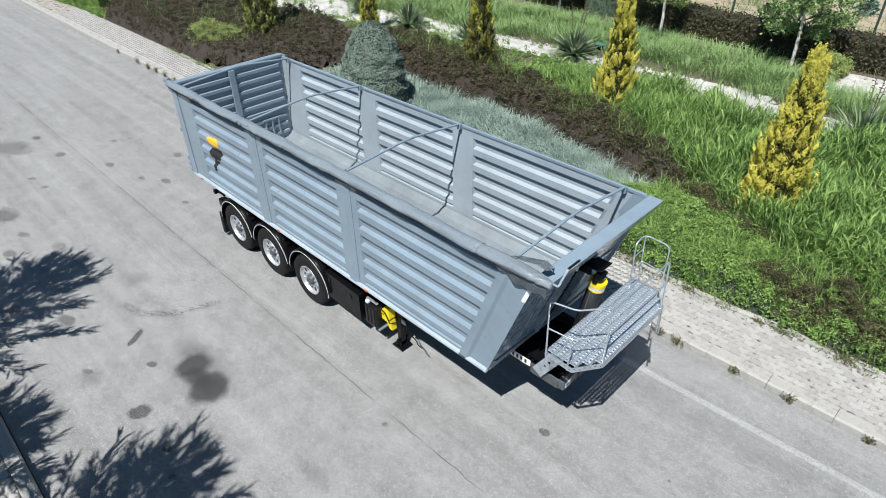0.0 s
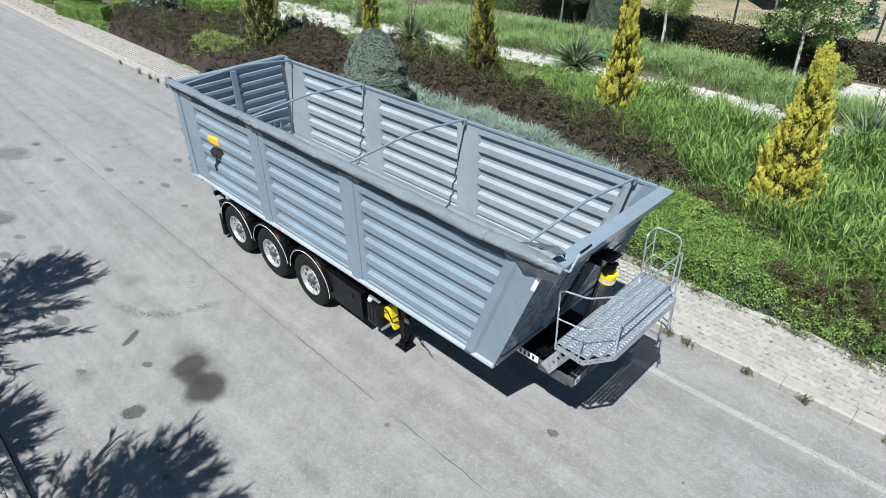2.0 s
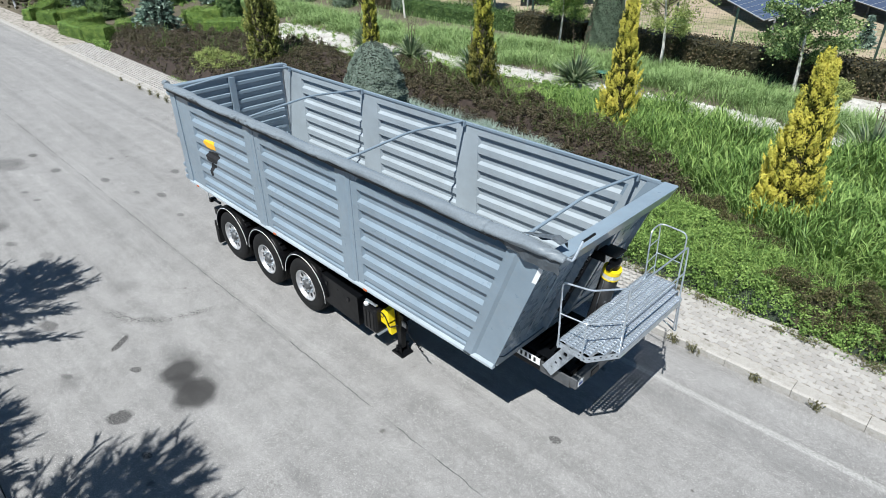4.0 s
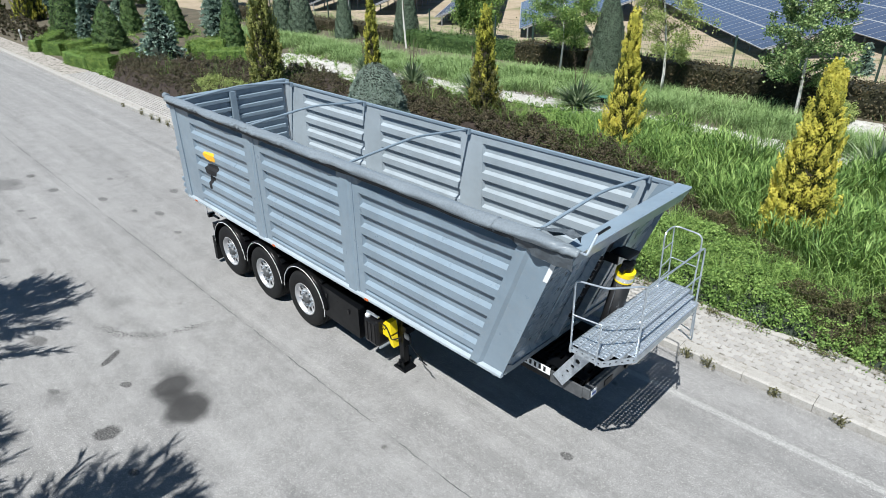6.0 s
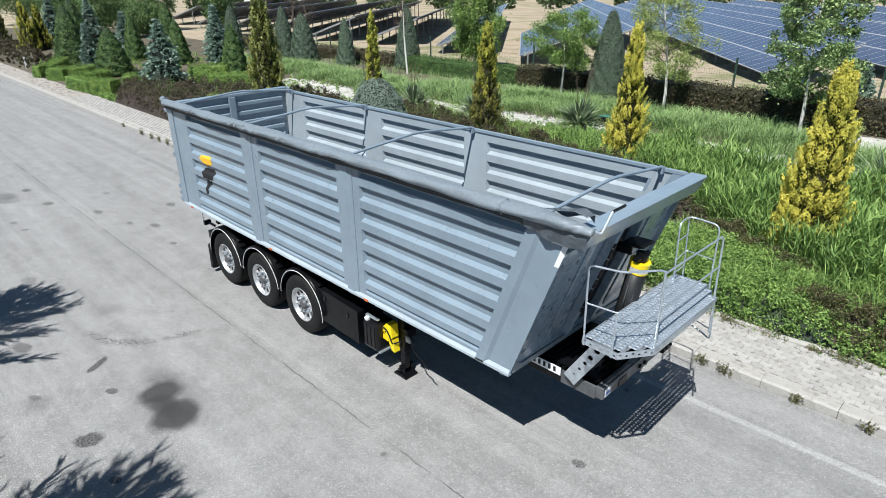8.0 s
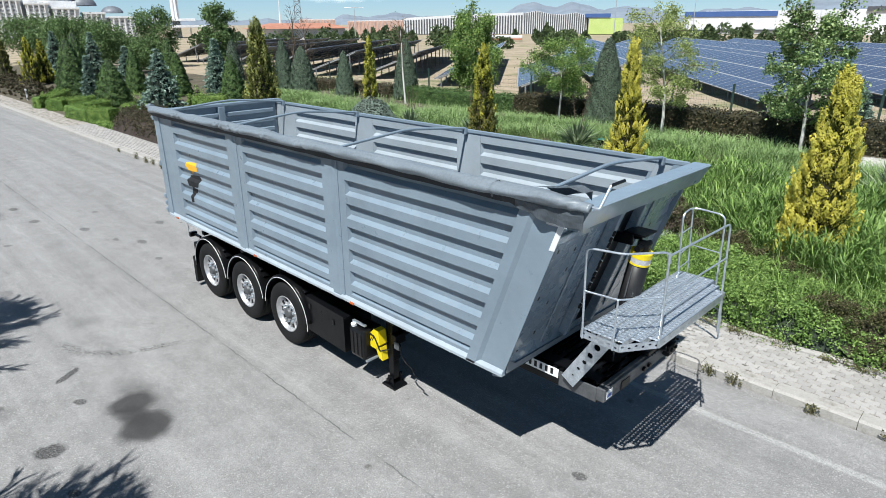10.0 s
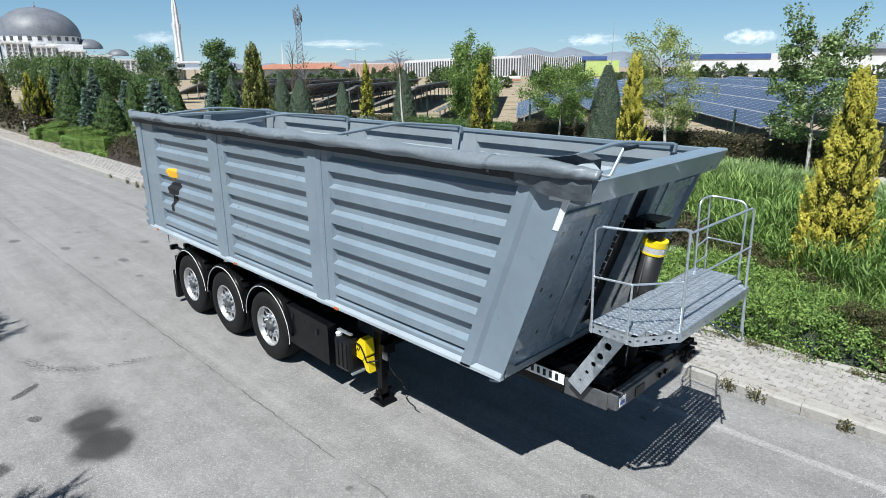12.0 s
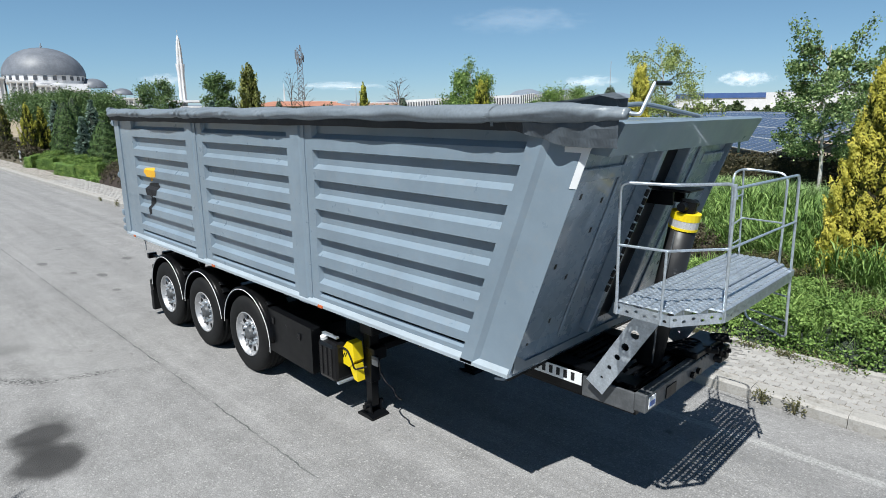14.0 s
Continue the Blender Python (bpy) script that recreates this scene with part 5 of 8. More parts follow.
rail([(7.12, 0.80, DECK - 0.05), (7.10, 0.95, 1.40), (6.98, 1.01, 1.42), (6.72, 1.02, 1.50), (6.72, 1.02, DECK - 0.05)], 0.0145, 0.06)
for z in (1.80, 1.58):
    rail([(7.11, 0.88, z), (6.72, 1.03, z)], 0.011, 0.02)


# ---- the garden ----
def base_at(x, y):
    return Vector((x, y, float(land(x, y))))


def trunk_mesh(bm, pts, r0, r1, seg=8):
    return tube(bm, pts, r0, seg, r1)


def leaf_part(name, quads, mat, parent, label="", faces=None, per=4):
    ob = new(name, quads_mesh(name, quads, per, mat, faces))
    ob.parent = parent
    return tagged(ob, label)


def column_tree(name, x, y, h, r, mat, label, n, seed, shape=1.0, size=0.075, lobes=0.25, low=0.03, category="tree", inner=None, tip=None):
    """An upright conifer. With inner foliage: flame-shaped fronds over a core whose dark colour shades the gaps;
    without: an evenly clipped skin of sprays.
    """
    rng = np.random.default_rng(seed)
    tree = tagged(new(name), label, category)
    tree.location = base_at(x, y) - Vector((0, 0, 0.03))
    bm = bmesh.new()
    trunk_mesh(bm, [(0, 0, 0), (0.02, 0, h * 0.45), (0, 0.01, h * 0.9)], 0.05 + 0.015 * h, 0.012)
    part("trunk", bm, BARK, tree)

    def outline(t):
        return r * np.clip((1 - t) ** 0.8 * np.clip(0.8 + 2.2 * t, 0, 1) * shape + (1 - shape) * np.sqrt(np.clip(1 - t ** (2.8 if shape < 0.2 else 2.0), 0, 1)), 0, None)

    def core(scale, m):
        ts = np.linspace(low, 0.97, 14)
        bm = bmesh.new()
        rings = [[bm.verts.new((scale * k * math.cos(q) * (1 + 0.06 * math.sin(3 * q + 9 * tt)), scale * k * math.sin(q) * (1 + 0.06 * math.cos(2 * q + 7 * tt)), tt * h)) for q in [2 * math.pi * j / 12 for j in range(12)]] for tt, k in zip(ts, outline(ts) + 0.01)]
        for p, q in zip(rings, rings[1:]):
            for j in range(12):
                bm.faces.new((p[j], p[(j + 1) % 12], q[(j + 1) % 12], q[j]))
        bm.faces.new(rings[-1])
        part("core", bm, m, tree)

    if inner is None:
        # sprays lying on the form, ruffled by low bumps
        t, a = low + (1 - low) * (1 - np.sqrt(rng.uniform(0, 1, n))) ** (0.6 if shape < 0.2 else 0.95), rng.uniform(0, 2 * np.pi, n)
        bump = np.sin(9 * a + 31 * t + seed) * np.sin(7 * a - 43 * t) + 0.6 * np.sin(17 * a + 61 * t) * np.sin(13 * a - 71 * t)
        dent = 1 - lobes * (0.5 + 0.5 * np.sin(5 * a + 17 * t + seed) * np.sin(3 * a - 23 * t)) * rng.uniform(0.4, 1, n)
        rr = outline(t) * dent * (1 - 0.03 * (0.5 - 0.5 * bump)) * rng.uniform(0.93, 1.03, n)
        at = np.stack([rr * np.cos(a), rr * np.sin(a), t * h], 1)
        out = np.stack([np.cos(a), np.sin(a), 0.3 + 1.3 * np.clip(t - 0.6 * shape, 0, 1)], 1) + 0.35 * np.stack([np.cos(9 * a + 31 * t), np.sin(7 * a - 43 * t), np.sin(9 * a + 31 * t + 1)], 1)
        # dark body behind the sprays, its colour acting as shade
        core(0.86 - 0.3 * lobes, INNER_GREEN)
        leaf_part("crown", sprays(rng, at, out, size, 0.36, 0.3), mat, tree)
        return tree
    # upright plumes; the gaps between them get their shade from the core's dark colour
    per = 96 if n > 30000 else 44
    m = n // per
    t, a = low + (0.985 - low) * rng.uniform(0, 1, m) ** 1.25, rng.uniform(0, 2 * np.pi, m)
    bulge = 1 + 0.13 * np.sin(2 * a + 6 * t + seed) + 0.12 * np.sin(3 * a - 13 * t + 2 * seed)
    long = (0.22 + 0.19 * r) * rng.uniform(0.7, 1.35, m)
    rr = np.maximum(outline(t) * bulge * (1 - lobes * rng.uniform(0, 1, m) ** 1.5) - 0.03, 0.0)
    root = np.stack([rr * np.cos(a), rr * np.sin(a), np.minimum(t * h, h - 0.7 * long + rng.normal(0, 0.03, m) * h * t)], 1)
    splay = 0.36 * np.sqrt(np.clip(1.02 - t, 0, 1))
    aim = np.stack([np.cos(a) * splay, np.sin(a) * splay, np.ones(m)], 1) + rng.normal(0, 0.13, (m, 3))
    core(0.66, SHADED_TWIG)
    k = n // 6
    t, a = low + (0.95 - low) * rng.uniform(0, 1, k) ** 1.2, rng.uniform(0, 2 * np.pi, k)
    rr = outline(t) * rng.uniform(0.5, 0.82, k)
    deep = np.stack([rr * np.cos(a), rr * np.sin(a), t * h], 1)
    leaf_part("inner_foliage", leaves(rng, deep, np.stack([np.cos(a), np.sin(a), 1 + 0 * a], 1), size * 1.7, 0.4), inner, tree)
    fat = (0.045 + 0.042 * r) * rng.uniform(0.7, 1.35, m)
    young = (root[:, 2] / h + rng.normal(0, 0.09, m) > 0.52) & (tip is not None)
    leaf_part("crown", tufts(rng, root[~young], aim[~young], long[~young], fat[~young], per, size, 0.23, 0.12), mat, tree)
    if tip is not None:
        leaf_part("young_growth", tufts(rng, root[young], aim[young], long[young], fat[young], per, size, 0.21, 0.2), tip, tree, "yellow young shoots")
    return tree


def spruce_tree(name, x, y, h, r, mat, label, seed, tiers=13, per=13, needles=52, size=0.165):
    """A spruce with open tiers of boughs."""
    rng = np.random.default_rng(seed)
    tree = tagged(new(name), label, "tree")
    tree.location = base_at(x, y) - Vector((0, 0, 0.03))
    bm = bmesh.new()
    trunk_mesh(bm, [(0, 0, 0), (0, 0.02, h * 0.5), (0, 0, h)], 0.035 * h ** 0.8, 0.01)
    part("trunk", bm, BARK, tree)
    at, ax = [], []
    for k in range(tiers):
        t = (k + 0.4) / tiers
        length = r * (1 - t) ** 1.05 * (1.06 if k % 2 else 0.9) + 0.03
        for j in range(per):
            a = 2 * math.pi * (j + rng.uniform(0, 0.8)) / per
            d = np.array([math.cos(a), math.sin(a), 0.0])
            s = rng.uniform(0.08, 1, needles) ** 0.8
            ll = length * rng.uniform(0.75, 1.1)
            z = h * (0.05 + 0.95 * t) + h * rng.uniform(-0.5, 0.5) / tiers * 1.1 + 0.10 * ll * s - 0.32 * ll * s * s
            p = d[None] * (ll * s)[:, None] + np.column_stack([0 * s, 0 * s, z])
            p += rng.normal(0, 0.05 * r ** 0.5, (needles, 3)) * np.array([1, 1, 0.30])
            at.append(p)
            ax.append(d[None] + rng.normal(0, 0.5, (needles, 3)) * np.array([1, 1, 0.5]) + np.array([0, 0, 0.05]))
    at, ax = np.concatenate(at), np.concatenate(ax)
    bm = bmesh.new()
    rings = [[bm.verts.new((kk * math.cos(q), kk * math.sin(q), z)) for q in [2 * math.pi * j / 9 for j in range(9)]] for kk, z in ((0.62 * r, 0.06 * h), (0.40 * r, 0.4 * h), (0.16 * r, 0.75 * h), (0.02, 0.95 * h))]
    for p, q in zip(rings, rings[1:]):
        for j in range(9):
            bm.faces.new((p[j], p[(j + 1) % 9], q[(j + 1) % 9], q[j]))
    # core colour carries the shade between the boughs
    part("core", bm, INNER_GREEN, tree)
    leaf_part("crown", leaves(rng, at, ax, size * (1.1 - 0.6 * np.clip(at[:, 2] / h, 0, 1)), 0.33), mat, tree)
    return tree


def broadleaf(name, x, y, h, r, mat, bark, label, seed, n=5200, limbs=13, clear=0.28, size=0.085, droop=0.0, lean=(0.0, 0.0), loose=0.34, leaders=()):
    """A slender tree: trunk, forking limbs and loose sprays of leaves with gaps between them."""
    rng = np.random.default_rng(seed)
    tree = tagged(new(name), label, "tree")
    tree.location = base_at(x, y) - Vector((0, 0, 0.04))
    bm = bmesh.new()
    spine = [Vector((lean[0] * t * t * h + 0.05 * math.sin(5 * t + seed), lean[1] * t * t * h + 0.05 * math.cos(4 * t + seed), t * h * 0.92)) for t in np.linspace(0, 1, 7)]
    trunk_mesh(bm, spine, 0.024 + 0.008 * h, 0.010)
    part("trunk", bm, bark, tree)
    bm = bmesh.new()
    ends = []
    for k in range(limbs):
        t = clear + (0.92 - clear) * (k + rng.uniform(0, 0.7)) / limbs
        i = t * 6 / 1.0
        p = spine[min(6, int(i))].lerp(spine[min(6, int(i) + 1)], i - int(i))
        a = 2.4 * k + rng.uniform(-0.4, 0.4)
        wide = r * rng.uniform(0.7, 1.15) * (0.5 + 0.55 * math.sin(math.pi * min(1, (t - clear) / (1 - clear) * 0.9 + 0.12)))
        tip = p + Vector((math.cos(a) * wide, math.sin(a) * wide, h * 0.21 * (1 - 1.6 * droop) + 0.1))
        mid = p.lerp(tip, 0.5) + Vector((0, 0, 0.08 * h * (1 - droop) * 0.5 + 0.12 * droop))
        tube(bm, [p, mid, tip], 0.012 + 0.003 * h * (1 - t), 5, 0.005)
        ends += [(p.lerp(mid, 0.7), 0.5), (mid, 0.8), (mid.lerp(tip, 0.5), 1.0), (tip, 1.0)]
        for _ in range(5):
            b = a + rng.uniform(-1.1, 1.1)
            twig = mid + Vector((math.cos(b), math.sin(b), 0.5 - droop)) * wide * rng.uniform(0.25, 0.8)
            tube(bm, [mid, twig], 0.008, 4, 0.003)
            ends.append((twig, 1.0))
    for u, v, z in leaders:
        p, tip = spine[4], Vector((u, v, z))
        bow = p.lerp(tip, 0.55) + Vector((0.1 * u, 0.1 * v, -0.1))
        tube(bm, [p, bow, tip], 0.014, 5, 0.003)
        for q in np.linspace(0.25, 1.0, 9):
            s = bow.lerp(tip, q)
            for _ in range(2):
                twig = s + Vector((rng.uniform(-1, 1), rng.uniform(-1, 1), rng.uniform(-0.5, 0.3))) * 0.30 * (1.25 - q)
                tube(bm, [s, twig], 0.005, 4, 0.002)
                ends.append((twig, 0.10))
            ends.append((s, 0.08))
    if not leaders:
        ends += [(spine[-1], 1.0), (spine[-1] + Vector((0, 0, 0.05 * h)), 0.8)]
    tagged(part("branchwork", bm, BARK, tree), kind="stuff")
    w = np.array([q for _, q in ends])
    pick = rng.choice(len(ends), n, p=w / w.sum())
    c = np.array([tuple(p) for p, _ in ends])[pick]
    at = c + rng.normal(0, 1, (n, 3)) * loose * r ** 0.6 * np.array([0.62, 0.62, 0.55 + 0.5 * droop]) - np.array([0, 0, 1.0]) * (droop * 0.45 * rng.uniform(0, 1, n) ** 2)[:, None]
    at[:, 2] = np.maximum(at[:, 2], 0.2 * h * clear + 0.4)
    leaf_part("crown", leaves(rng, at, rng.normal(0, 1, (n, 3)) + np.array([0, 0, -0.4]), size, 0.42), mat, tree)
    return tree


GOLD = "golden yellow columnar thuja rising out of the green bed"
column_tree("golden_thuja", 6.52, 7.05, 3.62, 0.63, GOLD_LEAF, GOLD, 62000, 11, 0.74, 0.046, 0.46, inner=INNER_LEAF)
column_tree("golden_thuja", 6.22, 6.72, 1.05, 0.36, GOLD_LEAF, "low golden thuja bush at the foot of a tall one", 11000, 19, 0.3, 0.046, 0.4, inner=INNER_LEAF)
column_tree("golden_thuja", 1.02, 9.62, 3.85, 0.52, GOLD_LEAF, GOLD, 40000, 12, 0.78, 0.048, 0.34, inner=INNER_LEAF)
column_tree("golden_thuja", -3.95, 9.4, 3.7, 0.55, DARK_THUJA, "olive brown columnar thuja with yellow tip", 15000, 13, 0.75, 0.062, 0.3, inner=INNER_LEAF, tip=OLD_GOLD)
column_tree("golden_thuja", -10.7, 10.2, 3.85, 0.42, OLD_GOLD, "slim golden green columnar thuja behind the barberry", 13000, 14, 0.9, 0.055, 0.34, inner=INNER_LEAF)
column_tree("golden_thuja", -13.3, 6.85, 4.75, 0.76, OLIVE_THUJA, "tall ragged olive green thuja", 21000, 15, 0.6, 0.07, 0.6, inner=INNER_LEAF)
column_tree("golden_thuja", -50.6, 7.2, 3.6, 0.85, OLD_GOLD, "golden columnar thuja far along the pavement", 7000, 16, 0.85, 0.09, 0.3, inner=INNER_LEAF)
column_tree("golden_thuja", -51.2, 8.3, 3.4, 0.7, OLD_GOLD, "golden columnar thuja far along the pavement", 7000, 17, 0.85, 0.09, 0.3, inner=INNER_LEAF)
column_tree("golden_thuja", -62.0, 7.5, 3.6, 0.95, DARK_THUJA, "olive columnar thuja far along the pavement", 3000, 18, 0.85, 0.13, 0.3, inner=INNER_LEAF)
column_tree("globe_spruce", -4.85, 5.55, 2.72, 1.08, GLOBE_LEAF, "dense grey green dwarf spruce clipped to a dome", 30000, 21, 0.10, 0.046, 0.16, category="shrub")
for x, y, h, r, mat, seed, lab in ((-31.5, 7.05, 2.75, 1.22, CONE_LEAF, 31, "broad dark green conifer"), (-24.8, 11.4, 2.85, 0.85, CONE_LEAF, 32, "green pyramid conifer"), (-39.0, 7.0, 3.9, 1.3, CONE_LEAF, 33, "broad dark green conifer"),
                              (-32.2, 11.4, 2.75, 0.88, CONE_LEAF, 34, "narrow green conifer"), (-37.0, 10.4, 3.05, 0.82, CONE_LEAF, 35, "narrow green conifer"), (-44.5, 9.0, 4.2, 1.3, CONE_LEAF, 36, "dark green conifer"),
                              (-41.0, 14.5, 3.4, 1.0, CONE_LEAF, 40, "narrow green conifer")):
    column_tree("conifer", x, y, h, r, mat, lab + " among low hedges", 11500, seed, 0.7, 0.085, 0.3)
for x, y, h, r, seed in ((-25.9, 16.8, 2.95, 0.98, 41), (-27.3, 16.3, 3.4, 0.75, 42), (-22.1, 17.3, 2.75, 0.64, 43), (-18.3, 18.9, 3.5, 0.85, 44), (-4.75, 18.2, 3.6, 0.92, 45), (-31.5, 17.0, 3.2, 0.8, 46), (-35.5, 17.0, 3.2, 0.8, 47), (-38.5, 17.2, 3.1, 0.8, 48)):
    column_tree("clipped_spruce", x, y, h, r, GREY_LEAF, "grey green spruce clipped to a smooth cone", 22000 if x > -10 else 9500, seed, 0.62, 0.045 if x > -10 else 0.065, 0.06)
for x, y, h, r, seed in ((-24.3, 7.2, 3.5, 1.42, 51), (-35.0, 6.9, 2.85, 0.6, 52), (-34.6, 15.2, 3.3, 1.0, 53), (-30.0, 13.1, 3.5, 0.85, 54), (-43.0, 12.0, 2.9, 1.1, 55), (-49.0, 11.5, 3.9, 1.3, 56), (-58.0, 11.0, 4.0, 1.4, 57)):
    spruce_tree("blue_spruce", x, y, h, r, BLUE_LEAF, "silvery blue spruce with open tiers of boughs", seed)
broadleaf("birch", -15.1, 21.1, 5.5, 1.15, BIRCH_LEAF, BIRCH, "weeping green birch with a white trunk", 61, 30000, 18, 0.16, 0.085, 0.7, loose=0.22)
broadleaf("birch", -6.4, 17.2, 3.6, 1.25, BIRCH_LEAF, BIRCH, "young bushy birch with a white trunk", 62, 19000, 17, 0.32, 0.058, 0.35, loose=0.16)
broadleaf("birch", -1.15, 16.2, 4.9, 1.15, LIME_LEAF, BIRCH, "airy pale green birch with a white trunk", 63, 13000, 22, 0.24, 0.056, 0.45, (-0.075, -0.065), loose=0.14)
broadleaf("birch", 3.6, 16.0, 4.6, 1.15, PALE_BIRCH, BIRCH, "loose green birch with a white trunk", 64, 17000, 26, 0.20, 0.075, 0.45, (-0.02, 0.0), 0.105, ((-0.75, -0.32, 5.0), (-0.4, -0.18, 4.6), (0.5, 0.22, 4.6), (0.8, 0.34, 4.95), (1.2, 0.5, 4.2), (-1.0, -0.4, 5.0)))
broadleaf("young_tree", -16.6, 17.3, 4.2, 0.5, BARK, BIRCH, "nearly bare leaning white sapling", 65, 40, 7, 0.5, 0.05, 0.0, (-0.05, -0.03))
for k, (x, y, h, r) in enumerate(((-62, 13, 3.9, 1.9), (-70, 17, 4.0, 2.2), (-58, 15.5, 3.6, 1.8), (-66, 20, 2.4, 1.9), (-78, 18, 4.2, 2.4), (-52, 17, 2.2, 1.5), (-59, 21, 4.9, 1.7), (-46, 21.3, 5.1, 1.1), (-84, 14, 4.2, 2.5), (-92, 18, 4.4, 2.5))):
    broadleaf("tree", x, y, h * 1.14, r * 1.05, TREE_LEAF, BARK, "dense green tree behind the conifers", 70 + k, 8000, 14, 0.12, 0.155, 0.15, loose=0.34)


for x, y, h, seed in ((-34.1, 21.4, 5.6, 85), (-21.8, 21.6, 4.5, 86), (-33.0, 21.8, 4.6, 87)):
    broadleaf("bare_tree", x, y, h, 0.9, BARK, BARK, "bare brown tree behind the fence", seed, 60, 20, 0.2, 0.05, 0.0, loose=0.3)


# low hedges and beds
def hedge(name, pts, width, height, mat, label, seed, density=420, size=0.055, wobble=0.05):
    """A clipped hedge along a line on the ground: an inner body and a skin of small leaves."""
    rng = np.random.default_rng(seed)
    bm = bmesh.new()
    skin = []
    for (xa, ya), (xb, yb) in zip(pts, pts[1:]):
        a, b = np.array([xa, ya]), np.array([xb, yb])
        d = unit(b - a)
        s = np.array([-d[1], d[0]])
        length = np.linalg.norm(b - a)
        n = max(2, int(length / 0.8))
        rows = []
        for k in range(n + 1):
            p = a + d * length * k / n
            z = float(land(*p))
            w, h = 0.5 * width - 0.04, height - 0.04 + wobble * (float(lump(p[0], p[1], 1.3, seed)) - 0.5)
            rows.append([bm.verts.new((*(p + s * u), z + v)) for u, v in ((-w, -0.05), (-w, h * 0.92), (-w * 0.85, h), (w * 0.85, h), (w, h * 0.92), (w, -0.05))])
        for p, q in zip(rows, rows[1:]):
            for j in range(5):
                bm.faces.new((p[j], q[j], q[j + 1], p[j + 1]))
        bm.faces.new(rows[0][::-1]), bm.faces.new(rows[-1])
        count = int(length * (width + 2 * height) * density)
        u = rng.uniform(0, length, count)
        v = rng.uniform(-height, width + height, count)
        side = np.where(v < 0, -0.5 * width, np.where(v > width, 0.5 * width, v - 0.5 * width))
        up = np.where(v < 0, v + height, np.where(v > width, height - (v - width), height))
        p = a[None] + d[None] * u[:, None] + s[None] * side[:, None]
        up = up + wobble * (lump(p[:, 0], p[:, 1], 1.3, seed) - 0.5) * (up > 0.6 * height)
        at = np.column_stack([p, land(p[:, 0], p[:, 1]) + up * (0.9 + 0.2 * lump(p[:, 0], p[:, 1], 3.0, seed))]) + rng.normal(0, 0.045, (count, 3))
        nrm = np.column_stack([s[None] * np.where(v < 0, -1, np.where(v > width, 1, 0))[:, None], np.where((v >= 0) & (v <= width), 1.0, 0.35)])
        for end, sg in ((a, -1.0), (b, 1.0)):
            m = int(width * height * density)
            e = end[None] + s[None] * rng.uniform(-0.5, 0.5, m)[:, None] * width + d[None] * sg * rng.uniform(0.0, 0.07, m)[:, None]
            skin.append(leaves(rng, np.column_stack([e, land(e[:, 0], e[:, 1]) + rng.uniform(0.03, height, m)]), np.tile([d[0] * sg, d[1] * sg, 0.4], (m, 1)) + rng.normal(0, 0.5, (m, 3)), size, 0.42))
        skin.append(sprays(rng, at, nrm + rng.normal(0, 0.1, (count, 3)), size, 0.42, 0.5))
    thing = tagged(new(name), label, "hedge")
    part("core", bm, mat, thing)
    leaf_part("leaf_skin", np.concatenate(skin), mat, thing)
    return thing


hedge("back_hedge", [(-3.3, 17.7), (2.3, 17.2), (14, 16.9)], 1.0, 0.95, HEDGE_LEAF, "dark clipped hedge with blackish leaves before the fence", 81, 330, 0.07, 0.12)
hedge("back_hedge", [(-9.5, 18.5), (-5.6, 18.2)], 1.0, 0.95, HEDGE_LEAF, "dark clipped hedge before the fence", 82, 330, 0.07, 0.12)
hedge("back_hedge", [(-17.4, 18.3), (-9.6, 18.6)], 1.0, 0.8, CONE_LEAF, "green clipped hedge before the fence", 83, 330, 0.07, 0.12)
hedge("back_hedge", [(-40, 19.2), (-19.2, 18.9)], 0.9, 0.7, BROWN_LEAF, "reddish brown low hedge before the fence", 84, 260, 0.08, 0.15)
BOXY = "low bright green box hedge in the garden"
for k, line in enumerate(([(-35.4, 3.95), (-34.8, 4.2), (-37.9, 6.0)], [(-33.5, 4.2), (-32.3, 4.75), (-32.2, 6.1)], [(-29.2, 4.1), (-26.5, 4.35), (-25.3, 5.0)], [(-26.5, 5.9), (-25.8, 7.0)], [(-29.2, 4.6), (-29.6, 6.0)], [(-22.8, 8.6), (-20.6, 10.1)], [(-22.9, 8.7), (-25.9, 9.6), (-24.7, 10.9)], [(-28.3, 8.0), (-27.4, 8.9)])):
    hedge("box_hedge", line, 0.85, 0.68, BOX_LEAF, BOXY, 90 + k, 420, 0.06, 0.08)


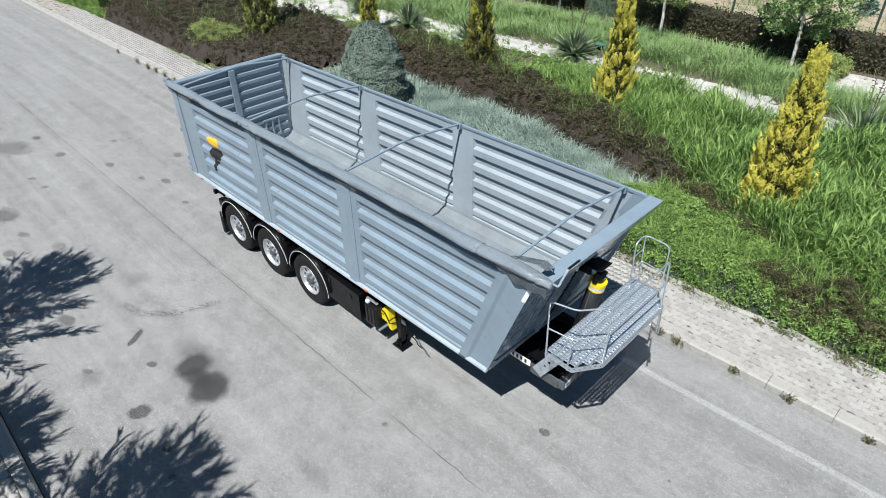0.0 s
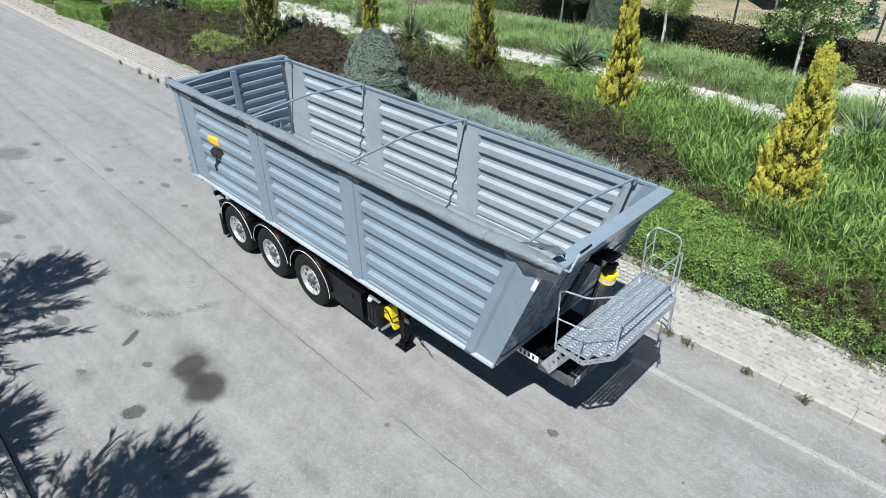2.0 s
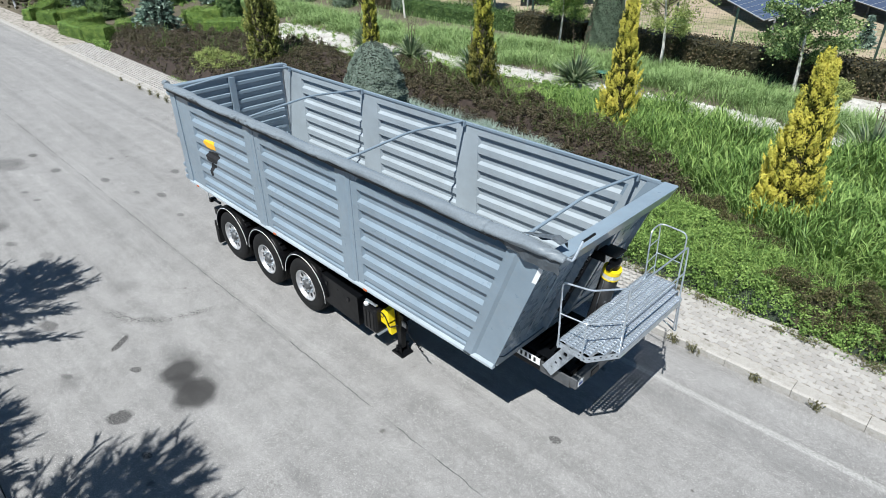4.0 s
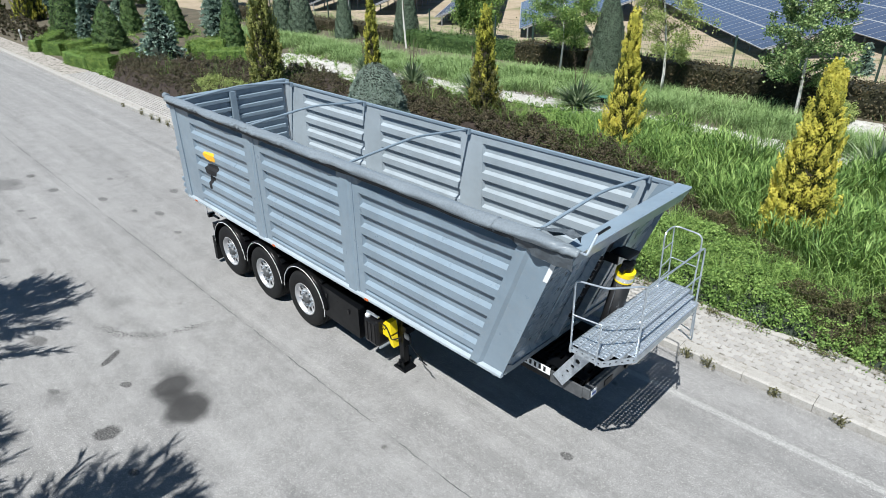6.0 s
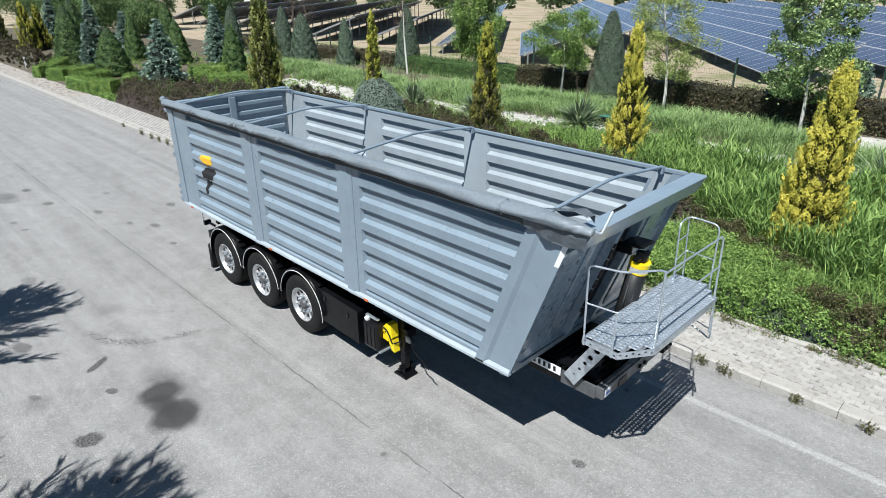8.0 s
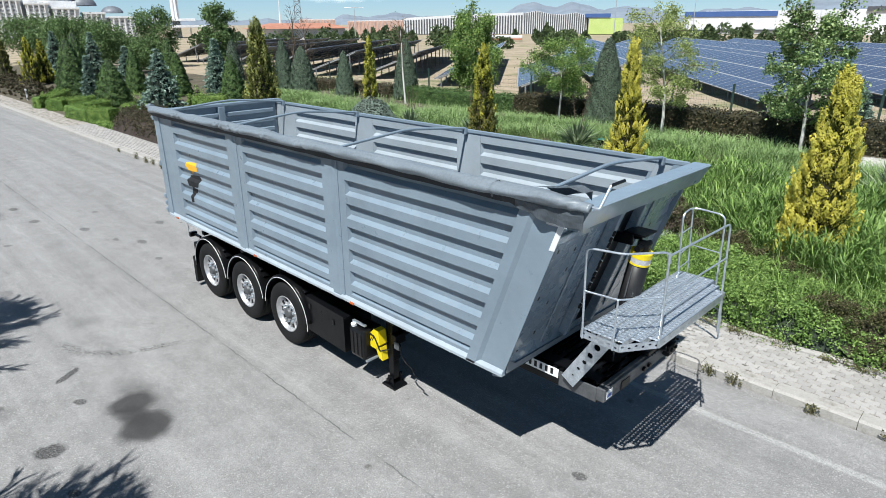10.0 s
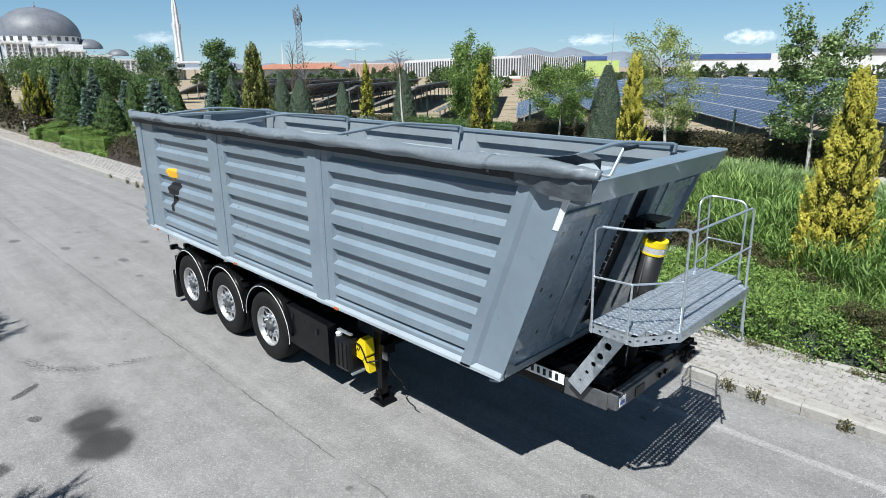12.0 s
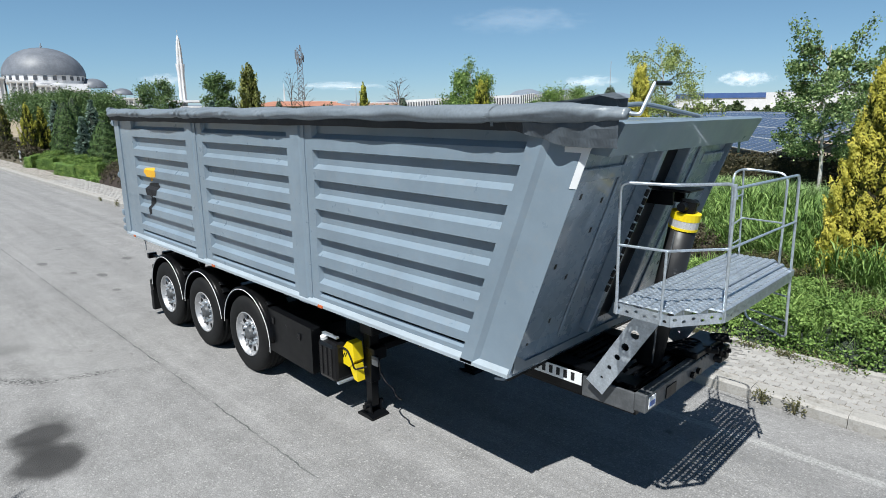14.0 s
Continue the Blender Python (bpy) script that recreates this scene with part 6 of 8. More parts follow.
def bed(name, poly, height, n, mat, label, seed, size=0.06, mound=0.45, k=1.1, kind="stuff", slim=0.42, tuft=0.085, under=None):
    """A planted bed of low shrubs: small leafy tufts over a dark sheet that stands in for the shade in the gaps."""
    rng = np.random.default_rng(seed)
    q = np.array(poly)

    def top(p):
        edge = np.ones(len(p))
        for a, b in zip(q, np.roll(q, -1, 0)):
            ab = b - a
            t = np.clip(((p - a) @ ab) / (ab @ ab), 0, 1)
            edge = np.minimum(edge, np.linalg.norm(p - a - t[:, None] * ab, axis=1) / 0.3)
        h = height * ((1 - mound) + mound * lump(p[:, 0], p[:, 1], k, seed) + 0.3 * (lump(p[:, 0], p[:, 1], 3.6, seed + 1) - 0.5)) * (0.55 + 0.45 * np.sqrt(np.clip(edge, 0, 1)))
        return h, edge

    m = max(40, n // 24)
    c = scatter(rng, poly, m)
    h, edge = top(c)
    up = h * np.where(edge < 0.75, rng.uniform(0.06, 1.0, m), rng.uniform(0.72, 1.08, m))
    c = np.column_stack([c, land(c[:, 0], c[:, 1]) + up])
    pick = rng.integers(0, m, n)
    d = unit(rng.normal(0, 1, (n, 3)) + np.array([0, 0, 0.5]))
    at = c[pick] + d * tuft * rng.uniform(0.3, 1.0, (n, 1))
    at[:, 2] = np.maximum(at[:, 2], land(at[:, 0], at[:, 1]) + 0.01)
    quad = sprays(rng, at, d + np.array([0, 0, 0.2]), size, slim, 0.5, 0.0)
    ob = new(name, quads_mesh(name, quad, 4, mat))
    tagged(ob, label, "plants", kind=kind)
    # dark sheet below the tufts, added so the gaps read as shade
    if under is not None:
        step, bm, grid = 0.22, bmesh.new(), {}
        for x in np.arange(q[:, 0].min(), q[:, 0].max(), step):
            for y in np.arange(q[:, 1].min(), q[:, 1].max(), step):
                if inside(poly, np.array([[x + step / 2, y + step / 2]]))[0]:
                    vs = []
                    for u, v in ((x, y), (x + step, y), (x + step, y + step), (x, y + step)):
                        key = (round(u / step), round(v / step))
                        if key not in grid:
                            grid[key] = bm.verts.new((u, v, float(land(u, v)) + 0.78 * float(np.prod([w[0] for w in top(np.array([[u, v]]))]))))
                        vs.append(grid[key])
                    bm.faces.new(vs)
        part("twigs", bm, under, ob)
    return ob


def grass(name, poly, n, height, lean, width, mat, label, seed, clumps=0, spread=0.12):
    rng = np.random.default_rng(seed)
    turn = None
    if clumps:
        c = scatter(rng, poly, clumps)
        scale = rng.uniform(0.65, 1.3, clumps)
        pick = rng.integers(0, clumps, n)
        away = rng.normal(0, spread * 0.5, (n, 2))
        p = c[pick] + away
        tall = height * scale[pick]
        turn = np.arctan2(away[:, 1], away[:, 0]) + rng.normal(0, 0.5, n)
        lean = lean * np.clip(0.25 + 0.8 * np.linalg.norm(away, axis=1) / spread, 0.2, 1.5)
    else:
        p = scatter(rng, poly, n)
        tall = height * (0.5 + 0.9 * lump(p[:, 0], p[:, 1], 1.3, seed))
    ob = new(name, quads_mesh(name, blades(rng, on_land(p), tall, lean, width, turn), 5, mat, BLADE))
    return tagged(ob, label, "grass", kind="stuff")


LEFT_BED = [(-25.0, 5.4), (-22.6, 4.0), (-17.4, 4.0), (-13.3, 4.02), (-10.3, 5.0), (-8.6, 7.4), (-9.0, 8.6), (-13.5, 9.9), (-17.0, 9.3), (-19.5, 8.2)]
bed("barberry_bed", LEFT_BED, 0.85, 64000, BROWN_LEAF, "dense brown purple barberry shrubs in a low bed", 101, 0.05, 0.25, 1.4, tuft=0.12, under=SHADED_BARB_TWIG)
bed("barberry_bed", [(-8.8, 8.3), (-5.9, 7.7), (-1.35, 7.8), (1.5, 7.25), (3.8, 6.7), (4.7, 7.1), (3.4, 8.3), (1.4, 9.1), (-3.0, 9.9), (-7.2, 10.7), (-9.5, 10.2)], 0.8, 80000, BROWN_LEAF, "brown purple barberry shrubs behind blue fescue", 102, 0.046, 0.5, 1.5, tuft=0.12, under=SHADED_BARB_TWIG)
grass("weed_tufts", [(-8.0, 8.9), (-1.35, 8.5), (3.8, 7.0), (4.4, 7.2), (1.4, 9.0), (-3.0, 9.8), (-7.2, 10.6)], 5200, 0.8, 0.6, 0.008, COVER, "green weeds growing through the barberry", 131, 150, 0.22)
grass("weed_tufts", [(-24.0, 5.2), (-13.3, 4.4), (-9.0, 7.4), (-13.5, 9.6), (-19.5, 8.0)], 1300, 0.95, 0.5, 0.008, COVER, "green weeds growing through the barberry", 132, 60, 0.3)
bed("barberry_bed", [(4.3, 6.5), (5.2, 5.9), (6.6, 5.5), (7.3, 5.9), (6.4, 6.4), (5.0, 7.1)], 0.7, 26000, DARK_BARB, "small dark barberry patch beside the reeds", 103, 0.03, 0.7, 2.0, slim=0.36, tuft=0.07, under=SHADED_TWIG)
bed("barberry_bed", [(6.9, 4.5), (8.0, 4.1), (9.9, 4.06), (10.4, 4.8), (9.0, 5.35), (7.5, 5.4)], 0.8, 42000, DARK_BARB, "dark olive barberry shrubs by the pavement", 104, 0.027, 0.6, 2.2, slim=0.36, tuft=0.075, under=SHADED_TWIG)
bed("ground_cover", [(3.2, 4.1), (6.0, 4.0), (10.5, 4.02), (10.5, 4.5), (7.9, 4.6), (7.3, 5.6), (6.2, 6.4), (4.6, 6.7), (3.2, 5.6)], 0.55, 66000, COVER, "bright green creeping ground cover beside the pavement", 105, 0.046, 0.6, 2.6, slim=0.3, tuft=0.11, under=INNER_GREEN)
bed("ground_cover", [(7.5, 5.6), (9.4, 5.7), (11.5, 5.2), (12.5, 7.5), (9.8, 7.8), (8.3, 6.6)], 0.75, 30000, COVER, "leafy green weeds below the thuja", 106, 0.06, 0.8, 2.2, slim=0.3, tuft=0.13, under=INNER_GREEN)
bed("ground_cover", [(-3.4, 10.0), (-1.4, 8.9), (0.6, 8.7), (1.4, 10.4), (0.0, 12.1), (-3.2, 11.8)], 0.42, 13000, COVER, "green weeds and seedlings between the thujas", 107, 0.075, 0.8, 1.6)
bed("ground_cover", [(6.9, 4.5), (8.2, 4.1), (10.4, 4.15), (11.2, 5.2), (9.2, 6.1), (7.4, 5.9)], 0.85, 13000, COVER, "green leaves growing through the dark barberry", 112, 0.036, 0.85, 2.9, slim=0.28)
bed("ground_cover", [(-16.0, 4.6), (-14.2, 4.2), (-12.5, 5.0), (-12.9, 6.0), (-15.0, 6.3)], 1.05, 14000, LIME_LEAF, "pale yellow green shrub in the barberry bed", 108, 0.05, 0.5, 1.4, slim=0.26, tuft=0.14)
bed("ground_cover", [(-31, 3.7), (-24.8, 3.6), (-22.2, 3.9), (-24.6, 4.7), (-30, 4.1)], 0.12, 7000, COVER, "short green lawn strip by the pavement", 109, 0.08, 0.4)
bed("barberry_bed", [(-60, 4.2), (-38.5, 4.2), (-39.5, 6.5), (-60, 8.0)], 0.6, 12000, BROWN_LEAF, "brown barberry bed far along the pavement", 110, 0.13, 0.4)
bed("ground_cover", [(-46, 4.6), (-36.5, 4.6), (-31, 6.5), (-25.5, 8.0), (-19.5, 10.4), (-16.5, 13.0), (-46, 15)], 0.12, 13000, COVER, "short green lawn among the conifers", 111, 0.08, 0.4, slim=0.3, tuft=0.16)


grass("fescue", [(-8.6, 5.2), (-3.0, 4.9), (2.2, 4.9), (4.3, 5.5), (3.8, 6.3), (1.4, 6.95), (-1.3, 7.5), (-2.9, 7.75), (-5.0, 7.5), (-8.2, 7.4)], 44000, 0.34, 1.15, 0.006, FESCUE, "silvery blue fescue in soft round tufts", 121, 420, 0.34)
grass("fescue", [(5.6, 4.3), (7.2, 4.2), (7.0, 4.9), (5.6, 5.2)], 1600, 0.26, 0.8, 0.005, FESCUE, "single blue fescue tufts in the ground cover", 122, 9, 0.2)
REEDS = [(2.3, 8.6), (4.6, 7.4), (5.8, 6.4), (7.4, 5.8), (9.2, 5.7), (13, 5.4), (13, 10.6), (8.0, 10.8), (4.6, 10.4), (1.8, 11.3), (0.3, 11.0), (0.9, 10.1)]


def reeds(poly, stems, label, seed):
    """Upright reed stems with long leaves arching off to both sides."""
    rng = np.random.default_rng(seed)
    p = scatter(rng, poly, stems)
    tall = 1.05 * (0.42 + 0.8 * lump(p[:, 0], p[:, 1], 1.1, seed)) * rng.uniform(0.75, 1.2, stems)
    base = on_land(p)
    tip = base + np.column_stack([rng.normal(0, 0.12, (stems, 2)) * tall[:, None], tall])
    turn = rng.uniform(0, 2 * np.pi, stems)
    out = []
    for k in range(7):
        f = 0.12 + 0.80 * (k + rng.uniform(0, 0.7, stems)) / 7
        at = base + (tip - base) * f[:, None]
        a = turn + np.pi * (k % 2) + rng.normal(0, 0.6, stems)
        d = np.stack([np.cos(a), np.sin(a), 0 * a], 1)
        side = np.stack([-np.sin(a), np.cos(a), rng.normal(0, 0.35, stems)], 1)
        ln = (rng.uniform(0.26, 0.52, stems) * (1.15 - 0.35 * f))[:, None]
        w = (rng.uniform(0.007, 0.0135, stems))[:, None]
        up = np.array([0, 0, 1.0])
        steep = rng.uniform(0.25, 1.0, stems)[:, None]
        mid = at + ln * ((0.22 + 0.2 * (1 - steep)) * d + (0.3 + 0.22 * steep) * up)
        end = at + ln * ((0.5 + 0.42 * (1 - steep)) * d + (0.28 + 0.55 * steep) * up)
        out.append(np.stack([at - 0.5 * w * side, at + 0.5 * w * side, mid + w * side, mid - w * side, end], 1))
    stalk = unit(np.cross(tip - base, rng.normal(0, 1, (stems, 3)))) * 0.005
    mid = 0.5 * (base + tip)
    out.append(np.stack([base - stalk, base + stalk, mid + stalk, mid - stalk, tip], 1))
    ob = new("reed_bed", quads_mesh("reed_bed", np.concatenate(out), 5, REED, BLADE))
    return tagged(ob, label, "reeds", kind="stuff")


reeds(REEDS, 11500, "bright green leafy reeds in a dense stand", 123)
grass("reed_bed", REEDS, 9000, 0.75, 0.95, 0.009, SOFT_GRASS, "dry and pale blades among the reeds", 124)
grass("weed_tufts", [(3.2, 4.2), (7.3, 4.3), (7.3, 5.6), (6.2, 6.4), (4.6, 6.7), (3.2, 5.6)], 9000, 0.5, 0.7, 0.010, COVER, "upright green weeds in the ground cover", 129, 700, 0.16)
grass("weed_tufts", [(7.0, 4.4), (10.5, 4.3), (12.0, 6.0), (9.5, 7.4), (7.4, 6.2)], 2600, 0.75, 0.6, 0.007, REED, "green shoots growing through the barberry", 130, 420, 0.14)
SOFT = [(-30, 13.2), (-13, 12.9), (-6.3, 13.4), (-0.6, 14.0), (1.8, 13.4), (4.4, 12.9), (12.5, 12.2), (12.5, 14.0), (5.2, 14.5), (3.4, 15.7), (0, 15.9), (-5.6, 16.5), (-14, 15.4), (-30, 15.6)]
grass("soft_grass", SOFT, 62000, 0.46, 1.0, 0.0085, SOFT_GRASS, "long soft grass strip before the hedge", 125, 560, 0.55)
grass("soft_grass", [(-36, 15.6), (-14, 15.6), (-5, 16.7), (14, 16.2), (14, 24), (-36, 24)], 13000, 0.32, 0.7, 0.008, SOFT_GRASS, "thin dry grass round the fence", 126, 1500, 0.3)
bed("ground_cover", [(-20, 10.2), (-11, 10.9), (-5.2, 11.8), (1.5, 12.3), (1.0, 13.4), (-5, 13.5), (-11, 12.9), (-20, 12.4)], 0.26, 4500, COVER, "sparse green weeds on the pebble strip", 113, 0.055, 0.9, 1.4, tuft=0.14)
bed("ground_cover", [(-14, 9.9), (-8.5, 10.5), (-3.0, 10.0), (1.2, 9.3), (1.4, 12.5), (-5.2, 12.1), (-11, 11.3), (-16, 10.6)], 0.3, 18000, COVER, "low green weeds between barberry and pebbles", 114, 0.05, 0.8, 1.8, slim=0.3, tuft=0.12)
grass("soft_grass", [(-2.5, 10.5), (0.5, 9.0), (2.3, 8.4), (1.0, 11.5)], 5200, 0.7, 0.7, 0.010, REED, "green reed shoots round the thuja", 127, 240, 0.25)

bed("shrub", [(4.3, 15.3), (5.2, 15.1), (5.4, 15.9), (4.6, 16.2)], 0.7, 5000, LIME_LEAF, "low yellow green shrub at the foot of a birch", 75, 0.06, 0.4, 1.2, kind="", slim=0.3, tuft=0.16)
bed("ground_cover", [(1.4, 11.8), (3.4, 11.0), (6.6, 10.8), (6.6, 11.6), (3.6, 12.4), (1.6, 13.0)], 0.22, 3500, COVER, "sparse green weeds on the pebbles", 115, 0.05, 0.9, 1.9, tuft=0.14)


def yucca(x, y, size, seed, stalk=True):
    rng = np.random.default_rng(seed)
    n = 220
    a, e = rng.uniform(0, 2 * np.pi, n), rng.uniform(0.1, 1.45, n)
    d = np.stack([np.cos(a) * np.cos(e), np.sin(a) * np.cos(e), np.sin(e)], 1)
    s = unit(np.cross(d, [0, 0, 1.0])) * 0.028 * size
    l = (size * rng.uniform(0.6, 1.0, n))[:, None]
    o = np.zeros((n, 3)) + np.array([0, 0, 0.1])
    q = np.stack([o + 0.08 * d - s, o + 0.08 * d + s, o + l * 0.6 * d + s, o + l * 0.6 * d - s, o + l * d - np.array([0, 0, 0.12]) * l], 1)
    plant = tagged(new("yucca"), "spiky grey green yucca rosette with dry flower stalks", "plant")
    plant.location = base_at(x, y)
    leaf_part("leaf_rosette", q, YUCCA, plant, faces=BLADE, per=5)
    if stalk:
        for k in range(3):
            bm = bmesh.new()
            tip = Vector((rng.uniform(-0.3, 0.3), rng.uniform(-0.3, 0.3), size * rng.uniform(1.3, 1.7)))
            tube(bm, [(0, 0, 0.1), tip * 0.6, tip], 0.012, 5, 0.006)
            for j in range(14):
                c = tip * (0.6 + 0.4 * j / 14)
                tube(bm, [c, c + Vector((rng.uniform(-0.08, 0.08), rng.uniform(-0.08, 0.08), 0.03))], 0.008, 4, 0.014)
            part("flower_stalk", bm, BARK, plant)


for k, (x, y, s) in enumerate(((-10.0, 11.7, 1.1), (-6.4, 11.6, 1.1), (-2.4, 12.6, 1.15), (9.6, 9.6, 1.1), (8.6, 9.0, 1.0), (7.0, 11.3, 1.25), (7.7, 10.7, 1.1), (10.8, 10.6, 1.1), (-13.6, 12.0, 0.9), (11.6, 8.8, 1.0))):
    yucca(x, y, s * 1.12, 140 + k)


# pale gravel lying between the plants
def gravel(poly, label, seed, stones):
    bm = bmesh.new()
    rng = np.random.default_rng(seed)
    q = scatter(rng, poly, 260)
    a = np.array(poly)
    step = 0.5
    for x in np.arange(a[:, 0].min(), a[:, 0].max(), step):
        for y in np.arange(a[:, 1].min(), a[:, 1].max(), step):
            if inside(poly, np.array([[x + step / 2, y + step / 2]]))[0]:
                vs = [bm.verts.new((u, v, float(land(u, v)) + 0.035)) for u, v in ((x, y), (x + step, y), (x + step, y + step), (x, y + step))]
                bm.faces.new(vs)
    bmesh.ops.remove_doubles(bm, verts=bm.verts[:], dist=0.001)
    part("gravel", bm, PEBBLE, label=label, category="gravel", kind="structure")
    p = on_land(scatter(rng, poly, stones))
    p[:, 2] += 0.035
    s = rng.uniform(0.02, 0.06, stones)[:, None]
    dirs = np.array([[1, 0, 0], [-0.5, 0.87, 0], [-0.5, -0.87, 0], [0, 0, 0.9]])
    v = p[:, None] + s[:, None] * (dirs[None] + rng.normal(0, 0.25, (stones, 4, 3)))
    ob = new("pebbles", quads_mesh("pebbles", v, 4, PEBBLE, [(0, 1, 3), (1, 2, 3), (2, 0, 3)]))
    tagged(ob, "loose pale stones on the gravel", "stones", kind="stuff")


gravel([(-22.5, 8.6), (-19.5, 9.1), (-16.8, 10.2), (-12.6, 10.9), (-11, 11.2), (-5.2, 12.1), (0.4, 12.5), (1.5, 12.5), (1.0, 13.2), (-5, 13.3), (-11, 12.8), (-20.5, 12.8), (-22, 11.0)], "white pebble strip with a few weeds", 151, 5000)
gravel([(1.4, 12.0), (3.2, 11.0), (5.0, 10.7), (8.4, 11.0), (8.4, 12.1), (4.6, 12.9), (2.6, 13.3), (1.2, 13.2)], "white pebbles between reeds and grass", 152, 1500)
gravel([(4.8, 14.8), (14, 14.2), (14, 16.0), (5, 16.1)], "white pebble bed by the hedge", 153, 2200)
gravel([(9.6, 8.6), (12.5, 8.0), (12.5, 10.0), (10.2, 10.0)], "white pebbles round the yuccas", 154, 700)


# trees across the road, whose shade falls on the asphalt
def pine(x, y, h, r, seed, label):
    """A roadside pine with upswept limbs that end in long needle tufts."""
    rng = np.random.default_rng(seed)
    tree = tagged(new("pine"), label, "tree")
    tree.location = (x, y, 0.12)
    bm = bmesh.new()
    trunk_mesh(bm, [(0, 0, 0), (0.03, 0, h * 0.5), (0, 0, h * 0.95)], 0.12, 0.02)
    part("trunk", bm, BARK, tree)
    bm, at, ax, sz = bmesh.new(), [], [], []
    for k in range(90):
        t = 0.25 + 0.75 * (k + 0.5) / 90
        a = 2.4 * k
        out = np.array([math.cos(a), math.sin(a), 0.0])
        wide = r * (1.02 - t) ** 0.62 * rng.uniform(0.7, 1.1) * 1.25 + 0.1
        p = np.array([0, 0, t * h * 0.86])
        tip = p + out * wide + np.array([0, 0, 0.42 * wide + 0.25])
        tube(bm, [p, 0.5 * (p + tip) - [0, 0, 0.04], tip], 0.022, 4, 0.006)
        s = rng.uniform(0.15, 1.0, 70) ** 0.7
        q = p + (tip - p) * s[:, None]
        at.append(q)
        dirn = unit(tip - p)
        ax.append(dirn + rng.normal(0, 0.32, (70, 3)))
        sz.append(np.full(70, 0.30))
    tagged(part("branchwork", bm, BARK, tree), kind="stuff")
    leaf_part("needles", leaves(rng, np.concatenate(at), np.concatenate(ax), np.concatenate(sz), 0.06), CONE_LEAF, tree)


SHADY = "dark roadside pine whose shadow falls on the road"
pine(-1.95, -8.3, 7.3, 2.1, 161, SHADY)
pine(4.45, -8.72, 7.0, 2.2, 162, SHADY)
pine(1.55, -9.6, 6.0, 1.9, 163, SHADY)


# ---- fence and solar field ----
FENCE_GREEN = paint("fence_green", (0.02, 0.045, 0.035), 0.5)
bm = bmesh.new()
fence = tagged(new("fence"), "dark green wire mesh fence on steel posts", "fence")
for k in range(24):
    x = 12.4 - 2.58 * k
    z = float(land(x, 21.0))
    bm = bmesh.new()
    box(bm, x - 0.04, x + 0.04, 20.97, 21.03, z - 0.05, z + 1.62, 0.008)
    part("post", bm, FENCE_GREEN, fence)
xs = np.arange(-47, 12.4, 0.11)
n = len(xs)
z = land(xs, np.full(n, 21.0))
strip = np.stack([np.column_stack([xs - 0.0022, np.full(n, 21.0), z + 0.05]), np.column_stack([xs + 0.0022, np.full(n, 21.0), z + 0.05]), np.column_stack([xs + 0.0022, np.full(n, 21.0), z + 1.5]), np.column_stack([xs - 0.0022, np.full(n, 21.0), z + 1.5])], 1)
wires = [strip]
for hgt in (0.1, 0.3, 0.5, 0.7, 0.9, 1.1, 1.3, 1.5):
    a = np.column_stack([xs[:-1], np.full(n - 1, 21.0), z[:-1] + hgt])
    b = np.column_stack([xs[1:], np.full(n - 1, 21.0), z[1:] + hgt])
    wires.append(np.stack([a, b, b + [0, 0, 0.006], a + [0, 0, 0.006]], 1))
ob = new("wire_mesh", quads_mesh("wire_mesh", np.concatenate(wires), 4, FENCE_GREEN))
ob.parent = fence
tagged(ob, kind="stuff")


def panel_glass():
    m, n, l, b = material("solar_cells", 0.24)
    b.inputs["Specular IOR Level"].default_value = 0.6
    oi = n.new("ShaderNodeObjectInfo")
    pos = n.new("ShaderNodeTexCoord").outputs["Object"]
    c = ramp_node(n, l, noise_node(n, l, 0.4, 2, pos), [(0.3, (0.055, 0.07, 0.122)), (0.7, (0.085, 0.103, 0.162))])
    c = mix_node(n, l, math_node(n, l, "MULTIPLY", oi.outputs["Random"], 0.5), c, (0.07, 0.088, 0.142))
    l.new(c, b.inputs["Base Color"])
    return m


CELLS = panel_glass()
ALU = paint("aluminium_frame", (0.40, 0.42, 0.45), 0.45, 0.3)
BACK = paint("panel_back", (0.19, 0.195, 0.2), 0.6)
ROW_DIR, FACE = Vector((-0.615, 0.788, 0)), Vector((-0.788, -0.615, 0))
PW, PH, ROWS_UP = 1.0, 1.46, 3


def flat_piece(bm, o, u, v, n, a0, a1, b0, b1, h0, h1):
    """A slab in the plane of o, u, v."""
    ps = [o + u * a + v * b + n * h for h in (h0, h1) for a, b in ((a0, b0), (a1, b0), (a1, b1), (a0, b1))]
    vs = [bm.verts.new(p) for p in ps]
    for f in ((3, 2, 1, 0), (4, 5, 6, 7), (0, 1, 5, 4), (1, 2, 6, 5), (2, 3, 7, 6), (3, 0, 4, 7)):
        bm.faces.new([vs[k] for k in f])


def slope_of(tilt):
    """Up-slope direction, normal and shared panel mesh of a row with this tilt."""
    rise = (-FACE * math.cos(tilt) + Vector((0, 0, math.sin(tilt)))).normalized()
    face = ROW_DIR.cross(rise).normalized()
    face = -face if face.z < 0 else face
    bm = bmesh.new()
    flat_piece(bm, Vector(), ROW_DIR, rise, face, 0.03, PW - 0.03, 0.03, PH - 0.03, 0.0, 0.012)
    return rise, face, mesh_of(bm, "solar_panel", CELLS)


FLAT_FIELD, STEEP_FIELD = slope_of(radians(17.5)), slope_of(radians(20.5))


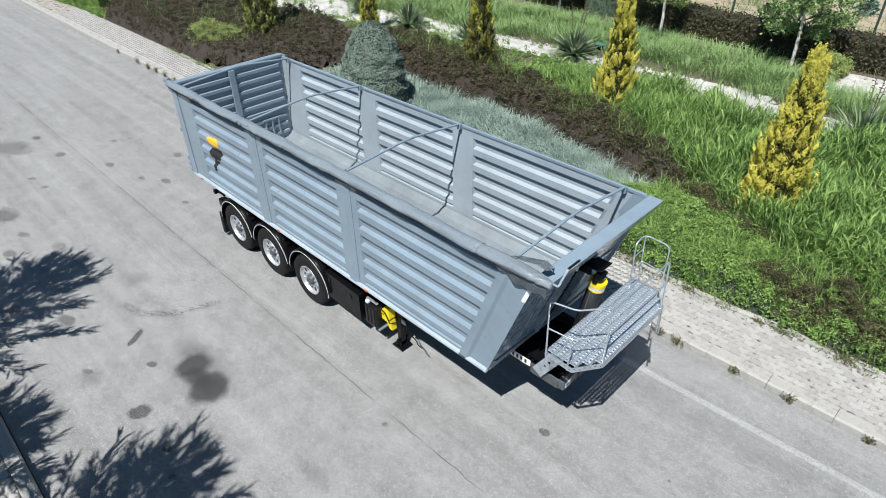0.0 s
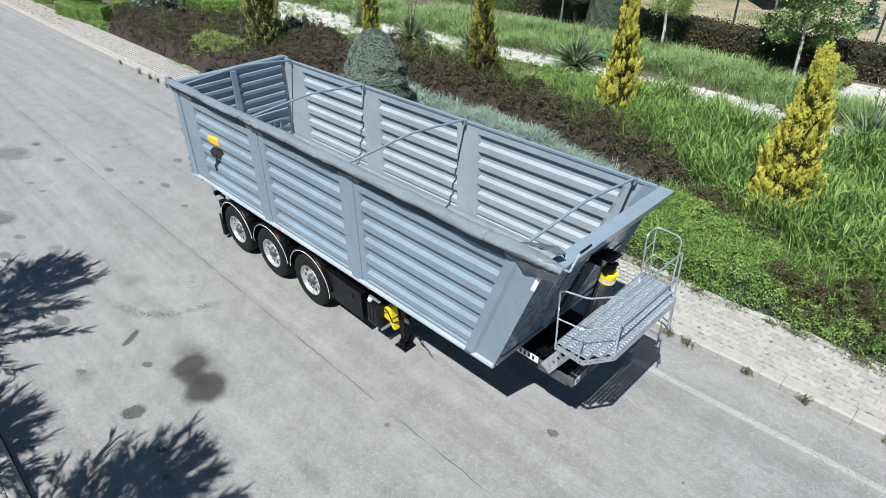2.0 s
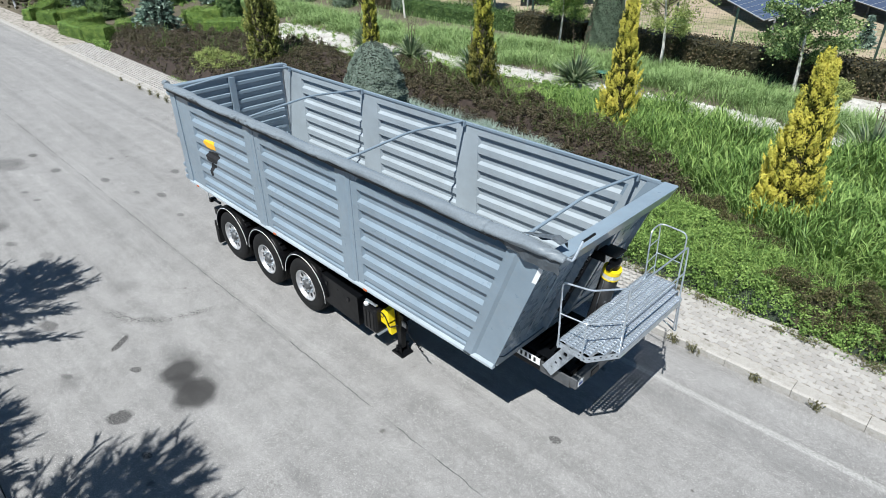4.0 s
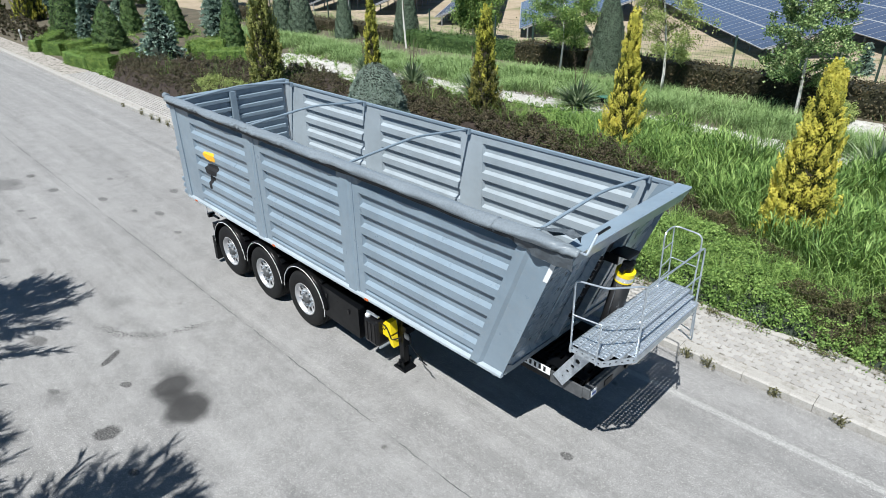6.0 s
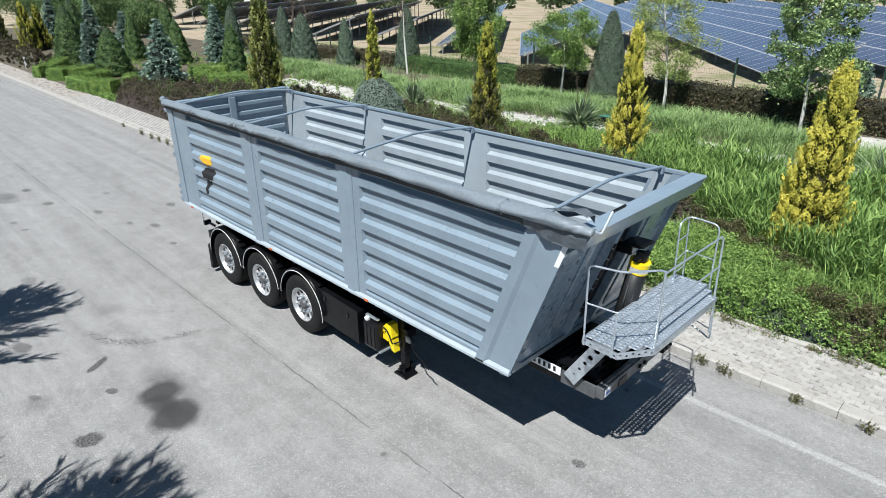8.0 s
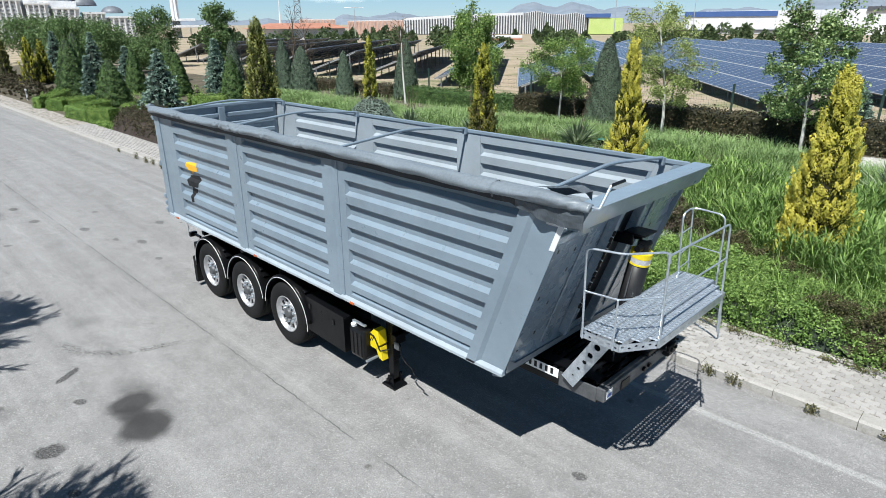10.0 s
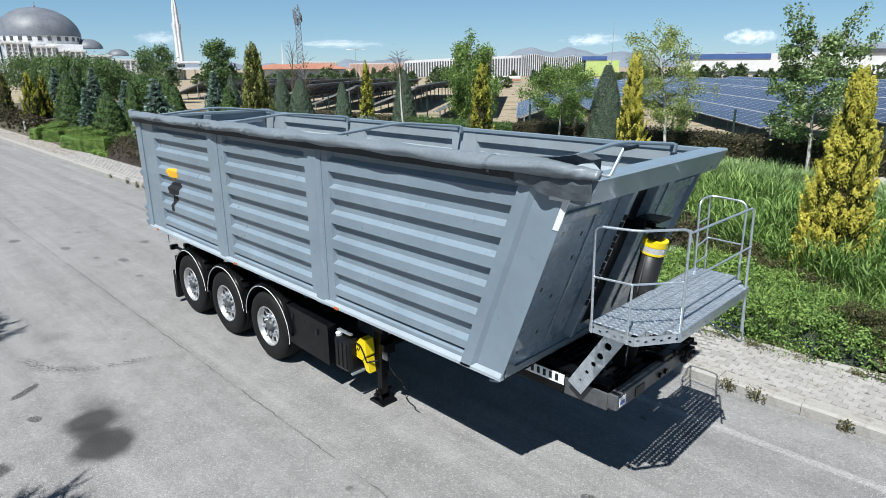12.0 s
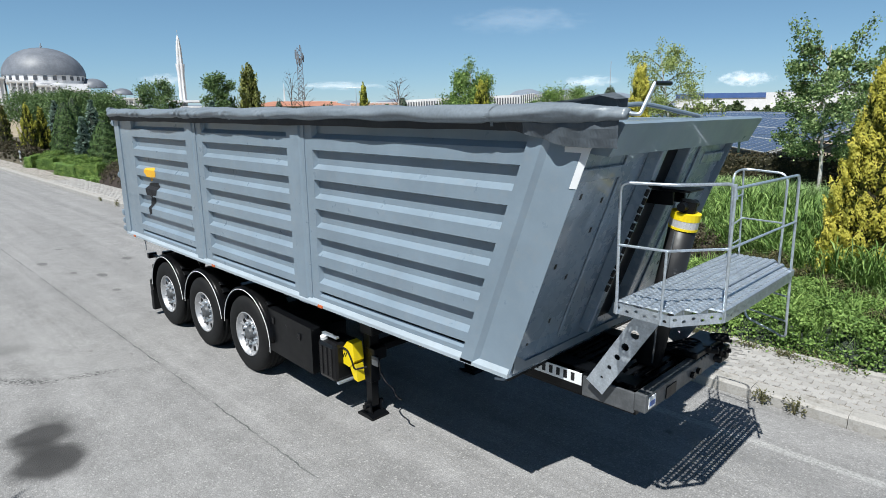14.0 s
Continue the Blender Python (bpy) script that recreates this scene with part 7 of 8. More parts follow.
def solar_row(x, y, length, singles):
    """A tilted row of panels on posts; the nearest panels are parts of their own. The older field to the west stands steeper."""
    UP, NORMAL, PANEL = FLAT_FIELD if x > -10 else STEEP_FIELD
    o = Vector((x, y, float(land(x, y)) + 0.55))
    row = tagged(new("solar_row"), "long tilted row of blue solar panels on steel posts", "solar panels", group="solar field")
    bm = bmesh.new()
    n = int(length / PW)
    flat_piece(bm, o, ROW_DIR, UP, NORMAL, 0, n * PW, 0, ROWS_UP * PH, -0.05, -0.012)
    part("backing_sheet", bm, BACK, row, "dark panel backs")
    bm = bmesh.new()
    for k in range(n + 1):
        flat_piece(bm, o, ROW_DIR, UP, NORMAL, k * PW - 0.012, k * PW + 0.012, 0, ROWS_UP * PH, -0.014, 0.016)
    for k in range(ROWS_UP + 1):
        w = 0.05 if 0 < k < ROWS_UP else 0.03
        flat_piece(bm, o, ROW_DIR, UP, NORMAL, 0, n * PW, k * PH - w, k * PH + w, -0.014, 0.015)
    ob = part("panel_frame", bm, ALU, row, "pale aluminium frame bars")
    tagged(ob, kind="stuff")
    bm = bmesh.new()
    for k in range(n):
        for j in range(ROWS_UP):
            q = o + ROW_DIR * (k * PW) + UP * (j * PH)
            if k < singles:
                p = new("solar_panel", PANEL)
                p.location = q
                p.parent = row
            else:
                flat_piece(bm, q, ROW_DIR, UP, NORMAL, 0.03, PW - 0.03, 0.03, PH - 0.03, 0.0, 0.012)
    if bm.verts:
        tagged(part("panel_field", bm, CELLS, row), kind="stuff")
    else:
        bm.free()
    bm = bmesh.new()
    for k in range(0, n + 1, 3):
        for b in (0.5, ROWS_UP * PH - 0.7):
            top = o + ROW_DIR * (k * PW) + UP * b - NORMAL * 0.05
            tube(bm, [Vector((top.x, top.y, 0.55)), top], 0.05, 6)
        a, c = o + ROW_DIR * (k * PW) + UP * 0.2 - NORMAL * 0.1, o + ROW_DIR * (k * PW) + UP * (ROWS_UP * PH - 0.2) - NORMAL * 0.1
        tube(bm, [a, c], 0.045, 4)
    tagged(part("support_frame", bm, BACK, row, "galvanised posts and rafters"), kind="stuff")


for x, y, length, singles in ((-0.85, 25.2, 62, 40), (6.65, 25.6, 66, 30), (14.4, 25.0, 66, 0), (22, 25, 60, 0), (-14.4, 24.4, 16, 8), (-15.3, 33.8, 46, 12), (-22.4, 25.2, 34, 0), (-30.6, 25.8, 34, 0), (-36.8, 24.6, 36, 0), (-43.0, 24.0, 36, 0), (-51.5, 25.0, 36, 0), (-59, 25, 36, 0), (-67, 25, 36, 0)):
    solar_row(x, y, length, singles)


# ---- the distance ----
def site(az, d):
    """A pose d metres off, facing the place, az degrees round from +y towards -x."""
    a = radians(az)
    return pose(9.0 - d * math.sin(a), -5.5 + d * math.cos(a), 0.85, 0, 0, az)


def house(name, az, d, label, category="building"):
    e = tagged(new(name), label, category)
    e.matrix_world = site(az, d)
    return e


PALE = mottled("pale_render", (0.60, 0.60, 0.61), (0.72, 0.72, 0.73), 0.3, 0.8, fine=3)
LEAD = mottled("lead_roof", (0.13, 0.145, 0.17), (0.19, 0.205, 0.235), 0.4, 0.5, fine=2)
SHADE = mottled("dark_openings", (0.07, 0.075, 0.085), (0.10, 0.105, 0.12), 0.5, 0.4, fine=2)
TILES = mottled("red_roof_tiles", (0.36, 0.155, 0.10), (0.46, 0.22, 0.15), 0.6, 0.8, fine=4)
PINK = mottled("salmon_cladding", (0.50, 0.30, 0.23), (0.60, 0.38, 0.30), 0.4, 0.8, fine=4)
BLUE_BAND = mottled("blue_cladding", (0.04, 0.09, 0.25), (0.06, 0.12, 0.31), 0.3, 0.5, fine=3)
LIME = mottled("lime_cladding", (0.42, 0.52, 0.16), (0.50, 0.60, 0.22), 0.3, 0.6, fine=3)


def dome(bm, cx, cy, z, r, h, seg=40, rings=10):
    rows = [[bm.verts.new((cx + r * math.cos(e) * math.cos(2 * math.pi * j / seg), cy + r * math.cos(e) * math.sin(2 * math.pi * j / seg), z + h * math.sin(e))) for j in range(seg)] for e in [math.pi / 2 * k / rings for k in range(rings)]]
    top = bm.verts.new((cx, cy, z + h))
    for p, q in zip(rows, rows[1:]):
        for j in range(seg):
            bm.faces.new((p[j], p[(j + 1) % seg], q[(j + 1) % seg], q[j]))
    for j in range(seg):
        bm.faces.new((rows[-1][j], rows[-1][(j + 1) % seg], top))
    return bm


def el(d, deg):
    return 3.5 - 0.85 + d * math.tan(radians(deg))


# domed white building
D = 220.0
hall = house("domed_hall", 76.8, D, "large white hall with grey lead domes and buttressed walls")


def off(az):
    return D * math.tan(radians(76.8 - az))


bm = bmesh.new()
dome(bm, 0.0, 14, el(D, 2.75), 11.3, el(D, 4.95) - el(D, 2.75), 56, 12)
part("dome", bm, LEAD, hall, "dark grey lead dome", True)
bm = bmesh.new()
tube(bm, [(0.0, 14, el(D, 2.1)), (0.0, 14, el(D, 2.75))], 11.1, 48)
drum = part("drum", bm, PALE, hall)
for k in range(28):
    a = 2 * math.pi * k / 28
    bm = bmesh.new()
    box(bm, -0.5, 0.5, -0.12, 0.12, 0, 1.2, 0, Matrix.Translation((11.08 * math.cos(a), 14 + 11.08 * math.sin(a), el(D, 2.36))) @ Matrix.Rotation(a + math.pi / 2, 4, "Z"))
    part("window", bm, SHADE, drum)
bm = bmesh.new()
tube(bm, [(0.0, 14, el(D, 4.9)), (0.0, 14, el(D, 5.3))], 0.15, 6)
tube(bm, [(0.0, 14, el(D, 5.0)), (0.0, 14, el(D, 5.08))], 0.4, 8)
part("finial", bm, ALU, hall)
for az, e0, e1, r in ((73.5, 1.85, 2.62, 4.1), (71.4, 1.3, 1.85, 3.2)):
    bm = bmesh.new()
    dome(bm, off(az), 12, el(D, e0), r, el(D, e1) - el(D, e0), 32, 8)
    part("dome", bm, LEAD, hall, "small grey lead dome", True)
for k, (a0, a1, e) in enumerate(((81.2, 79.4, 2.45), (79.2, 77.6, 2.2), (77.35, 75.9, 1.94), (75.65, 73.95, 1.63), (73.7, 72.25, 1.3), (71.9, 70.25, 0.99))):
    bm = bmesh.new()
    box(bm, off(a0), off(a1), -1.0, 8, 0, el(D, e), 0.1)
    wall = part("wall", bm, PALE, hall)
    w = off(a1) - off(a0)
    bm = bmesh.new()
    box(bm, off(a0) - 0.3, off(a1) + 0.3, -1.5, 8.3, el(D, e) - 0.5, el(D, e) + 0.1, 0.05)
    part("cornice", bm, PALE, wall)
    for j in range(4):
        bm = bmesh.new()
        box(bm, off(a0) + w * (0.08 + 0.24 * j), off(a0) + w * (0.14 + 0.24 * j), -1.45, -0.95, 0, el(D, e) - 0.5, 0.05)
        part("pilaster", bm, PALE, wall)
    for j in range(3):
        bm = bmesh.new()
        for i in range(int(el(D, e) / 1.0)):
            for g in range(3):
                box(bm, off(a0) + w * (0.19 + 0.24 * j) + 0.28 * g, off(a0) + w * (0.19 + 0.24 * j) + 0.28 * g + 0.14, -1.06, -0.98, 0.8 + i * 1.0, 1.35 + i * 1.0)
        tagged(part("lattice_window", bm, SHADE, wall, "dark lattice window"), kind="stuff")
bm = bmesh.new()
box(bm, off(78.5), off(70.0), 4, 26, 0, el(D, 0.9), 0.1)
box(bm, off(79.0), off(74.0), 3, 26, 0, el(D, 2.1), 0.1)
part("core", bm, PALE, hall)

# minaret with its low canopy
D2 = 240.0
tower = house("minaret", 67.15, D2, "slim white minaret with a pointed top beside a flat canopy", "tower")
zt, zm = el(D2, 6.05), el(D2, 3.75)


def fluted(rows, seg=36):
    """A shaft whose plan has six rounded ribs, from rows of (radius, height)."""
    bm = bmesh.new()
    rings = [[bm.verts.new((r * (1 + 0.2 * math.cos(6 * a)) * math.cos(a), r * (1 + 0.2 * math.cos(6 * a)) * math.sin(a), z)) for a in [2 * math.pi * j / seg for j in range(seg)]] for r, z in rows]
    for p, q in zip(rings, rings[1:]):
        for j in range(seg):
            bm.faces.new((p[j], p[(j + 1) % seg], q[(j + 1) % seg], q[j]))
    bm.faces.new(rings[-1])
    return bm


part("shaft", fluted([(1.1, 0), (0.95, zm * 0.8), (1.2, zm * 0.97), (1.2, zm)]), PALE, tower, "fluted white shaft")
bm = fluted([(0.88, zm), (0.76, zm + (zt - zm) * 0.5), (0.4, zm + (zt - zm) * 0.85), (0.06, zt)])
part("spire", bm, PALE, tower)
bm = bmesh.new()
tube(bm, [(0, 0, zt - 0.3), (0, 0, el(D2, 6.35))], 0.09, 6)
part("finial", bm, ALU, tower)
bm = bmesh.new()
box(bm, -9, 6, -6, 10, el(D2, 0.62), el(D2, 0.8), 0.05)
box(bm, -2, 11, -8, 2, el(D2, 0.12), el(D2, 0.3), 0.05)
for x in (-8, -2, 4, 10):
    box(bm, x, x + 0.5, -5, -4.5, 0, el(D2, 0.3))
part("canopy", bm, PALE, tower)

# lattice telecom mast
D3 = 190.0
mast = house("telecom_mast", 57.4, D3, "grey steel lattice telecom mast with antennas", "mast")
zt = el(D3, 5.2)
bm = bmesh.new()
for sx, sy in ((-1, -1), (1, -1), (1, 1), (-1, 1)):
    tube(bm, [(1.0 * sx, 1.0 * sy, 0), (0.6 * sx, 0.6 * sy, zt)], 0.07, 4)
for k in range(14):
    z0, z1 = zt * k / 14, zt * (k + 1) / 14
    w0, w1 = 1.0 - 0.4 * k / 14, 1.0 - 0.4 * (k + 1) / 14
    for sgn in (-1, 1):
        tube(bm, [(-w0 * sgn, -w0, z0), (w1 * sgn, -w1, z1)], 0.045, 4)
        tube(bm, [(w0 * sgn, w0, z0), (-w1 * sgn, w1, z1)], 0.045, 4)
    tube(bm, [(-w0, -w0, z0), (w0, -w0, z0)], 0.045, 4)
part("lattice", bm, LEAD, mast)
rng = random.Random(8)
for k in range(16):
    bm = bmesh.new()
    z, a = zt * (0.8 + 0.2 * rng.random()), rng.random() * 6.28
    box(bm, -0.18, 0.18, -0.1, 0.1, -0.9, 0.9, 0.03, Matrix.Translation((1.1 * math.cos(a), 1.1 * math.sin(a), z)))
    part("antenna", bm, LEAD, mast)

# low white house with a red hipped roof
D4 = 125.0
villa = house("red_roof_house", 57.6, D4, "long low white house with a red hipped roof")
w0, w1 = D4 * math.tan(radians(57.6 - 62.2)), D4 * math.tan(radians(57.6 - 53.0))
bm = bmesh.new()
box(bm, w0 + 1, w1 - 1, 0, 9, 0, el(D4, 0.26), 0.05)
wall = part("wall", bm, PALE, villa)
for k in range(7):
    bm = bmesh.new()
    x = w0 + 2.2 + k * (w1 - w0 - 4) / 7
    box(bm, x, x + 1.0, -0.05, 0.06, 0.7, 1.5)
    part("window", bm, SHADE, wall)
bm = bmesh.new()
ze, zr = el(D4, 0.26), el(D4, 0.70)
vs = [bm.verts.new(p) for p in ((w0, -0.8, ze), (w1, -0.8, ze), (w1, 10, ze), (w0, 10, ze), (w0 + 5, 4.5, zr), (w1 - 4, 4.5, zr))]
for f in ((0, 1, 5, 4), (1, 2, 5), (2, 3, 4, 5), (3, 0, 4), (3, 2, 1, 0)):
    bm.faces.new([vs[k] for k in f])
part("roof", bm, TILES, villa)


def striped_hall(name, a0, a1, d, ez, wall_mat, bar_mat, label, roof, bars, gap=0.5, bottom=0.0):
    """A long hall with a boarded front of upright bars."""
    mid = (a0 + a1) / 2
    b = house(name, mid, d, label)
    w = d * math.tan(radians((a0 - a1) / 2))
    bm = bmesh.new()
    zs = [el(d, e) for e in ez]
    outline = [(-w, 0)] + [(-w + 2 * w * k / (len(zs) - 1), z) for k, z in enumerate(zs)] + [(w, 0)]
    prism(bm, outline, 0, 30)
    part("wall", bm, wall_mat, b)
    for k in range(bars):
        x = -w + 2 * w * (k + 0.5) / bars
        t = (x + w) / (2 * w) * (len(zs) - 1)
        z = zs[int(t)] + (zs[min(len(zs) - 1, int(t) + 1)] - zs[int(t)]) * (t - int(t)) - roof
        bm = bmesh.new()
        box(bm, x - gap * w / bars, x + gap * w / bars, -0.25, 0.02, bottom, z)
        part("cladding_bar", bm, bar_mat, b)
    return b


striped_hall("striped_hall", 48.3, 37.9, 250.0, (0.76, 1.0, 1.15), PALE, SHADE, "long white hall with dark upright stripes", 0.9, 44)
striped_hall("striped_hall", 37.85, 32.3, 248.0, (1.1, 1.27, 1.02, 0.95, 1.1, 0.78), PALE, SHADE, "white hall with dark upright stripes and a folded roof", 0.1, 30, 0.55)
striped_hall("salmon_hall", 53.2, 48.4, 260.0, (0.55, 0.6), PALE, PINK, "long salmon and white clad hall", 0.2, 40, 0.65)
striped_hall("salmon_hall", 57.3, 54.3, 240.0, (0.75, 0.72), PALE, PINK, "distant salmon and white clad hall", 0.2, 24, 0.55)
blue = house("blue_band_hall", 21.2, 240.0, "long white factory hall with a deep blue band")
w = 240 * math.tan(radians(3.4))
bm = bmesh.new()
box(bm, -w, w, 0, 40, 0, el(240, 0.68), 0)
box(bm, -w + 6, w + 30, 25, 60, 0, el(240, 1.2), 0)
part("wall", bm, PALE, blue)
bm = bmesh.new()
box(bm, -w, w, -0.3, 40, el(240, 0.68), el(240, 1.08), 0)
part("blue_band", bm, BLUE_BAND, blue)
bm = bmesh.new()
box(bm, -w, w, -0.35, 0.05, el(240, -0.45), el(240, -0.3), 0)
part("base_band", bm, SHADE, blue)
lime = house("lime_hall", 30.8, 235.0, "low lime green and blue hall")
bm = bmesh.new()
box(bm, -6, 5.5, 0, 20, 0, el(235, 0.66))
part("wall", bm, LIME, lime)
bm = bmesh.new()
box(bm, -7.5, 1.2, -0.3, 20, el(235, 0.72), el(235, 1.02))
part("blue_band", bm, BLUE_BAND, lime)
right = house("grey_hall", 11.0, 230.0, "pale grey factory hall with a dark roof edge")
bm = bmesh.new()
box(bm, -9, 40, 0, 40, 0, el(230, 1.0))
part("wall", bm, PALE, right)
bm = bmesh.new()
box(bm, -4, 40, -0.5, 40, el(230, 1.0), el(230, 1.3))
part("roof", bm, SHADE, right)

# flagpoles and street lamps far off
for az, d, e, lab in ((30.1, 140, 3.85, "slim grey flagpole beyond the solar field"), (23.85, 150, 2.5, "slim grey lamp pole beyond the solar field"), (52.6, 150, 1.85, "double-armed street lamp beyond the solar field"), (58.9, 260, 2.2, "distant slim white tower")):
    p = house("pole", az, d, lab, "pole")
    bm = bmesh.new()
    tube(bm, [(0, 0, 0), (0, 0, el(d, e))], 0.12 if d < 200 else 0.8, 6, 0.06)
    part("shaft", bm, ALU if d < 200 else PALE, p)
    if az == 52.6:
        bm = bmesh.new()
        tube(bm, [(-2.2, 0, el(d, e) - 0.1), (0, 0, el(d, e)), (2.2, 0, el(d, e) - 0.1)], 0.08, 5)
        part("arm", bm, ALU, p)
bus = house("parked_bus", 39.6, 150.0, "white and red parked van beyond the solar field", "vehicle")
bm = bmesh.new()
box(bm, -4.5, 4.5, 0, 2.4, 0.6, 1.3, 0.15)
part("body", bm, PALE, bus)
bm = bmesh.new()
box(bm, -4.5, 4.5, -0.02, 2.42, 0.2, 0.62, 0.05)
part("skirt", bm, TILES, bus)

# small things in the garden: a valve box, a marker post, shrubs behind the fence
valve = tagged(new("valve_box"), "small teal plastic garden valve box among the grass", "box")
valve.location = base_at(-2.19, 14.0)
bm = bmesh.new()
prism(bm, [(-0.2, 0), (0.2, 0), (0.16, 0.16), (-0.16, 0.16)], -0.15, 0.15)
part("body", bm, BLACK, valve)
bm = bmesh.new()
box(bm, -0.19, 0.19, -0.17, 0.17, 0.16, 0.20, 0.015)
part("lid", bm, TEAL, valve, "teal lid")
post = tagged(new("marker_post"), "slim grey marker post at the bed edge", "post")
post.location = base_at(-40.3, 4.4)
bm = bmesh.new()
box(bm, -0.05, 0.05, -0.05, 0.05, 0, 0.75, 0.01)
part("shaft", bm, PALE, post)
spruce_tree("blue_spruce", 3.5, 24.4, 1.3, 0.45, BLUE_LEAF, "small blue spruce behind the fence", 58, 9, 9, 40, 0.10)
for x, y, seed in ((1.3, 23.2, 71), (-4.0, 23.0, 72), (7.0, 22.8, 73), (-9.5, 22.6, 74)):
    bed("shrub", [(x - 0.7, y - 0.5), (x + 0.7, y - 0.4), (x + 0.6, y + 0.5), (x - 0.5, y + 0.5)], 0.7, 3000, COVER, "low wild shrub behind the fence", seed, 0.06, 0.4, 1.2, kind="", slim=0.3, tuft=0.14)

# woods and single trees beyond the solar field, too far to count
rng = np.random.default_rng(9)
quads = []
for k in range(120):
    az = rng.uniform(8, 66)
    d = rng.uniform(105, 170)
    hgt, wid = rng.uniform(1.4, 3.3), rng.uniform(0.9, 1.9)
    if rng.uniform() < 0.25:
        hgt, wid = hgt * 0.75, wid * 0.5
    c = np.array([9 - d * math.sin(radians(az)), -5.5 + d * math.cos(radians(az)), 0.85])
    m = 330
    dirs = unit(rng.normal(0, 1, (m, 3)))
    if k % 3:
        dirs[:, :2] *= (0.75 - 0.6 * dirs[:, 2:])
    at = c + np.array([0, 0, hgt * 0.52]) + dirs * np.array([wid, wid, hgt * 0.52]) * rng.uniform(0.5, 1.0, (m, 1)) ** 0.5 * (1 + 0.25 * np.sin(5 * dirs[:, :1] + k))
    quads.append(leaves(rng, at, dirs + rng.normal(0, 0.6, (m, 3)), 0.48, 0.45))
tagged(new("far_trees", quads_mesh("far_trees", np.concatenate(quads), 4, FAR_LEAF)), "scattered dark green trees beyond the solar field", "trees", kind="stuff")

# mountains on the horizon, the blue of distance haze mixed into their colour
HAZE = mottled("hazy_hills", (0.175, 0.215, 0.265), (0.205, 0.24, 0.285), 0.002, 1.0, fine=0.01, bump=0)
az = np.linspace(-10, 110, 480)
peaks = ((53.4, 0.45, 1.2), (49, 0.5, 4.0), (37.0, 1.2, 3.0), (33.5, 1.15, 3.0), (29, 0.9, 3.0), (13.8, 1.6, 3.2), (10, 1.2, 4.0), (3, 1.3, 5), (65, 0.2, 6), (80, 0.3, 8), (21, 0.7, 4))
e = 0.45 + 0 * az
for a, hgt, wid in peaks:
    e = np.maximum(e, hgt * 1.15 * np.exp(-((az - a) / wid) ** 2) + 0.3)
e = e + 0.08 * np.sin(az * 1.7) + 0.04 * np.sin(az * 4.1 + 1) + 0.012 * np.sin(az * 13 + 2)
verts, faces = [], []
for k, (a, h) in enumerate(zip(np.radians(az), e)):
    for d, z in ((3600, -20), (3800, 3800 * math.tan(radians(max(0.1, h) * 0.55))), (4200, 4200 * math.tan(radians(max(0.12, h))))):
        verts.append((9 - d * math.sin(a), -5.5 + d * math.cos(a), z))
    if k:
        for j in range(2):
            p = 3 * k + j
            faces.append((p - 3, p, p + 1, p - 2))
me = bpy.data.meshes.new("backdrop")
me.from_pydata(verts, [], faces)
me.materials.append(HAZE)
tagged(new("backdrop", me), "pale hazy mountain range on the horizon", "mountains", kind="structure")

# fair-weather clouds low over the horizon: thin far sheets, ragged and soft towards their rims
def cloud_sheet(seed, dense):
    m, n, l, b = material("cloud", 1.0)
    b.inputs["Base Color"].default_value = (0.9, 0.9, 0.91, 1)
    tp, mx = n.new("ShaderNodeBsdfTransparent"), n.new("ShaderNodeMixShader")
    l.new(tp.outputs[0], mx.inputs[1]), l.new(b.outputs[0], mx.inputs[2])
    pos = n.new("ShaderNodeTexCoord").outputs["Object"]
    mp, g = n.new("ShaderNodeMapping"), n.new("ShaderNodeTexGradient")
    g.gradient_type = "SPHERICAL"
    l.new(pos, g.inputs[0])
    mp.inputs["Scale"].default_value, mp.inputs["Location"].default_value = (2.6, 1.0, 1.3), (seed * 3.7, seed, 0)
    l.new(pos, mp.inputs[0])
    f = math_node(n, l, "ADD", math_node(n, l, "MULTIPLY", g.outputs["Fac"], 0.8), math_node(n, l, "MULTIPLY", math_node(n, l, "SUBTRACT", noise_node(n, l, 1.5, 7, mp.outputs[0], 0.6), 0.5), 1.5))
    f = math_node(n, l, "MULTIPLY", ramp_node(n, l, f, [(0.12, (0, 0, 0)), (0.75, (dense,) * 3)]), ramp_node(n, l, g.outputs["Fac"], [(0.0, (0, 0, 0)), (0.3, (1, 1, 1))]))
    l.new(f, mx.inputs[0])
    l.new(mx.outputs[0], n["Material Output"].inputs["Surface"])
    return m


for k, (a, e, wid, hgt, dense) in enumerate(((32.0, 2.3, 170, 44, 0.36), (19.4, 2.3, 150, 50, 0.45), (54.0, 2.1, 260, 30, 0.28), (68.6, 2.5, 130, 44, 0.3), (38.0, 7.5, 420, 90, 0.08))):
    bm = bmesh.new()
    vs = [bm.verts.new(p) for p in ((-1, 0, -1), (1, 0, -1), (1, 0, 1), (-1, 0, 1))]
    bm.faces.new(vs)
    ob = part("cloud", bm, cloud_sheet(k + 1.0, dense), label="soft white fair-weather cloud over the hills", category="cloud", kind="structure")
    m = site(a, 3300)
    m.translation.z = 3300 * math.tan(radians(e))
    ob.matrix_world = m @ Matrix.Rotation(radians(-25), 4, "X") @ Matrix.Diagonal((wid, 1, hgt, 1))


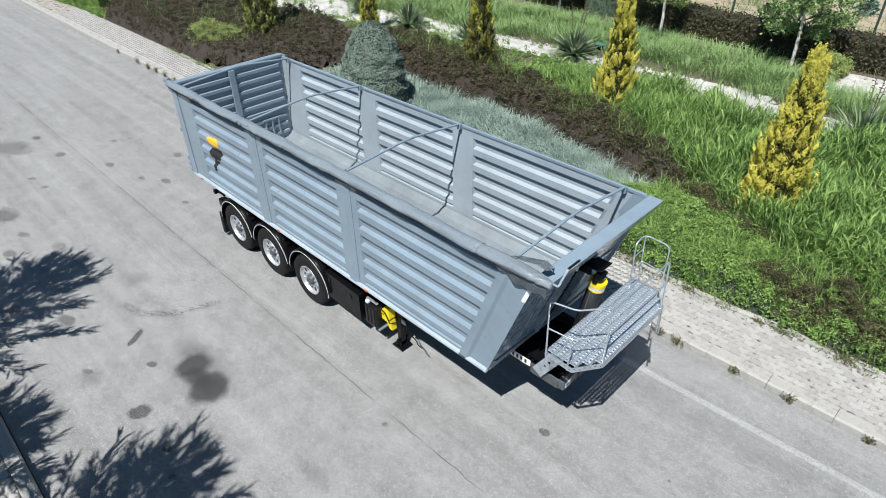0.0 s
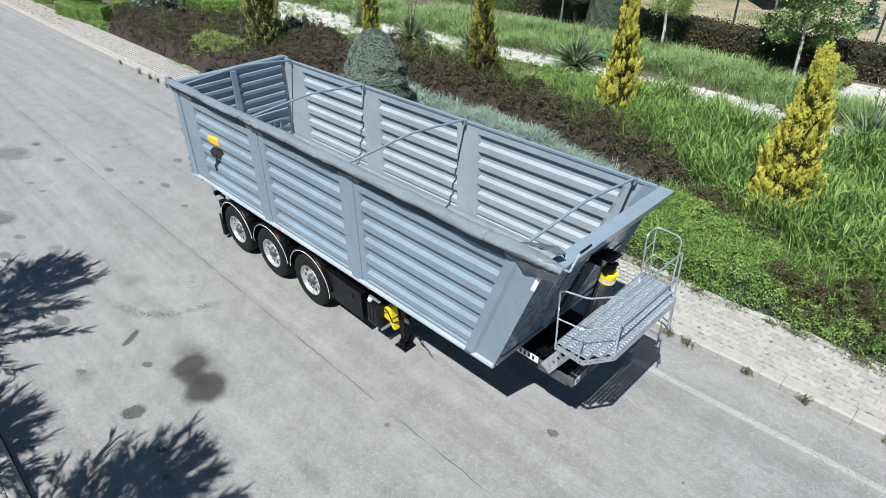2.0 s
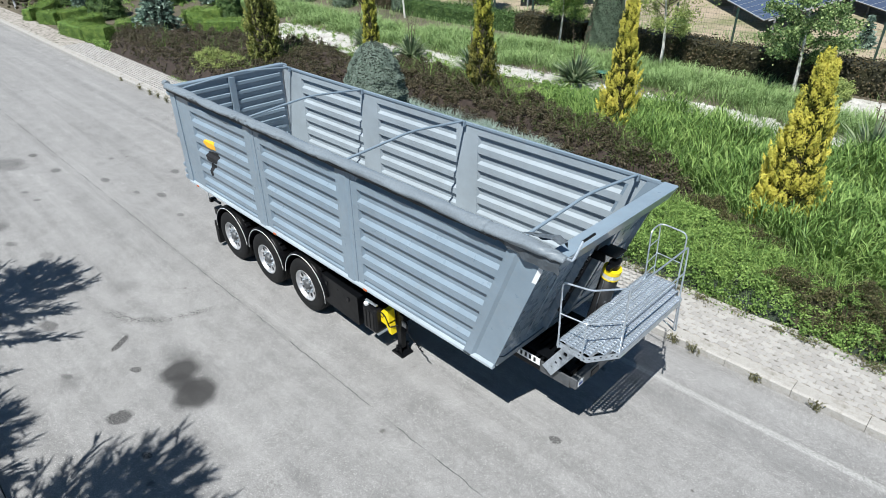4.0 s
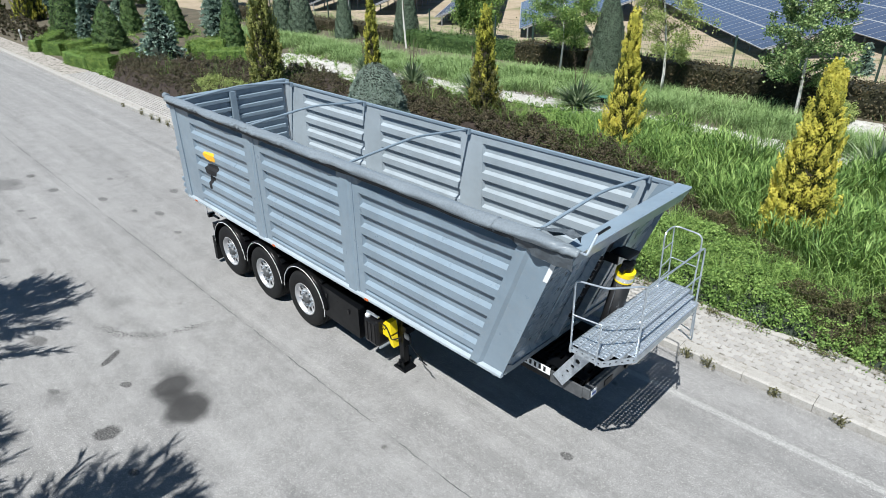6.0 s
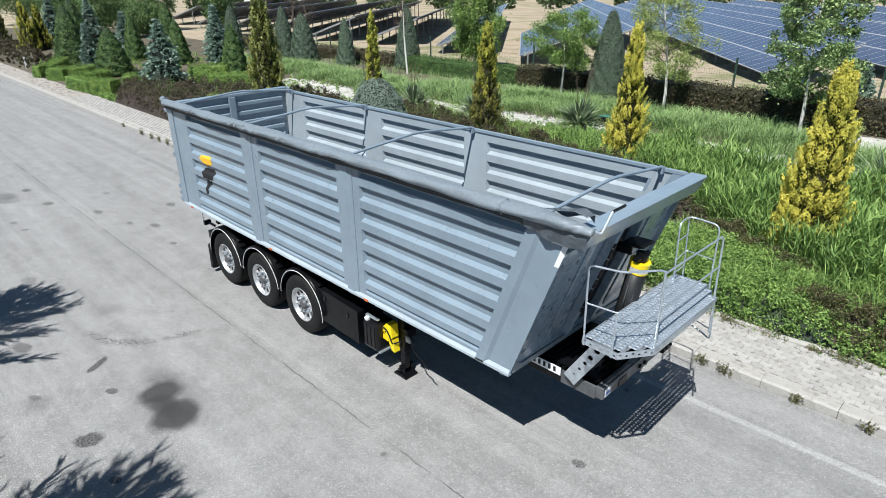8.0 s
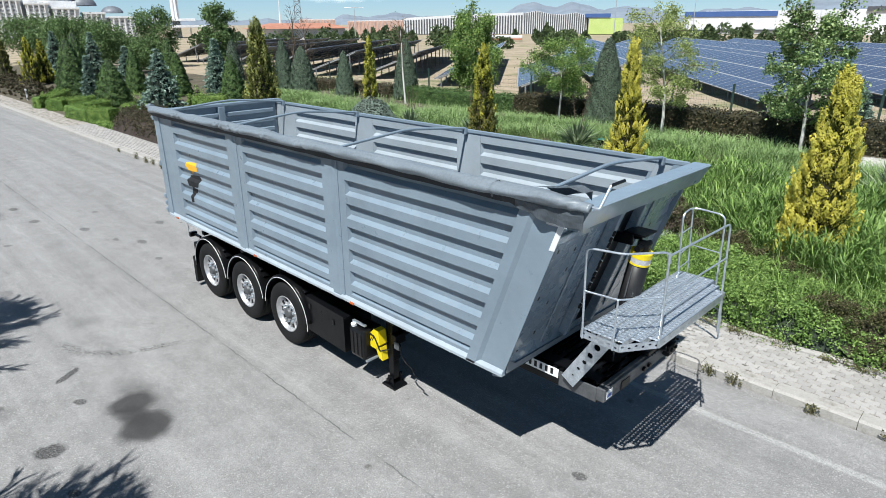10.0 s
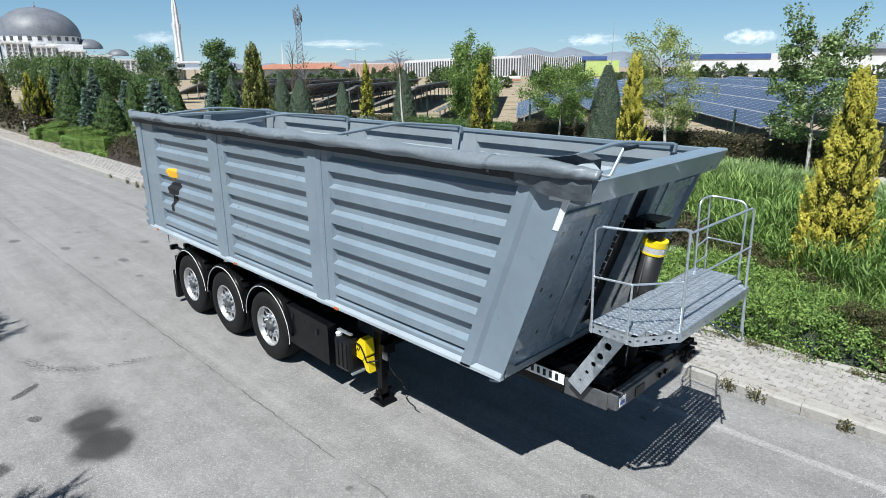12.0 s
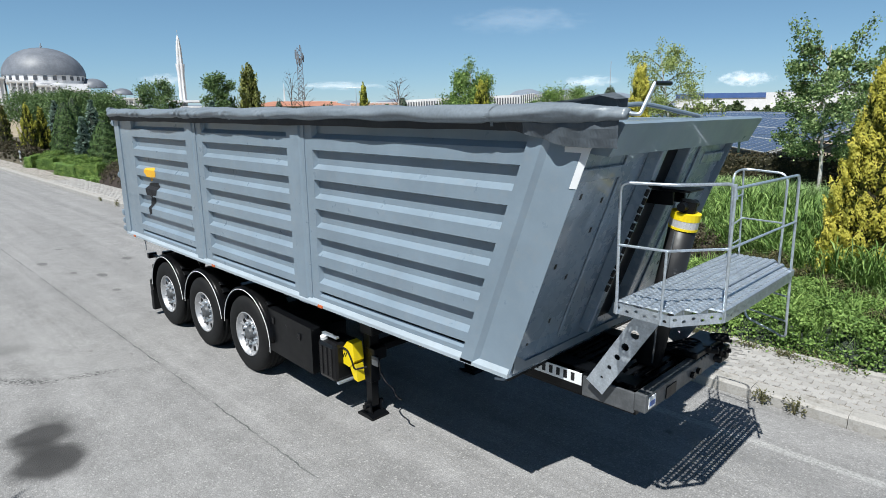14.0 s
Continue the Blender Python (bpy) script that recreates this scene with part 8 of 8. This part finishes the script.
# ---- kerbs, weeds and paving stones ----
def kerb(name, y0, y1, top, label):
    road_side = tagged(new(name), label, "kerb", kind="structure")
    bm = bmesh.new()
    s = -1 if y0 > 0 else 1
    outline = [(y0, -0.05), (y0, top - 0.03), (y0 + 0.03, top), (y1, top), (y1, -0.05)] if y0 > 0 else [(y0, -0.05), (y0, top), (y1 - 0.03, top), (y1, top - 0.03), (y1, -0.05)]
    prism(bm, outline, 0.003, 0.997, "x")
    me = mesh_of(bm, "kerb_stone", CONCRETE)
    rng = random.Random(5)
    for k in range(74):
        ob = new("kerb_stone", me)
        ob.parent = road_side
        ob.location = (-59.6 + k, rng.uniform(-0.006, 0.006), rng.uniform(-0.006, 0.004))
    bm = bmesh.new()
    prism(bm, outline, -900, -59.6, "x"), prism(bm, outline, 14.4, 500, "x")
    part("kerb_run", bm, CONCRETE, road_side)


kerb("kerb", 2.53, 2.77, 0.145, "worn pale concrete kerb stones along the road")
kerb("kerb", -6.51, -6.31, 0.15, "grey concrete kerb stones across the road")

rng = np.random.default_rng(170)
for k, (x, y, s) in enumerate(((6.55, 2.50, 0.22), (6.90, 2.47, 0.26), (7.9, 2.49, 0.16), (8.76, 2.49, 0.2), (-15.6, 2.48, 0.3), (-14.6, 2.47, 0.28), (-14.0, 2.49, 0.3), (-13.2, 2.48, 0.34), (-12.4, 2.47, 0.3), (-11.6, 2.48, 0.34), (-17.5, 2.49, 0.2), (9.9, 2.5, 0.15))):
    w = tagged(new("weed"), "small dry weed growing at the kerb", "weed", group="kerb weeds")
    w.location = (x, y, 0.0)
    n = 80
    c = rng.normal(0, 0.33 * s, (n, 3)) * np.array([1.3, 0.55, 0.1])
    tagged(leaf_part("leafage", blades(rng, np.zeros((16, 3)), s, 0.6, 0.006), WEED, w, faces=BLADE, per=5), kind="stuff")
    at = np.clip(rng.normal(0, 1, (n, 3)), -1.6, 1.6) * np.array([0.30 * s, 0.15 * s, 0.26 * s]) + np.array([0, 0, 0.42 * s])
    at[:, 2] = np.abs(at[:, 2])
    tagged(leaf_part("leaf_tuft", leaves(rng, at, rng.normal(0, 1, (n, 3)), 0.03, 0.4), WEED, w), kind="stuff")
# plants creeping over the inner edge of the paving
p = np.column_stack([rng.uniform(-16, 11, 5200), 3.97 + 0.10 * rng.normal(0, 1, 5200)])
p[:, 1] -= 0.16 * np.clip(lump(p[:, 0], p[:, 0] * 0.3, 2.2) - 0.45, 0, 1)
at = np.column_stack([p, 0.15 + rng.uniform(0, 0.12, 5200) ** 1.2])
tagged(new("edge_weeds", quads_mesh("edge_weeds", leaves(rng, at, rng.normal(0, 1, (5200, 3)) + np.array([0, 0, 0.5]), 0.036, 0.36), 4, COVER)), "green weeds creeping over the paving edge", "weeds", kind="stuff")
# dry tufts and crumbled mortar along the same edge
c = np.column_stack([rng.uniform(-14, 11, 70), 3.88 + 0.07 * rng.normal(0, 1, 70)])
pick = rng.integers(0, 70, 7000)
wide = rng.uniform(0.05, 0.16, 70)[pick]
p = np.clip(rng.normal(0, 1, (7000, 3)), -1.7, 1.7) * np.column_stack([1.2 * wide, 0.6 * wide, 0.5 * wide])
at = np.column_stack([c[pick] + p[:, :2], 0.15 + np.abs(p[:, 2])])
tagged(new("dry_weeds", quads_mesh("dry_weeds", leaves(rng, at, rng.normal(0, 1, (7000, 3)) + np.array([0, 0, 0.7]), 0.036, 0.3), 4, WEED)), "dry grey green weeds along the paving edge", "weeds", kind="stuff")
bm = bmesh.new()
for k in range(170):
    x = rng.uniform(-12, 11)
    r = rng.uniform(0.02, 0.075)
    q = bmesh.ops.create_icosphere(bm, subdivisions=1, radius=r)["verts"]
    m = pose(x, 3.90 + 0.06 * rng.normal(), 0.14 + 0.2 * r, *rng.uniform(0, 180, 3))
    for v in q:
        v.co = m @ (v.co * (1 + rng.uniform(-0.25, 0.25)))
        v.co.z = 0.14 + (v.co.z - 0.14) * 0.6
part("rubble", bm, CONCRETE, label="pale crumbled mortar and stones along the paving edge", category="rubble", kind="stuff")
# broken edging stones
for k in range(26):
    x = -14.5 + k * 0.96
    bm = bmesh.new()
    box(bm, -0.4, 0.4, -0.05, 0.05, -0.05, 0.05, 0.012)
    for v in bm.verts:
        v.co += Vector(rng.normal(0, 0.012, 3))
    ob = part("edging_stone", bm, CONCRETE, label="rough concrete edging stone by the bed", category="stone", group="edging stones")
    ob.matrix_world = pose(x + rng.uniform(-0.1, 0.1), 3.93 + rng.uniform(-0.03, 0.03), 0.14, 0, 0, rng.uniform(-4, 4))


def paver_mat():
    m, n, l, b = material("concrete_pavers", 0.88)
    pos, oi = n.new("ShaderNodeTexCoord").outputs["Object"], n.new("ShaderNodeObjectInfo")
    geo = n.new("ShaderNodeNewGeometry")
    r = math_node(n, l, "FRACT", math_node(n, l, "ADD", oi.outputs["Random"], geo.outputs["Random Per Island"]))
    c = ramp_node(n, l, r, [(0.1, (0.315, 0.302, 0.288)), (0.9, (0.395, 0.38, 0.363))])
    c = mix_node(n, l, ramp_node(n, l, noise_node(n, l, 3.2, 6, geo.outputs["Position"], 0.75), [(0.56, (0, 0, 0)), (0.74, (0.7, 0.7, 0.7))]), c, (0.17, 0.155, 0.125))
    f = noise_node(n, l, 60, 4, pos)
    c = mix_node(n, l, 0.5, c, ramp_node(n, l, f, [(0.3, (0.72, 0.72, 0.72)), (0.7, (1.2, 1.2, 1.2))]), "MULTIPLY")
    l.new(c, b.inputs["Base Color"])
    bump_node(n, l, b, f, 0.3, 0.004)
    return m


PAVER = paver_mat()
LX, LY = 0.172, 0.122


def paver_outline(g=0.0025):
    """An interlocking stone with stepped long sides."""
    a, w = LX / 2 - g, LY / 2 - g
    k = 0.0165
    return [(-a, -w + k), (-a * 0.45, -w + k), (-a * 0.25, -w - k), (a * 0.25, -w - k), (a * 0.45, -w + k), (a, -w + k), (a, w + k), (a * 0.45, w + k), (a * 0.25, w - k), (-a * 0.25, w - k), (-a * 0.45, w + k), (-a, w + k)]


bm = bmesh.new()
o = paver_outline()
lo = [bm.verts.new((x, y, -0.05)) for x, y in o]
hi = [bm.verts.new((x, y, -0.006)) for x, y in o]
tp = [bm.verts.new((x * 0.965, y * 0.965, 0.0)) for x, y in o]
for k in range(12):
    j = (k + 1) % 12
    bm.faces.new((lo[k], lo[j], hi[j], hi[k])), bm.faces.new((hi[k], hi[j], tp[j], tp[k]))
bm.faces.new(tp)
STONE = mesh_of(bm, "paver", PAVER)
rest = [[], [], []]
base = np.array([(x, y, 0) for x, y in o])
rng = np.random.default_rng(171)
for i in range(-150, 84):
    for j in range(10):
        x = i * LX + (LX / 2 if j % 2 else 0)
        y = 2.845 + j * LY
        dz, tilt = rng.normal(0, 0.002), rng.normal(0, 0.008)
        if 6.0 < x < 11.1:
            ob = new("paver", STONE)
            ob.parent = pavement
            ob.matrix_basis = Matrix.Translation((x, y, 0.147 + dz)) @ Matrix.Rotation(tilt, 4, "X") @ Matrix.Rotation(tilt * 0.7, 4, "Y")
        else:
            rest[0].append(np.concatenate([base + [x, y, 0.125 + dz], base * [0.95, 0.95, 1] + [x, y, 0.147 + dz]]))
side = [(k, (k + 1) % 12, 12 + (k + 1) % 12, 12 + k) for k in range(12)] + [tuple(range(12, 24))]
ob = new("pavers", quads_mesh("pavers", np.array(rest[0]), 24, PAVER, side))
ob.parent = pavement
tagged(ob, kind="stuff")
other = []
for i in range(-60, 100):
    for j in range(14):
        other.append(np.concatenate([base + [i * LX + (LX / 2 if j % 2 else 0), -6.60 - j * LY, 0.14], base * [0.95, 0.95, 1] + [i * LX + (LX / 2 if j % 2 else 0), -6.60 - j * LY, 0.165]]))
ob = new("pavers", quads_mesh("pavers", np.array(other), 24, PAVER, side))
ob.parent = opposite
tagged(ob, kind="stuff")
